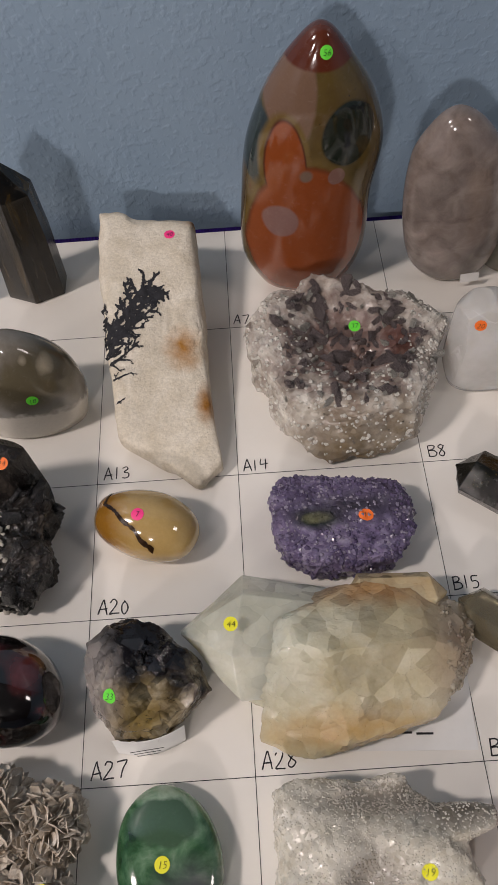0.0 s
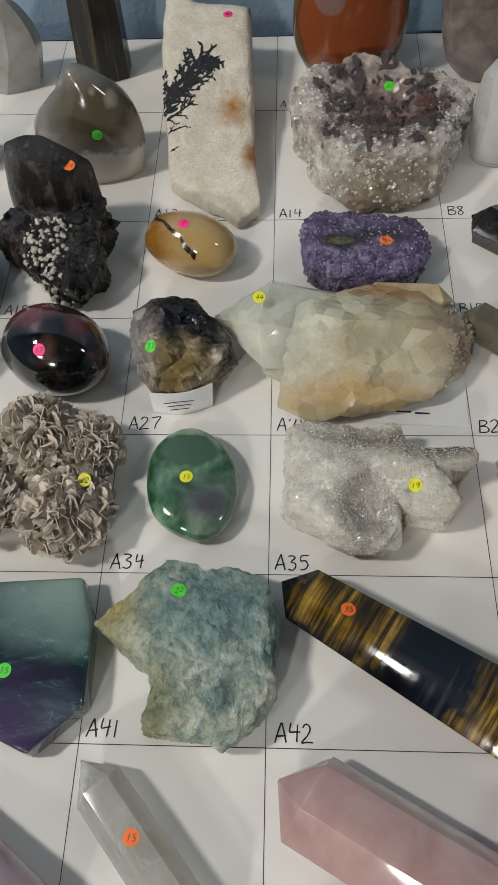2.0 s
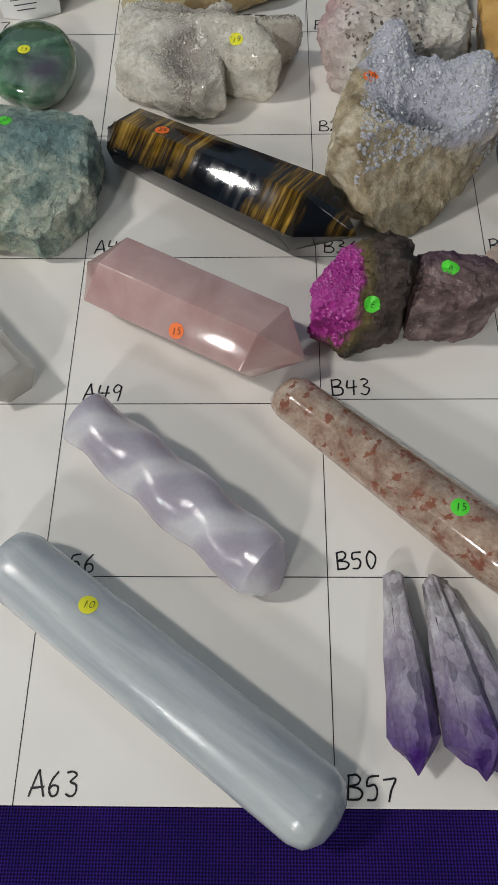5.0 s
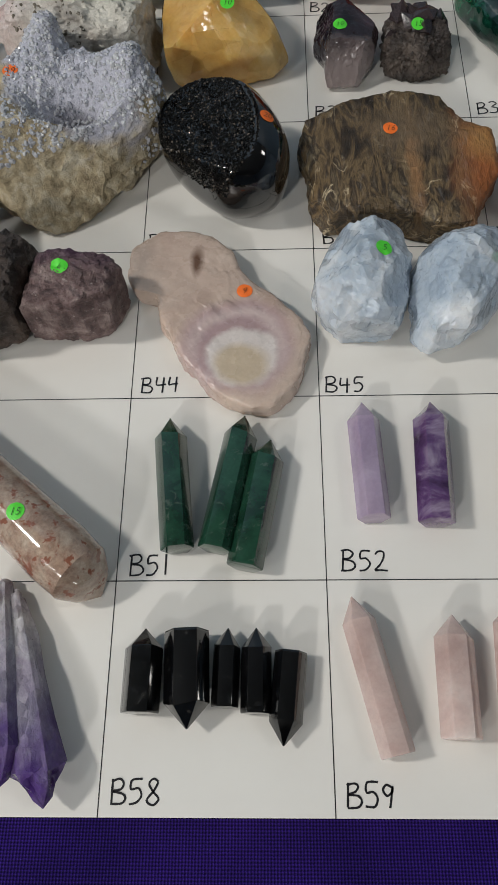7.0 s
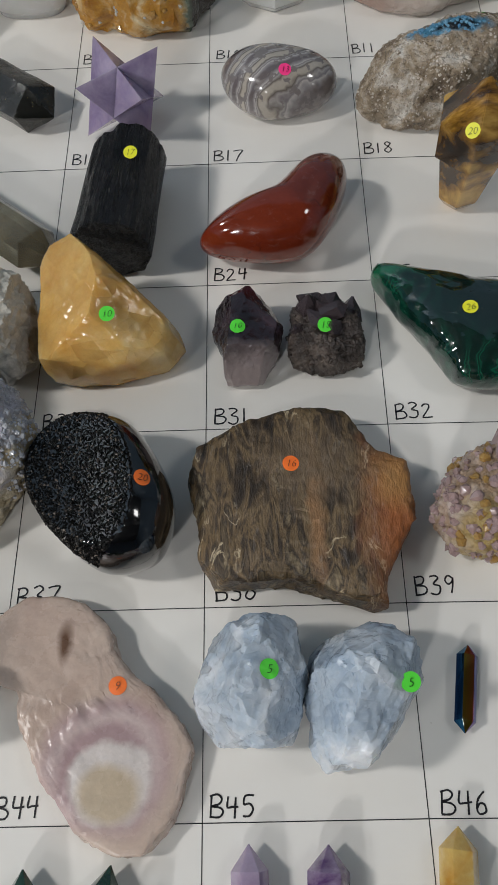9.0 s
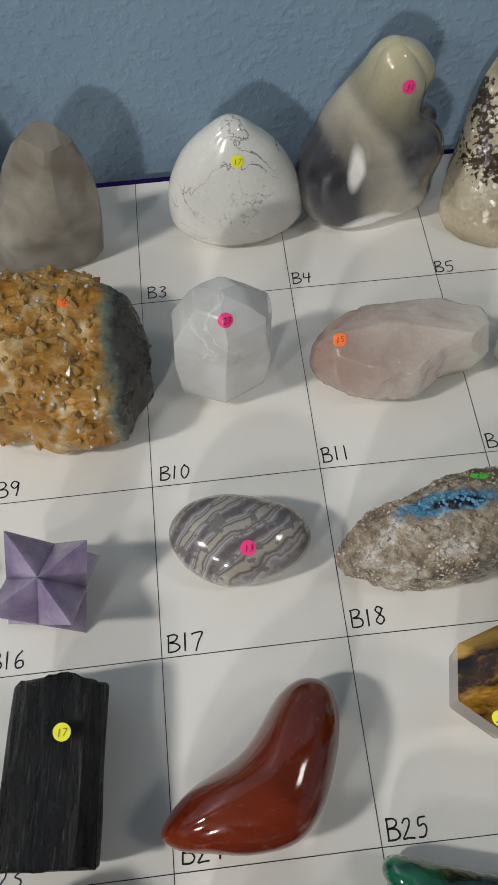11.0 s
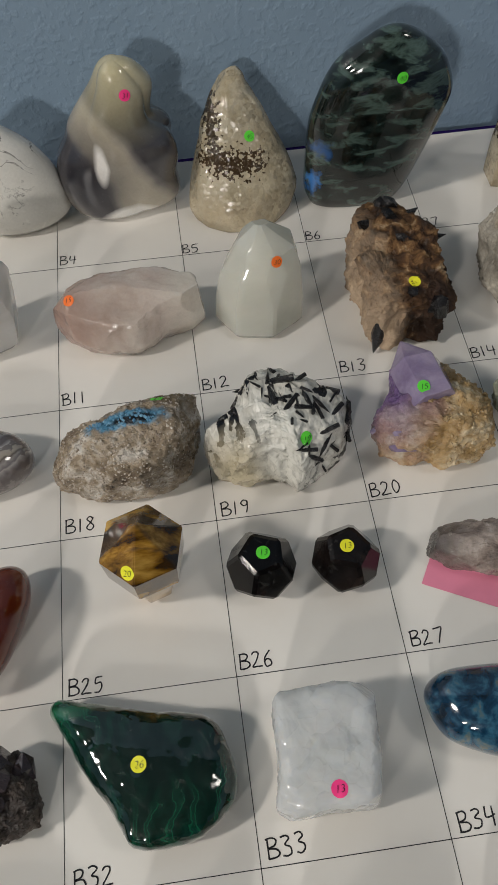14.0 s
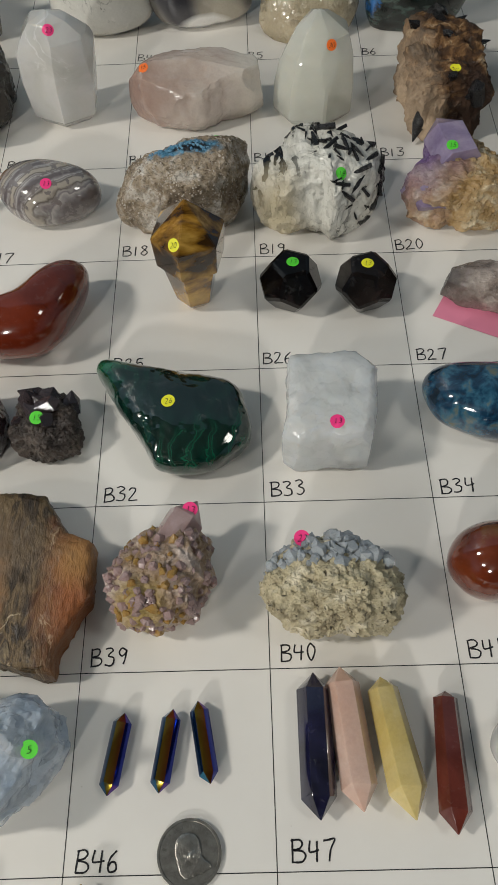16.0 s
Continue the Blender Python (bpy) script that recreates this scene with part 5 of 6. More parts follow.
def dodeca(x, y, r, mat, turn, lab):
    """A cut twelve-sided ball: a round body with flat pentagon faces."""
    g = (1 + 5 ** 0.5) / 2
    pts = [(i, j, k) for i in (-1, 1) for j in (-1, 1) for k in (-1, 1)]
    for i in (-1, 1):
        for j in (-1, 1):
            pts += [(0, i / g, j * g), (i / g, j * g, 0), (i * g, 0, j / g)]
    bm = bmesh.new()
    for p in pts:
        bm.verts.new(Vector(p).normalized() * r * MM)
    bmesh.ops.convex_hull(bm, input=bm.verts[:])
    bmesh.ops.dissolve_limit(bm, angle_limit=radians(3), verts=bm.verts[:], edges=bm.edges[:])
    tilt = math.atan(1 / g)
    bmesh.ops.transform(bm, matrix=Matrix.Rotation(radians(turn), 4, "Z") @ Matrix.Rotation(tilt + math.pi / 2, 4, "X"), verts=bm.verts[:])
    bmesh.ops.bevel(bm, geom=bm.edges[:], offset=0.0014, segments=1, affect="EDGES", clamp_overlap=True)
    low = min(v.co.z for v in bm.verts)
    ob = part("dodecahedron", bm, mat, sharp=18)
    ob.location = (x * MM, y * MM, -low + 0.0002)
    return tagged(ob, lab, "crystal", "cut dodecahedra")


moss = mineral("black_garnet_quartz", [(0.35, "060506"), (0.6, "0E0C0C"), (0.78, "2A2220")], scale=80, rough=0.06, bumpy=0.05, ior=1.32)
moss2 = mineral("dark_smoky_quartz", [(0.35, "0E0B0B"), (0.6, "1E1816"), (0.78, "40342E")], scale=70, rough=0.06, bumpy=0.05, ior=1.32)
B26a = dodeca(330, 429, 18, moss, 15, "black polished stone cut as a dodecahedron")
B26b = dodeca(370.5, 426.5, 17.5, moss2, -20, "smoky brown stone cut as a dodecahedron")
PINKP = plain("pink_paper", rgb("EA8CA8"), 0.6)
b27m = mineral("smoky_elestial", [(0.3, "6A5E58"), (0.43, "A8988E"), (0.6, "CEC0B6"), (0.78, "E6DCD2")], scale=60, rough=0.2, bumpy=0.6, bscale=240, trans=0.15, sss=0.2, jitter=False, zones=[((36, -6, 10), (24, 20, 30), "9A8870", 0.7, 0.7, 80), ((-32, 8, 12), (14, 14, 30), "2E2828", 0.8, 0.7, 80)])
slip("pink_paper_slip", "folded pink paper slip beneath a smoky crystal", [(416, 428), (450, 413), (440, 396), (407, 413)], PINKP)
B27 = stone("smoky_elestial_crystal", "smoky grey elestial crystal lying on pink paper", "crystal", 444, 421, [(-40, 14), (-20, 20), (1, 17), (22, 5), (46, -6), (38, -22), (10, -15), (-14, -8), (-33, 3)], 22, b27m, e=0.65, rough=3, freq=80, facets=14, depth=0.18, fine=0.4, seed=41, smooth=False, sharp=25)

# ---- fifth row ----
ROSE = two_tone("desert_rose", "CDBCA6", "F4EADC", scale=160, rough=0.85, bumpy=0.6, bscale=500, mottle=0.3)


def petal_mesh(seed):
    r = np.random.RandomState(seed)
    bm = bmesh.new()
    n = 10
    top = [bm.verts.new((math.cos(2 * math.pi * j / n) * (0.8 + 0.4 * r.rand()), math.sin(2 * math.pi * j / n) * 0.62 * (0.8 + 0.4 * r.rand()), 0.07 + 0.04 * r.rand())) for j in range(n)]
    bot = [bm.verts.new((v.co.x * 1.08, v.co.y * 1.08, -0.03 + 0.04 * r.rand())) for v in top]
    bm.faces.new(top)
    bm.faces.new(bot[::-1])
    for j in range(n):
        bm.faces.new((bot[j], bot[(j + 1) % n], top[(j + 1) % n], top[j]))
    me = bpy.data.meshes.new("petal")
    bm.to_mesh(me)
    bm.free()
    me.materials.append(ROSE)
    return me


A33 = tagged(new("desert_rose"), "beige desert rose cluster of thin gypsum blades", "mineral")
A33.location = (-0.222, 0.345, 0.0002)
rr = np.random.RandomState(4)
petals = [petal_mesh(k) for k in range(5)]
for cx, cy, rad, ht in ((15, -13, 27, 30), (-4, 26, 26, 36), (22, 22, 19, 28), (-28, -8, 24, 32)):
    core = stone("core", "", "", 0, 0, [(rad * 0.8 * math.cos(a), rad * 0.8 * math.sin(a)) for a in np.linspace(0, 6.28, 12, endpoint=False)], ht * 0.8, ROSE, e=0.9, rough=2, freq=90, n=48, rings=20, squash=1)
    core.parent = A33
    core.location = (cx * MM, cy * MM, 0)
    rest_v, rest_f = [], []
    for k in range(330):
        th, ph = rr.rand() * 6.283, math.acos(1 - rr.rand() * 1.15)
        d = Vector((math.sin(ph) * math.cos(th), math.sin(ph) * math.sin(th), max(math.cos(ph), -0.1)))
        pos = Vector((cx + d.x * rad * 0.82, cy + d.y * rad * 0.82, ht * 0.42 + d.z * ht * 0.48)) * MM
        t = d.cross(Vector(rr.normal(size=3))).normalized()
        b = d.cross(t)
        s = (2.3 + 2.7 * rr.rand()) * MM
        me = petals[rr.randint(5)]
        place = Matrix.Translation(pos) @ Matrix((d, t, b)).transposed().to_4x4() @ Matrix.Rotation(rr.normal() * 0.45, 4, "Y") @ Matrix.Diagonal((s * 0.9, s * 1.4, s * 0.75, 1))
        if k < 72:
            ob = new("petal", me)
            ob.parent = A33
            ob.matrix_local = place
        else:
            first = len(rest_v)
            rest_v += [place @ v.co for v in me.vertices]
            rest_f += [tuple(i + first for i in p.vertices) for p in me.polygons]
    rest = mesh_object("petal_rest", rest_v, rest_f, ROSE, A33)
    rest["kind"] = "stuff"

fluor = mineral("green_fluorite", [(0.32, "1C3E26"), (0.43, "43744E"), (0.53, "74A07A"), (0.66, "B4CAB2")], scale=55, dist=0.5, rough=0.06, bumpy=0.03, coat=0.6, trans=0.3, sss=0.15, jitter=False, zones=[((-2, 16, 14), (15, 10, 30), "4E6E54", 0.1, 0.5, 70), ((10, -14, 10), (13, 12, 30), "5A5560", 0.7, 0.6, 70)])
A34 = stone("fluorite_palm_stone", "polished oval green fluorite palm stone", "stone", -146.5, 350, [(-23, -1), (-21, 19), (-11, 31), (1, 33), (14, 24), (22, 8), (23, -10), (17, -27), (6, -33), (-7, -29), (-18, -19)], 16, fluor, e=0.75, rings=40)
# Grey zones put the dark of the hollows into the colour.
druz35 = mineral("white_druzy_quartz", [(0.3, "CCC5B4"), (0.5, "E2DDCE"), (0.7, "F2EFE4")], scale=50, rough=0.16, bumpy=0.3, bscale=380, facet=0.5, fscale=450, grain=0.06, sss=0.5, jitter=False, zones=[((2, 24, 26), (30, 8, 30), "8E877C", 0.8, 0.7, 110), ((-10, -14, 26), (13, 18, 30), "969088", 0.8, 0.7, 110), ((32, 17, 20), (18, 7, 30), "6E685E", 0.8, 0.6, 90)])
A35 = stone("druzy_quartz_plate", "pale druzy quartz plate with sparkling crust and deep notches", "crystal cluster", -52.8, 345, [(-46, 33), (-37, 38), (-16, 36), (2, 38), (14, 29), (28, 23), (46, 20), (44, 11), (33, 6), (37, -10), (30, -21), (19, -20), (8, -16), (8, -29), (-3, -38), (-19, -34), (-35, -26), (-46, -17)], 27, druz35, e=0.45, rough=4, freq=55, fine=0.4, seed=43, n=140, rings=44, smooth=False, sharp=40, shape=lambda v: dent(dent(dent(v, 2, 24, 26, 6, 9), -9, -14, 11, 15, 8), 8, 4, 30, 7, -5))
DRUZ = two_tone("druzy_grain", "DAD4C4", "F4F0E4", scale=50, rough=0.12, bumpy=0.0, trans=0.1, sss=0.0)
# Greyer copy of the crust grain, used only to darken the hollows.
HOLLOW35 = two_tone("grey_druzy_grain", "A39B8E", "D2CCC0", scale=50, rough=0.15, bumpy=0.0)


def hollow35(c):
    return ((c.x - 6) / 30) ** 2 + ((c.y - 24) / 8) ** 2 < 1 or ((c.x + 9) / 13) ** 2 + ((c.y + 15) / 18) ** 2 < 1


druse(A35, 2600, (0.7, 1.5), DRUZ, 3, where=lambda c: not hollow35(c))
druse(A35, 1300, (0.8, 1.9), HOLLOW35, 4, where=hollow35, name="grey_crust", label="sparkling crust coloured greyer to deepen the hollows")
b29m = mineral("mixed_calcite_rock", [(0.3, "B4A89C"), (0.5, "DAD3C9"), (0.7, "F2EEE7")], scale=60, rough=0.45, bumpy=0.6, bscale=330, jitter=False, zones=[((22, 4, 34), (18, 30, 40), "CFCBBE", 0.5, 0.5, 60), ((-30, 4, 20), (14, 22, 40), "B89A98", 0.6, 0.5, 70)])
B29 = stone("calcite_rock", "rough white and pinkish calcite rock with grey sugar crust", "rock", 38.8, 351, [(-38, -3), (-29, 17), (-12, 30), (15, 35), (34, 18), (38, -4), (35, -27), (22, -35), (-3, -34), (-19, -29), (-33, -17)], 44, b29m, e=0.6, rough=5, freq=55, facets=12, fine=1.4, seed=47, n=120, rings=44, smooth=False)
druse(B29, 260, (1.2, 2.6), GREYROCK, 5, where=lambda c: -26 < c.x < 10 and c.z > 15)
ocalc = mineral("orange_calcite", [(0.3, "D09A48"), (0.55, "E6BC70"), (0.75, "F4DCA6")], scale=34, rough=0.14, bumpy=0.25, bscale=120, trans=0.1, sss=0.6, radius=0.012, facet=0.35, fscale=120)
B30 = stone("orange_calcite", "chunky honey-orange calcite with waxy broken faces", "crystal", 114.7, 353, [(-29, -33), (-28, 18), (-18, 34), (-9, 33), (6, 19), (27, -4), (29, -13), (23, -26), (2, -33), (-19, -36)], 44, ocalc, e=0.4, rough=1.2, freq=45, facets=7, depth=0.1, fine=0.35, seed=52, sharp=18, smooth=False, tip=(-14, 4), slope=(-1.1, 0), shape=lambda v: cut(cut(cut(cut(v, (0.5, -0.35, 0.79), 31), (0.75, 0.35, 0.55), 26), (-0.45, -0.2, 0.87), 40), (0.1, -0.75, 0.65), 34))
darkam = mineral("dark_amethyst", [(0.3, "171216"), (0.5, "33272E"), (0.7, "5E4C54"), (0.85, "9A8C90")], scale=60, rough=0.12, bumpy=0.3, bscale=260, trans=0.2, jitter=False, coat=0.3, zones=[((0, -24, 10), (20, 10, 30), "8E8280", 0.5, 0.6, 90), ((0, 20, 22), (8, 6, 20), "5A3444", 0.8, 0.5, 80)])
B31a = stone("smoky_amethyst_crystal", "dark smoky amethyst crystal with a pale cloudy foot", "crystal", 170.8, 347, [(-16, 1), (-13, 15), (-1, 27), (11, 15), (16, 0), (13, -15), (7, -28), (-10, -27), (-11, -14)], 26, darkam, e=0.6, facets=16, depth=0.2, rough=1, freq=80, fine=0.4, seed=57, sharp=15, smooth=False, group="smoky amethyst crystals")
b31b = mineral("dark_crystal_matrix", [(0.3, "1E1A18"), (0.5, "463C36"), (0.7, "6E6258")], scale=90, rough=0.35, bumpy=0.9, bscale=380)
B31b = stone("smoky_amethyst_crystal", "small dark amethyst cluster on brown matrix", "crystal", 206.4, 346, [(-17, -1), (-14, 14), (-6, 18), (0, 13), (7, 19), (13, 10), (17, -6), (13, -17), (1, -21), (-16, -16)], 20, b31b, e=0.6, rough=3, freq=90, fine=1, seed=58, smooth=False, group="smoky amethyst crystals")
DARKC = two_tone("dark_smoky_crystal", "2A2428", "5C5052", scale=60, rough=0.1, bumpy=0.05, trans=0.2)
crystals(B31b, 12, (10, 18), DARKC, 2, where=lambda c: c.y > -4, stout=1.3, spread=0.6)
druse(B31b, 160, (1.5, 3), b31b, 3)
mala = mineral("malachite", [(0.1, "06241C"), (0.25, "0A3328"), (0.4, "071F1A"), (0.55, "0E3A2E"), (0.7, "0A2B22"), (0.85, "175640"), (0.95, "0C3A2C")], kind="wave", scale=34, wavedist=14, rough=0.06, bumpy=0.02, coat=0.9, mottle=0.35, jitter=False,
               zones=[((4, 2, 22), (24, 16, 30), "0B1F1C", 0.6, 0.8, 60), ((-34, 32, 14), (17, 9, 30), "1E7450", 0.5, 0.5, 60), ((-32, 31, 14), (12, 5.5, 30), "0E4432", 0.3, 0.5, 60), ((-35, 33, 14), (9, 3.5, 30), "3A9A72", 0.4, 0.5, 60)])
B32 = stone("malachite_freeform", "glossy dark green banded malachite freeform", "stone", 266.6, 349, [(-39, 30), (-34, 35), (-17, 30), (3, 23), (29, 16), (37, 2), (39, -15), (30, -28), (18, -35), (-4, -34), (-11, -25), (-23, 0), (-34, 19)], 24, mala, e=0.7, rings=44, rough=1.6, freq=40, seed=6)
clearblk = mineral("clear_ice_quartz", [(0.3, "DDE0DF"), (0.7, "EAECEB")], scale=60, rough=0.1, bumpy=0.2, bscale=140, trans=0.3, sss=0.65, radius=0.032, facet=0.25, fscale=160, mottle=0.05, grain=0.0)
B33 = stone("quartz_block", "frosty clear quartz block with rough broken sides", "crystal", 343.6, 343, [(-19, 28), (-8, 31), (16, 30), (24, 22), (22, 2), (17, -31), (0, -30), (-17, -31), (-24, -26), (-20, 0)], 36, clearblk, e=0.28, rough=1.6, freq=70, facets=10, depth=0.08, fine=0.25, seed=61, smooth=False, sharp=25, n=110)
apat = mineral("blue_apatite", [(0.32, "071A2A"), (0.46, "163A54"), (0.56, "32627A"), (0.68, "6C7060")], scale=120, dist=0.4, rough=0.08, bumpy=0.03, coat=0.7, veins=("081A2A", 50, 0.02))
B34 = stone("apatite_palm_stone", "polished teal-blue apatite palm stone", "stone", 421, 348, [(-30, 12), (-23, 21), (-9, 23), (14, 20), (32, 10), (33, -6), (22, -20), (4, -23), (-14, -16), (-26, -6)], 30, apat, e=0.95, rings=44)

# ---- sixth row ----
rainf = mineral("rainbow_fluorite", [(0.3, "0A2026"), (0.48, "16383E"), (0.6, "34605E"), (0.75, "7A9A92")], scale=26, dist=0.4, rough=0.06, bumpy=0.03, trans=0.3, sss=0.15, coat=0.6, turn=(0, 0, 45), stretch=(1, 2.2, 1), jitter=False, veins=("9FB8B2", 34, 0.012, 0.9), zones=[((0, -28, 8), (34, 18, 30), "563A6A", 0.9, 0.6, 50), ((26, 34, 8), (24, 20, 30), "9CB2A6", 0.9, 0.5, 50)])
A40 = stone("fluorite_slab", "polished teal and purple fluorite slab with straight edges", "stone", -226, 259, [(-62, 31), (-24, 36), (33, 40), (40, 16), (41, -19), (19, -40), (3, -33), (-16, -17), (-46, 4)], 15, rainf, e=0.22, smooth=False, sharp=25, squash=0.97, low=-30)
amaz = mineral("blue_green_aquamarine", [(0.3, "4C5F58"), (0.42, "84998F"), (0.54, "B4BEAA"), (0.68, "DEDFCC")], scale=95, rough=0.3, bumpy=0.7, bscale=330, facet=0.5, fscale=300, sss=0.1, turn=(0, 0, 20), stretch=(1.2, 0.9, 1), jitter=False, zones=[((-34, 22, 20), (14, 20, 40), "A89A66", 0.8, 0.7, 90), ((-12, -24, 14), (12, 18, 30), "8A8A62", 0.9, 0.7, 90), ((16, 20, 24), (24, 18, 30), "6E8A88", 0.9, 0.6, 80)], veins=("3E4E4A", 60, 0.02, 0.9))
A41 = stone("aquamarine_chunk", "rough blue-green aquamarine slab with jagged edges", "rock", -144.7, 262, [(-42, 16), (-25, 29), (-9, 46), (5, 45), (10, 41), (22, 45), (39, 34), (42, 17), (40, -16), (32, -34), (28, -46), (13, -40), (-16, -35), (-12, -25), (-12, -10), (-26, 2)], 25, amaz, e=0.35, rough=2.4, freq=60, facets=10, depth=0.16, fine=1.0, seed=67, smooth=False, n=130, rings=44, sharp=30)
# Last zone puts the dark of the lower faces into the colour.
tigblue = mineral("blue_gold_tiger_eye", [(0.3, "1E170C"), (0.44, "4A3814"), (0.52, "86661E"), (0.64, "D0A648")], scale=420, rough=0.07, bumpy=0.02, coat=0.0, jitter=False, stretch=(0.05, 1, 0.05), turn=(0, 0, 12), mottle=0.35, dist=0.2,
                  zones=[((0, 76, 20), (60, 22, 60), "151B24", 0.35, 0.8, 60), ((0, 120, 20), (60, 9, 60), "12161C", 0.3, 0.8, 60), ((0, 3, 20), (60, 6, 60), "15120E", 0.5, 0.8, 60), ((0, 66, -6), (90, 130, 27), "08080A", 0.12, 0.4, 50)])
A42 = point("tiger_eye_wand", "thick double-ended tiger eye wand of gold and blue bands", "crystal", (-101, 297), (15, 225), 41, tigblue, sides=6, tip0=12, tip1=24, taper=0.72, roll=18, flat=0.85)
# The near-black zone paints the shade inside the central hollow.
b36m = mineral("chalcedony_matrix", [(0.3, "86765A"), (0.48, "BCAC8C"), (0.7, "E4DAC2")], scale=120, rough=0.85, bumpy=0.9, bscale=420, jitter=False, zones=[((6, 14, 40), (32, 34, 60), "C2C2CE", 0.1, 0.4, 80), ((4, -6, 16), (10, 7, 16), "2A2830", 0.6, 0.7, 90)])
def geode_bowl(v):
    """A hollow in the middle with two horns of crystal behind it."""
    v = dent(v, 4, -6, 17, 12, 20)
    v = dent(v, -12, 36, 9, 14, -12)
    return cut(dent(v, 30, 22, 9, 12, -10), (0.35, -0.8, 0.5), 34)


B36 = stone("blue_chalcedony_geode", "pale blue sparkling chalcedony geode in tan rock", "geode", 44, 281, [(-41, -31), (-37, 13), (-29, 26), (-18, 50), (-8, 52), (-2, 34), (17, 28), (31, 36), (41, 10), (40, -1), (28, -16), (10, -38), (-2, -55), (-21, -51), (-34, -41)], 46, b36m, e=0.5, rough=4, freq=55, facets=8, fine=1.2, seed=71, smooth=False, n=130, rings=46, squash=0.88, shape=geode_bowl)
CHALC = two_tone("blue_lace_druzy", "D4D5E0", "FAFAFC", scale=60, rough=0.15, bumpy=0.1, trans=0.25, sss=0.4)
druse(B36, 2300, (1.2, 3.2), CHALC, 4, where=lambda c: c.x > -26 + 0.1 * c.y and c.y - 0.46 * c.x > -23 and c.z > 6, stout=1.2, name="blue_crust", label="pale lavender-blue crystal crust")
blackd = mineral("black_druzy_stone", [(0.4, "070708"), (0.7, "0F0E10")], scale=40, rough=0.07, bumpy=0.02, coat=0.8)
def druzy_dish(v):
    """The stone's upper side cut away to a shallow dish."""
    q = ((v[:, 0] + 8) / 23) ** 2 + ((v[:, 1] + 1 + 0.4 * v[:, 0]) / 34) ** 2
    w = v.copy()
    level = 32 + 0.16 * v[:, 0] + 2.5 * q
    w[:, 2] = np.where(q < 1.25, np.minimum(v[:, 2], level + np.maximum(q - 1, 0) * 30), v[:, 2])
    return w


B37 = stone("black_druzy_stone", "glossy black stone with a sparkling druzy face", "stone", 112.6, 269, [(-29, 5), (-27, 22), (-17, 34), (-3, 36), (12, 30), (24, 10), (29, -9), (25, -29), (15, -36), (2, -36), (-11, -26), (-22, -12)], 42, blackd, e=0.8, rings=48, shape=druzy_dish)
BLKD = two_tone("black_druse", "040404", "0C0B0A", scale=160, rough=0.3, bumpy=0, ior=1.22)
# Lighter colour stands in for the glints that the dull black grains lack.
SPARK = two_tone("painted_glint_grain", "4A423A", "8C8278", scale=160, rough=0.1, bumpy=0)
druse(B37, 9500, (0.8, 1.6), BLKD, 5, where=lambda c: ((c.x + 8) / 22) ** 2 + ((c.y + 1 + 0.4 * c.x) / 33) ** 2 < 1 and c.z > 8, up=0.05, stout=0.8, spread=1.0, name="druzy_face", label="sparkling dark druzy crystal face")
# Sparkles painted on as scattered paler grains of the same face.
druse(B37, 420, (1.0, 1.7), SPARK, 6, where=lambda c: ((c.x + 8) / 22) ** 2 + ((c.y + 1 + 0.4 * c.x) / 33) ** 2 < 1 and c.z > 8, up=0.05, stout=0.8, spread=1.0, name="bright_crust", label="scattered grains coloured lighter as painted sparkles")
petri = mineral("petrified_wood", [(0.3, "1A140E"), (0.42, "443524"), (0.5, "7E6848"), (0.58, "3A2D1F"), (0.7, "9E8A68")], scale=110, dist=0.9, rough=0.4, bumpy=0.7, bscale=300, jitter=False, stretch=(1.3, 0.4, 1), veins=("D0BE9C", 60, 0.016, 1.0),
                zones=[((36, -8, 14), (9, 34, 40), "9A5A2C", 0.8, 0.7, 80), ((38, 8, 14), (8, 10, 40), "B08048", 0.6, 0.6, 90), ((6, -4, 16), (3, 24, 30), "96704A", 0.5, 1.6, 130), ((6, 14, 16), (16, 12, 30), "6E5C46", 0.9, 1.6, 130)])
B38 = stone("petrified_wood_slab", "brown and grey petrified wood slab with rusty edge", "stone", 190, 264, [(-44, 11), (-41, 27), (-20, 38), (2, 44), (20, 43), (31, 24), (44, 17), (44, -9), (37, -21), (31, -31), (31, -44), (12, -38), (-4, -32), (-34, -33), (-39, -22), (-41, -1)], 18, petri, e=0.28, rough=1.4, freq=70, facets=6, depth=0.06, fine=0.8, seed=73, smooth=False, n=130, sharp=35, squash=0.96, low=-35)
b39m = mineral("spirit_quartz", [(0.3, "8E6E44"), (0.5, "B89E86"), (0.7, "D8C8C0")], scale=80, rough=0.3, bumpy=0.8, bscale=320, sss=0.2, jitter=False, zones=[((-6, -16, 20), (9, 8, 30), "B49C5C", 0.6, 0.5, 90)])
B39 = stone("spirit_quartz_specimen", "pale lilac and golden spirit quartz cluster", "crystal cluster", 264, 263, [(-23, -5), (-19, 7), (-6, 20), (3, 26), (15, 26), (22, 13), (23, 3), (18, -12), (14, -22), (0, -27), (-12, -25), (-20, -15)], 36, b39m, e=0.75, rough=3, freq=80, fine=1, seed=79, n=100, smooth=False)
SPIRIT = two_tone("lilac_quartz", "A98782", "D4BCBA", scale=70, rough=0.12, bumpy=0.05, trans=0.3, sss=0.3)
crystals(B39, 190, (3, 5.6), SPIRIT, 3, up=-0.2, stout=1.7, spread=0.25, where=lambda c: c.z > 3)
crystals(B39, 45, (3, 5.8), CITR, 9, up=-0.1, stout=1.5, spread=0.4, where=lambda c: abs(c.x + 2) < 14)
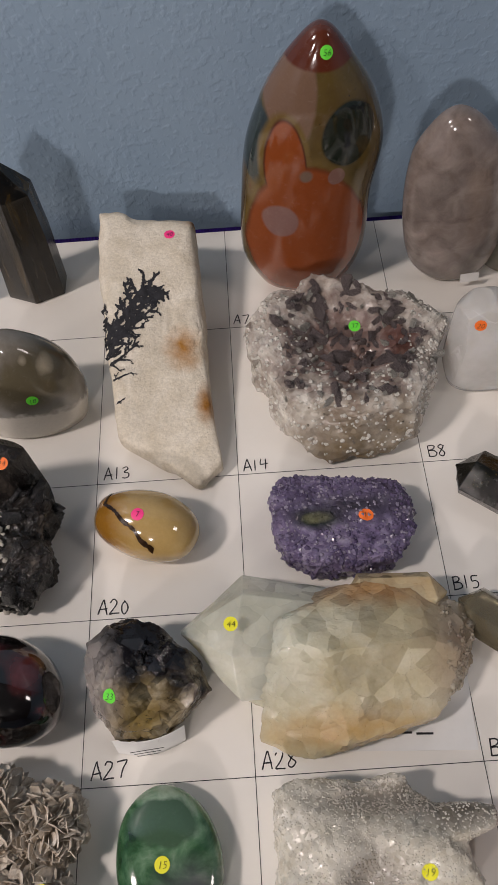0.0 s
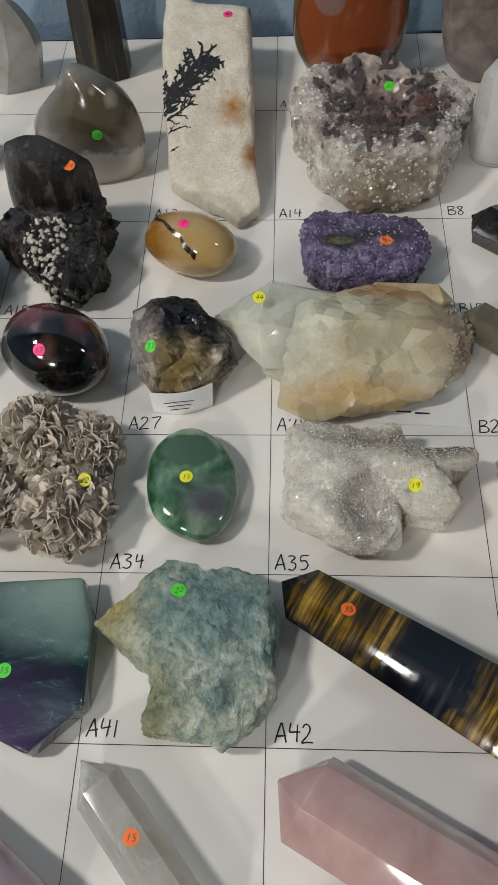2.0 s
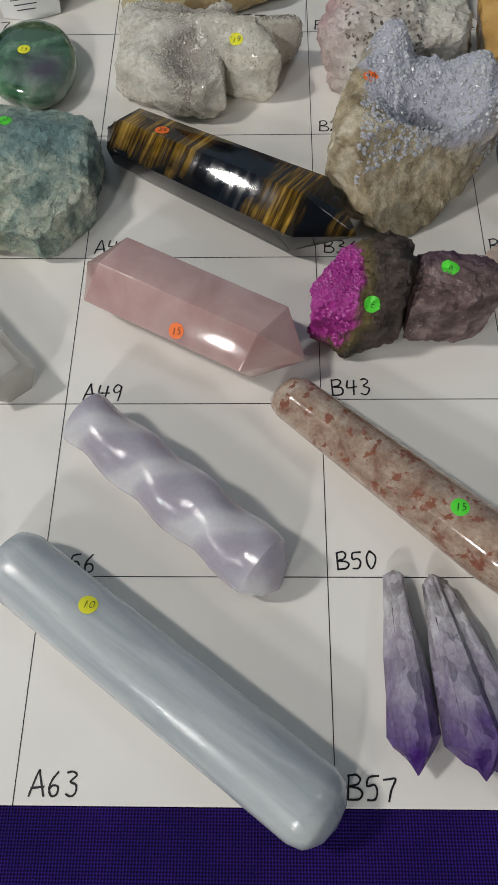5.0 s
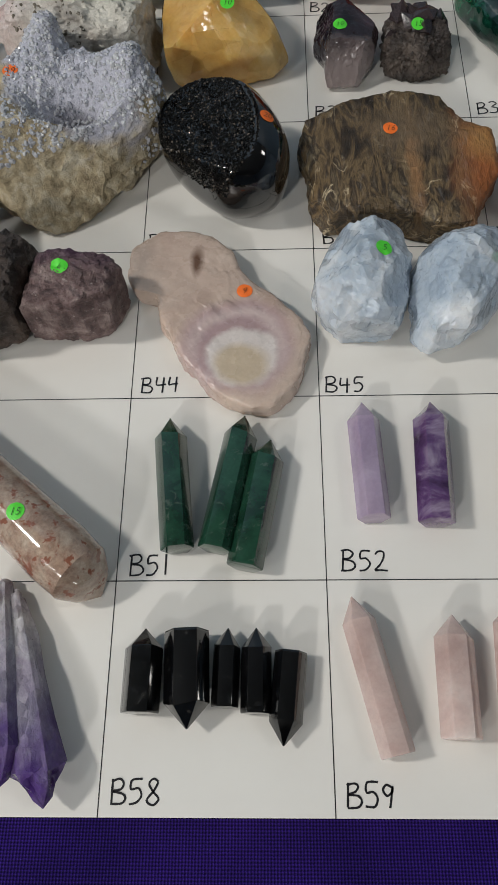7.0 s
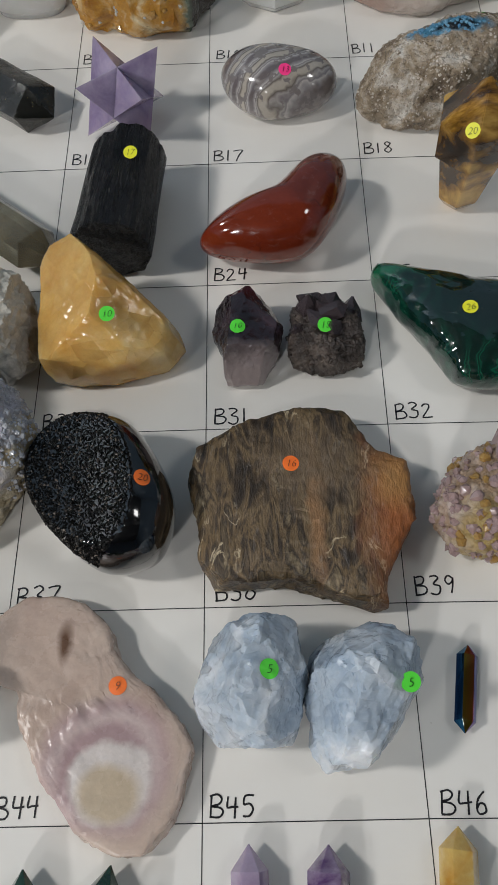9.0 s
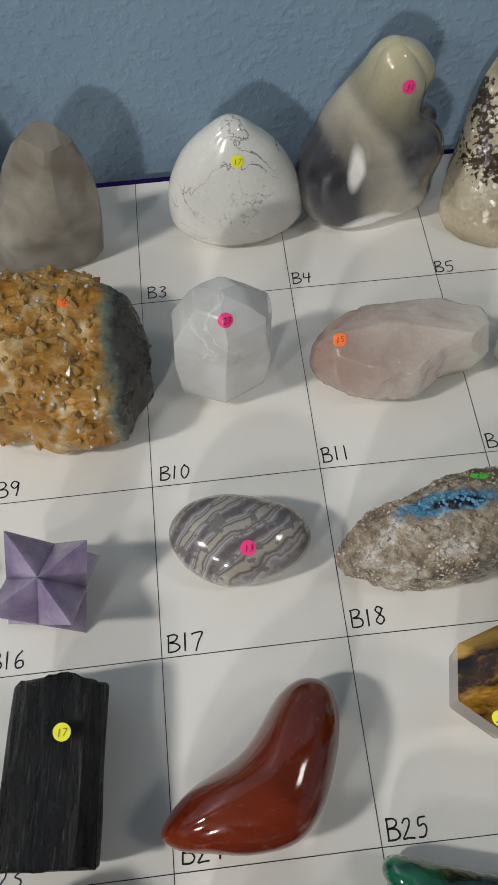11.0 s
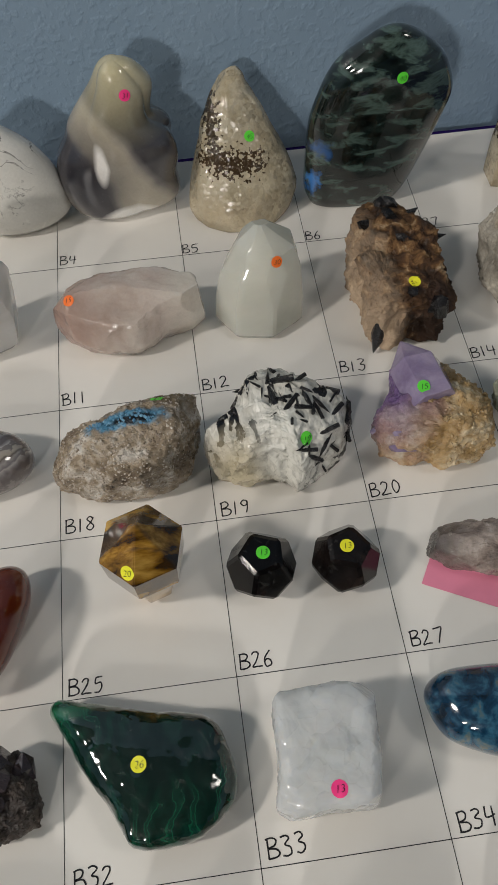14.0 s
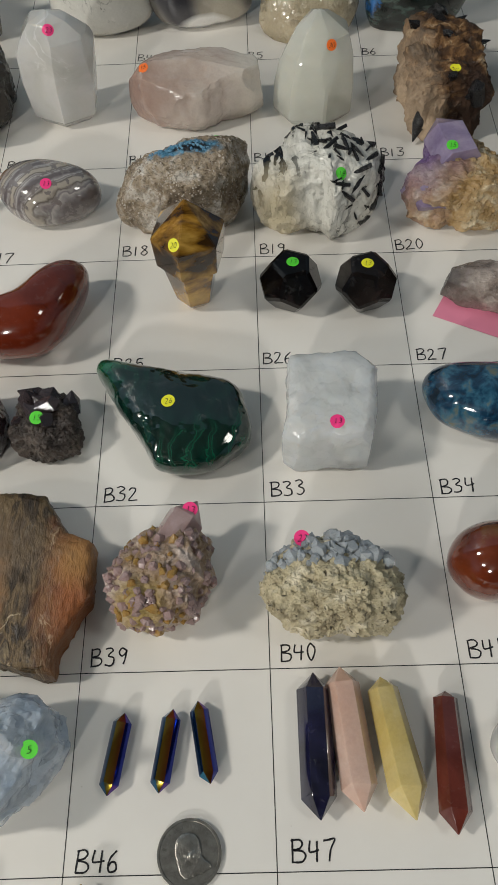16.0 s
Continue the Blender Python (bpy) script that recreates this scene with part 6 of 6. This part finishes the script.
big_point(B39, "crystal", (4, 8), (17, 30), 17, SPIRIT, 9, 18, 1.0, 4, 0.1)
b40m = mineral("cream_celestite_matrix", [(0.3, "B0A284"), (0.5, "D6CAA8"), (0.7, "EEE4CC")], scale=100, rough=0.85, bumpy=0.9, bscale=420, jitter=False, specks=("6E6654", 330, 0.62))
B40 = stone("celestite_specimen", "blue celestite crystals on rough cream matrix", "crystal cluster", 338, 257, [(-30, -1), (-26, 11), (-13, 22), (7, 22), (15, 13), (26, 5), (30, -10), (23, -22), (9, -26), (-10, -25), (-23, -20)], 36, b40m, e=0.7, rough=4, freq=75, fine=1.6, seed=83, n=120, rings=44, smooth=False)
CELEST = two_tone("blue_celestite", "B6C0C8", "E2E7EA", scale=60, rough=0.12, bumpy=0.05, trans=0.35, sss=0.25)
crystals(B40, 220, (3.5, 8), CELEST, 3, where=lambda c: c.y > 2, up=0.0, stout=1.4, spread=0.5)
druse(B40, 420, (1.4, 3.4), b40m, 5, where=lambda c: c.y < 8)
brownegg = mineral("brown_jasper", [(0.3, "4A1A0C"), (0.55, "6E2E14"), (0.75, "7A5A24")], scale=30, rough=0.06, bumpy=0.02, coat=0.9, sss=0.1)
B41 = stone("brown_jasper_egg", "glossy reddish-brown polished egg stone", "egg", 409, 265, [(-21, 0), (-15, 14), (-2, 20), (15, 17), (22, 0), (14, -15), (-3, -20), (-15, -14)], 34, brownegg, e=1.0, rings=44)

# ---- seventh row ----
roseq = two_tone("rose_quartz", "C49C98", "DCBEB8", scale=34, rough=0.1, bumpy=0.06, bscale=160, trans=0.2, sss=0.6, coat=0.4, radius=0.01, grain=0.03)
pinkwand = two_tone("pale_rose_quartz", "C6AAB2", "DCC8CE", scale=30, rough=0.08, bumpy=0.03, trans=0.2, sss=0.6, coat=0.5, radius=0.01)
A47 = wand("rose_quartz_wand", "pale pink polished rose quartz wand, thick at one end", "crystal", (-262, 216), (-187, 152), [(0, 0.5), (0.03, 5), (0.1, 8), (0.8, 15), (0.9, 15), (0.96, 11), (1, 0.5)], pinkwand)
A48 = point("clear_quartz_point", "clear quartz point with inner fractures lying flat", "crystal", (-184, 219), (-127, 154), 22, GLASSQ, sides=6, tip0=14, tip1=0, seed=5, bevel=1.2)
A49 = point("rose_quartz_point", "double-ended pink rose quartz point lying flat", "crystal", (-102, 213), (-9, 163), 38, roseq, sides=6, tip0=14, tip1=17, seed=7, roll=12, flat=0.75)
b43a = mineral("dark_cobalt_matrix", [(0.3, "231C1A"), (0.5, "4A3C34"), (0.7, "6A584C")], scale=90, rough=0.5, bumpy=0.9, bscale=380, facet=1.0, fscale=160, jitter=False, zones=[((-18, -2, 24), (23, 34, 26), "6E6038", 0.1, 0.4, 90), ((-20, 0, 24), (20, 30, 26), "B02C92", 0.08, 0.4, 90)])
B43a = stone("cobalto_calcite", "dark rock with one face of vivid magenta crystals", "mineral", 15, 194, [(-21, -17), (-20, 1), (-9, 19), (8, 26), (13, 29), (21, 19), (21, 1), (16, -19), (3, -25), (-8, -30), (-14, -22)], 34, b43a, e=0.5, rough=2.5, freq=70, facets=10, fine=1, seed=89, smooth=False, n=110, slope=(0.7, 0))
MAGENTA = two_tone("magenta_calcite", "A01E86", "D060B4", scale=120, rough=0.25, bumpy=0.4, sss=0.1)
druse(B43a, 700, (0.8, 1.8), MAGENTA, 3, where=lambda c: ((c.x + 20) / 19) ** 2 + (c.y / 29) ** 2 < 1 and c.z > 8, up=0.15, stout=1.7, name="magenta_crust", label="vivid magenta crystal crust")
lepid = mineral("purple_brown_lepidolite", [(0.3, "4A3836"), (0.5, "7C6462"), (0.7, "B09C96")], scale=140, rough=0.5, bumpy=0.9, bscale=420, specks=("A89A94", 500, 0.66), jitter=False, zones=[((0, 18, 32), (30, 12, 12), "4A2A44", 0.6, 0.6, 90)])
B43b = stone("lepidolite_rock", "rough purplish-brown sparkling rock block", "rock", 53, 193, [(-20, -18), (-16, 17), (-8, 20), (15, 14), (20, 6), (15, -13), (4, -20), (-10, -19)], 31, lepid, e=0.3, rough=1.0, freq=70, facets=4, depth=0.1, fine=0.9, seed=91, smooth=False)
# The last zone paints the dark of a small hole; none is modelled.
agslab = mineral("cream_agate", [(0.3, "BFA596"), (0.7, "D2BFB0")], scale=26, rough=0.25, bumpy=0.25, bscale=260, sss=0.25, jitter=False, mottle=0.12,
                zones=[((10, -16, 8), (24, 22, 40), "B49A98", 0.15, 0.22, 40), ((10, -17, 8), (20.5, 18.5, 40), "C6B2AE", 0.12, 0.22, 40), ((10, -19, 8), (18, 15.5, 40), "AE9494", 0.12, 0.25, 50), ((11, -21, 8), (15, 13, 40), "D6CCC6", 0.12, 0.4, 90), ((11, -25, 8), (11, 9, 40), "C6B49C", 0.2, 0.3, 60), ((-8, 26, 8), (2.2, 6, 40), "6A4E3C", 0.6, 0.8, 90)])
B44 = stone("agate_slab", "thin cream and pink banded agate slab", "stone", 109.5, 187, [(-38, 24), (-35, 37), (-21, 44), (-6, 43), (7, 32), (12, 20), (29, 4), (38, -7), (38, -19), (32, -34), (23, -44), (12, -43), (1, -38), (-13, -21), (-22, -3), (-25, 10), (-34, 13)], 10, agslab, e=0.22, rough=1.5, freq=110, fine=0.4, seed=93, n=130, sharp=35, squash=0.99, low=-35)
bcalc = mineral("blue_calcite", [(0.3, "AEBFD2"), (0.5, "CCD8E4"), (0.7, "F2F5F8")], scale=44, rough=0.14, bumpy=0.35, bscale=300, trans=0.15, sss=0.5, facet=0.6, fscale=130, mottle=0.2)
B45a = stone("blue_calcite", "rough pale blue calcite chunk with glassy facets", "crystal", 169, 195, [(-21, 4), (-10, 22), (4, 28), (18, 25), (21, 5), (17, -15), (11, -26), (-6, -29), (-15, -19), (-19, -6)], 38, bcalc, e=0.6, rough=3, freq=60, facets=20, depth=0.2, fine=0.6, seed=95, smooth=False, sharp=18, n=110, rings=44, group="blue calcite chunks")
B45b = stone("blue_calcite", "rough pale blue calcite chunk with glassy facets", "crystal", 209, 192, [(-17, 14), (-11, 25), (3, 29), (18, 20), (20, 5), (12, -17), (-2, -28), (-13, -30), (-19, -21), (-20, -4)], 40, bcalc, e=0.55, rough=3, freq=60, facets=20, depth=0.2, fine=0.6, seed=97, smooth=False, sharp=18, n=110, rings=44, group="blue calcite chunks")


def titanium():
    m, nt, b = nodes_of("rainbow_titanium_coat")
    vec = coords(nt, (1, 1, 1), (0, 0, 0))
    geo = nt.nodes.new("ShaderNodeNewGeometry")
    sep = nt.nodes.new("ShaderNodeSeparateXYZ")
    nt.links.new(geo.outputs["Normal"], sep.inputs[0])
    add = nt.nodes.new("ShaderNodeMath")
    add.operation = "MULTIPLY_ADD"
    add.inputs[1].default_value, add.inputs[2].default_value = 0.5, 0.5
    nt.links.new(sep.outputs["X"], add.inputs[0])
    col = ramp(nt, add.outputs[0], [(0.05, "0E2A5A"), (0.25, "2A6A8A"), (0.42, "7A6A1E"), (0.55, "8A4A2A"), (0.7, "6A2A8A"), (0.9, "1E2A7A")])
    nt.links.new(col, b.inputs["Base Color"])
    b.inputs["Metallic"].default_value, b.inputs["Roughness"].default_value = 0.9, 0.12
    return m


TITAN = titanium()
for a, b in (((250, 209.7), (244.6, 179.1)), ((269.7, 210.5), (264.6, 179.4)), ((279.7, 213.4), (284.8, 182.1))):
    point("rainbow_titanium_point", "small rainbow titanium-coated double point", "crystal", a, b, 7.8, TITAN, tip0=4, tip1=4, group="rainbow titanium points", bevel=0.25)
SILVER = plain("worn_nickel", rgb("A8A59E"), 0.32, 0.9, var=0.4, scale=300, bumpy=0.3, bscale=900)
coin = tagged(new("quarter_coin"), "worn silver quarter coin lying on the board", "coin")
coin.location, coin.rotation_euler = (0.2765, 0.1585, 0.0002), (0, 0, radians(20))
hb = bmesh.new()
prev = None
for z, r in ((0, 11.8), (0.25, 12.13), (1.5, 12.13), (1.75, 11.9), (1.75, 11.2), (1.45, 11.0), (1.45, 0.5)):
    ring = [hb.verts.new((math.cos(2 * math.pi * j / 96) * r * MM, math.sin(2 * math.pi * j / 96) * r * MM, z * MM)) for j in range(96)]
    if prev:
        for j in range(96):
            hb.faces.new((prev[j], prev[(j + 1) % 96], ring[(j + 1) % 96], ring[j]))
    else:
        hb.faces.new(ring)
    prev = ring
hb.faces.new(prev)
part("disc", hb, SILVER, coin, sharp=35)
rel = stone("relief", "", "", 0, 0, [(-4, -7), (-5, 0), (-3, 6), (2, 7), (5, 3), (4, -2), (6, -7)], 1.0, SILVER, e=0.6, rough=0.6, freq=300, n=48, rings=16, squash=1)
rel.parent = coin
rel.location = (0, 0, 0.0014)
for k in range(9):
    a = radians(30 + 15 * k)
    bar = part("rim_letter", box_bm(-0.0005, 0.0005, -0.0008, 0.0008, 0.0014, 0.00165), SILVER, coin)
    bar.location, bar.rotation_euler = (math.cos(a) * 0.0094, math.sin(a) * 0.0094, 0), (0, 0, a - math.pi / 2)
sodal = two_tone("navy_sodalite", "0E0E1E", "2A2A4A", scale=50, rough=0.06, bumpy=0.02, coat=0.8)
peach = two_tone("peach_rose_quartz", "CDA896", "DDBFB0", scale=40, rough=0.08, bumpy=0.02, sss=0.4, coat=0.5)
yellowc = two_tone("yellow_calcite", "CBB46A", "DECC92", scale=40, rough=0.08, bumpy=0.02, sss=0.4, coat=0.5)
redbrown = two_tone("mahogany_jasper", "54221A", "70342A", scale=60, rough=0.15, bumpy=0.03, coat=0.5)
point("sodalite_point", "navy blue sodalite double point", "crystal", (327.3, 222.4), (326.4, 167.9), 14, sodal, tip0=7, tip1=8, group="row of coloured points")
point("rose_quartz_point", "peach rose quartz double point leaning on others", "crystal", (338.4, 224.3), (342.9, 170.2), 14.5, peach, tip0=7, tip1=9, group="row of coloured points")
point("calcite_point", "pale yellow calcite double point", "crystal", (354.8, 219.8), (362, 166.7), 16.5, yellowc, tip0=5, tip1=11, taper=0.75, group="row of coloured points")
point("jasper_point", "mahogany brown tapered jasper point", "crystal", (380.6, 213.6), (377, 161.5), 13.6, redbrown, tip0=3, tip1=8, taper=0.72, group="row of coloured points")
standing_clear = stone("clear_tumbled_stone", "clear pale tumbled quartz stone", "stone", 408, 190, [(-14, 0), (-9, 12), (4, 14), (13, 3), (9, -12), (-6, -13)], 22, CLEAR, e=0.95)

# ---- eighth row ----
purpb = two_tone("dusky_purple_stone", "6A5A78", "8A7C96", scale=40, rough=0.2, sss=0.2)
stone("purple_stone_block", "dusky purple polished stone block", "stone", -228, 106, [(-18, 24), (9, 22), (12, -22), (-14, -24)], 22, purpb, e=0.3, smooth=False, squash=1)
blackw = mineral("black_flecked_stone", [(0.4, "0A0B0B"), (0.7, "161A18")], scale=90, rough=0.12, bumpy=0.05, coat=0.6, specks=("4A4E48", 420, 0.68))
A55 = point("black_wand", "black flecked polished wand, six-sided and tapered", "crystal", (-177, 131), (-136, 76.5), 17.5, blackw, tip0=3, tip1=7, taper=0.66)
selen = mineral("lilac_selenite", [(0.2, "CCC6D2"), (0.6, "DAD5E0"), (0.9, "F6F4F8")], kind="wave", axis="Y", wavedist=3, scale=13, rough=0.12, bumpy=0.3, bscale=240, trans=0.3, sss=0.6, turn=(0, 0, 40), jitter=False, radius=0.02)
A56 = wand("spiral_selenite_wand", "pale lilac spiral-carved selenite wand", "crystal", (-100, 141), (-20, 72), [(0, 1), (0.015, 7), (0.05, 11), (0.5, 12.3), (0.93, 12.3), (0.98, 8), (1, 1)], selen, ridges=2, twist=3.6)
sunst = mineral("speckled_sunstone", [(0.3, "94705E"), (0.5, "B49A86"), (0.7, "CCBAA6")], scale=130, rough=0.1, bumpy=0.02, coat=0.7, specks=("8E5A46", 200, 0.57), mottle=0.3, grain=0.3)
B50 = wand("sunstone_wand", "speckled beige and rust sunstone massage wand", "crystal", (-21, 154), (70.5, 71.5), [(0, 0.5), (0.012, 4.5), (0.04, 8), (0.08, 9.6), (0.85, 12.6), (0.94, 11.8), (0.98, 7.8), (1, 0.5)], sunst)
aven = two_tone("green_aventurine", "0F2C20", "2A5440", scale=70, rough=0.1, bumpy=0.04, coat=0.6, grain=0.25)
for a, b, w in (((92.7, 139.9), (98, 87), 12.6), ((121.9, 140.6), (111.2, 86.8), 13), ((131.9, 130.2), (122.2, 80.1), 13)):
    point("aventurine_point", "dark green aventurine point lying flat", "crystal", a, b, w, aven, tip0=8, group="green aventurine points", seed=int(a[0]))
amp1 = two_tone("light_amethyst_point", "B4A0BC", "D2C0D6", scale=50, rough=0.1, bumpy=0.03, trans=0.2, sss=0.4, coat=0.4)
amp2 = mineral("banded_amethyst_point", [(0.36, "42264E"), (0.5, "6A4A7C"), (0.66, "B4A2BC")], scale=50, rough=0.1, bumpy=0.03, trans=0.2, sss=0.25, coat=0.5, stretch=(1, 1.6, 1))
point("amethyst_point", "light lavender amethyst point lying flat", "crystal", (167.6, 146), (169.6, 98.1), 12.6, amp1, tip0=8, group="two amethyst points")
point("amethyst_point", "deep purple banded amethyst point lying flat", "crystal", (194.1, 145.4), (192.1, 96.2), 14, amp2, tip0=8, group="two amethyst points")
ocp = mineral("orange_calcite_point", [(0.3, "C48A2C"), (0.55, "D6B468"), (0.75, "E2D4AE")], scale=60, rough=0.12, bumpy=0.05, sss=0.4, coat=0.4)
B53 = point("calcite_point", "golden calcite double point", "crystal", (237.5, 150), (231.6, 89.9), 13, ocp, tip0=7, tip1=8)

# ---- front row ----
glassy = two_tone("rutile_clear_quartz", "8E908E", "C8CAC8", scale=50, rough=0.08, bumpy=0.1, trans=0.6)
stone("clear_quartz_stone", "small clear quartz stone with dark threads", "stone", -178, 58, [(-12, 6), (-6, 12), (4, 9), (12, -4), (6, -14), (-8, -10)], 16, glassy, e=0.9, squash=1)
satin = mineral("satin_selenite", [(0.35, "BEC6CA"), (0.65, "DDE2E3")], scale=26, rough=0.16, bumpy=0.12, bscale=400, trans=0.2, sss=0.5, stretch=(6, 0.6, 6), coat=0.2, radius=0.012, mottle=0.1, jitter=False)
A63 = wand("selenite_wand", "long pale satin selenite wand, its end past the board", "crystal", (-124, 85), (-2, -5.5), [(0, 1), (0.012, 6), (0.04, 11.5), (0.08, 13.3), (0.93, 13.6), (0.965, 12), (0.99, 7), (1, 1)], satin, flat=0.85)
amroot = mineral("amethyst_root", [(0.3, "A296A8"), (0.5, "D2CBD0"), (0.7, "F4F1F2")], scale=90, rough=0.12, bumpy=0.6, bscale=260, sss=0.25, trans=0.15, facet=0.8, fscale=240, jitter=False, stretch=(1.4, 0.8, 1.4), zones=[((0, 64, 8), (30, 26, 30), "4E2480", 0.9, 0.5, 80)])
for a, b, w, tp, sd in (((21.6, 78.5), (24.0, 9.5), 20, 0.34, 3), ((34.5, 77), (45.5, 8.0), 23, 0.3, 5), ((40, 73), (60, 2.6), 21, 0.26, 7)):
    point("amethyst_spear", "rough amethyst spear, white at root and purple at tip", "crystal", a, b, w, amroot, tip0=3, tip1=11, taper=tp, seed=sd, rough=1.5, group="three amethyst spears", flat=0.85)
obs = mineral("black_obsidian", [(0.4, "060607"), (0.7, "101012")], scale=60, rough=0.07, bumpy=0.04, coat=0.6)
for a, b, w, t0, t1 in (((88.2, 58.6), (87.8, 31), 12.8, 7, 0), ((102.7, 57.5), (103.7, 26), 15.5, 0, 8), ((116.6, 59), (115.8, 33), 9.2, 6, 0), ((126.3, 59), (126, 31), 10.2, 7, 0), ((138.1, 50.9), (135.1, 21), 11, 0, 8)):
    point("black_tourmaline_point", "short glossy black polished point", "crystal", a, b, w, obs, tip0=t0, tip1=t1, group="black points side by side", seed=int(w * 3))
pinkop = mineral("pink_opal", [(0.3, "CCAEA6"), (0.55, "DEC6BE"), (0.75, "ECDCD4")], scale=50, rough=0.15, bumpy=0.06, sss=0.35, coat=0.3, specks=("7A6A5C", 120, 0.7))
for a, b, w in (((159.5, 69.5), (171.8, 18.2), 12), ((193.4, 63), (192.3, 23.1), 13.2), ((214.2, 67), (211.1, 19), 13.6)):
    point("pink_opal_point", "pale pink opal point lying flat", "crystal", a, b, w, pinkop, tip0=8, group="three pink points", seed=int(a[0]))

# ---- price stickers ----
sticker(A7, (-48.3, 687.4, 160.3), "green", "56")
sticker(A6, (-140.3, 691.0, 46.8), "pink", "40")
sticker(A12, (-217.8, 577.2, 39.1), "green", "18")
sticker(A14, (-36.4, 605.5, 49.0), "green", "37")
sticker(A20, (-159.2, 506.0, 32.9), "pink", "7")
sticker(A21, (-41.9, 501.9, 22.2), "orange", "15")
sticker(A27, (-169.8, 415.7, 34.8), "green", "33")
sticker(A28, (-113.9, 443.0, 40.5), "yellow", "44")
sticker(A34, (-148.6, 349.3, 16.2), "yellow", "15")
sticker(A35, (-38.9, 340.2, 26.3), "yellow", "19")
sticker(A41, (-146.6, 288.0, 24.9), "green", "22")
sticker(A42, (-72.3, 280.4, 24.9), "orange", "35")
sticker(A5, (-237.6, 690.3, 88.4), "yellow", "35")
sticker(A19, (-223.4, 527.2, 56.9), "orange", "24")
sticker(A26, (-226.8, 411.1, 37.7), "pink", "17")
sticker(A33, (-196.1, 342.0, 25.7), "yellow", "12")
sticker(B8, (30.8, 594.6, 55.6), "orange", "20")
sticker(B22, (23.3, 440.3, 18.9), "green", "15")
sticker(A40, (-221.9, 254.0, 15.2), "green", "15")
sticker(A47, (-208.5, 170.9, 28.4), "yellow", "20")
sticker(A48, (-158.5, 190.9, 19.4), "orange", "15")
sticker(A49, (-61, 173, 20), "orange", "15", snap=True)
sticker(A55, (-147.3, 92.5, 13.6), "pink", "10")
sticker(A63, (-84.5, 60.9, 22.4), "yellow", "10")
sticker(B36, (21.5, 288.7, 46.0), "orange", "19")
sticker(B43a, (16.8, 178.2, 30.2), "green", "6")
sticker(B43b, (49.4, 195.2, 30.9), "green", "6")
sticker(B50, (43.4, 95.4, 24.3), "green", "15")
sticker(B44, (121.7, 197.1, 10.1), "orange", "9")
sticker(B45a, (176.4, 197.3, 36.6), "green", "5")
sticker(B45b, (221.8, 192.3, 35.2), "green", "5")
sticker(B37, (131.8, 266.0, 38.4), "orange", "20")
sticker(B38, (187.1, 279.2, 18.3), "orange", "16")
sticker(B31a, (167.0, 341.4, 24.6), "green", "10")
sticker(B31b, (204.4, 341.5, 23.1), "green", "15")
sticker(B53, (237.4, 121.8, 11.3), "green", "12")
sticker(B30, (113.8, 340.6, 37.3), "green", "10")
sticker(B23, (118.5, 433.4, 36.3), "yellow", "17")
sticker(B17, (193.3, 497.7, 28.3), "pink", "13")
sticker(B25h, (271.2, 417.9, 55.3), "yellow", "20")
sticker(B32, (266.7, 347.5, 24.4), "yellow", "26")
sticker(B18, (290.1, 511.7, 44.5), "green", "21")
sticker(B19, (359.5, 478.3, 43.6), "green", "19")
sticker(B4, (292, 690, 92), "pink", "31", snap=True)
sticker(B5, (364, 692, 58), "green", "45", snap=True)
sticker(B11, (246.5, 590.3, 36.6), "orange", "15")
sticker(B12, (364, 590, 50), "orange", "30", snap=True)
sticker(B26a, (330.7, 429.3, 28.8), "green", "13")
sticker(B26b, (369.9, 427.1, 28.0), "yellow", "13")
sticker(B10, (194.6, 592, 56), "pink", "23", snap=True)
sticker(B3, (209.6, 686, 60), "yellow", "17", snap=True)
sticker(B9, (120.7, 623.4, 43.4), "orange", "18")
sticker(B6, (449.0, 675.2, 92.7), "green", "40")
sticker(B13, (437.1, 568.8, 41.5), "yellow", "20")
sticker(B20, (423.9, 500.9, 40.5), "green", "15")
sticker(B33, (344.4, 325.5, 35.9), "pink", "13")
sticker(B39, (278.4, 286.4, 31.9), "pink", "13")
sticker(B40, (324.9, 270.8, 33.4), "pink", "22")
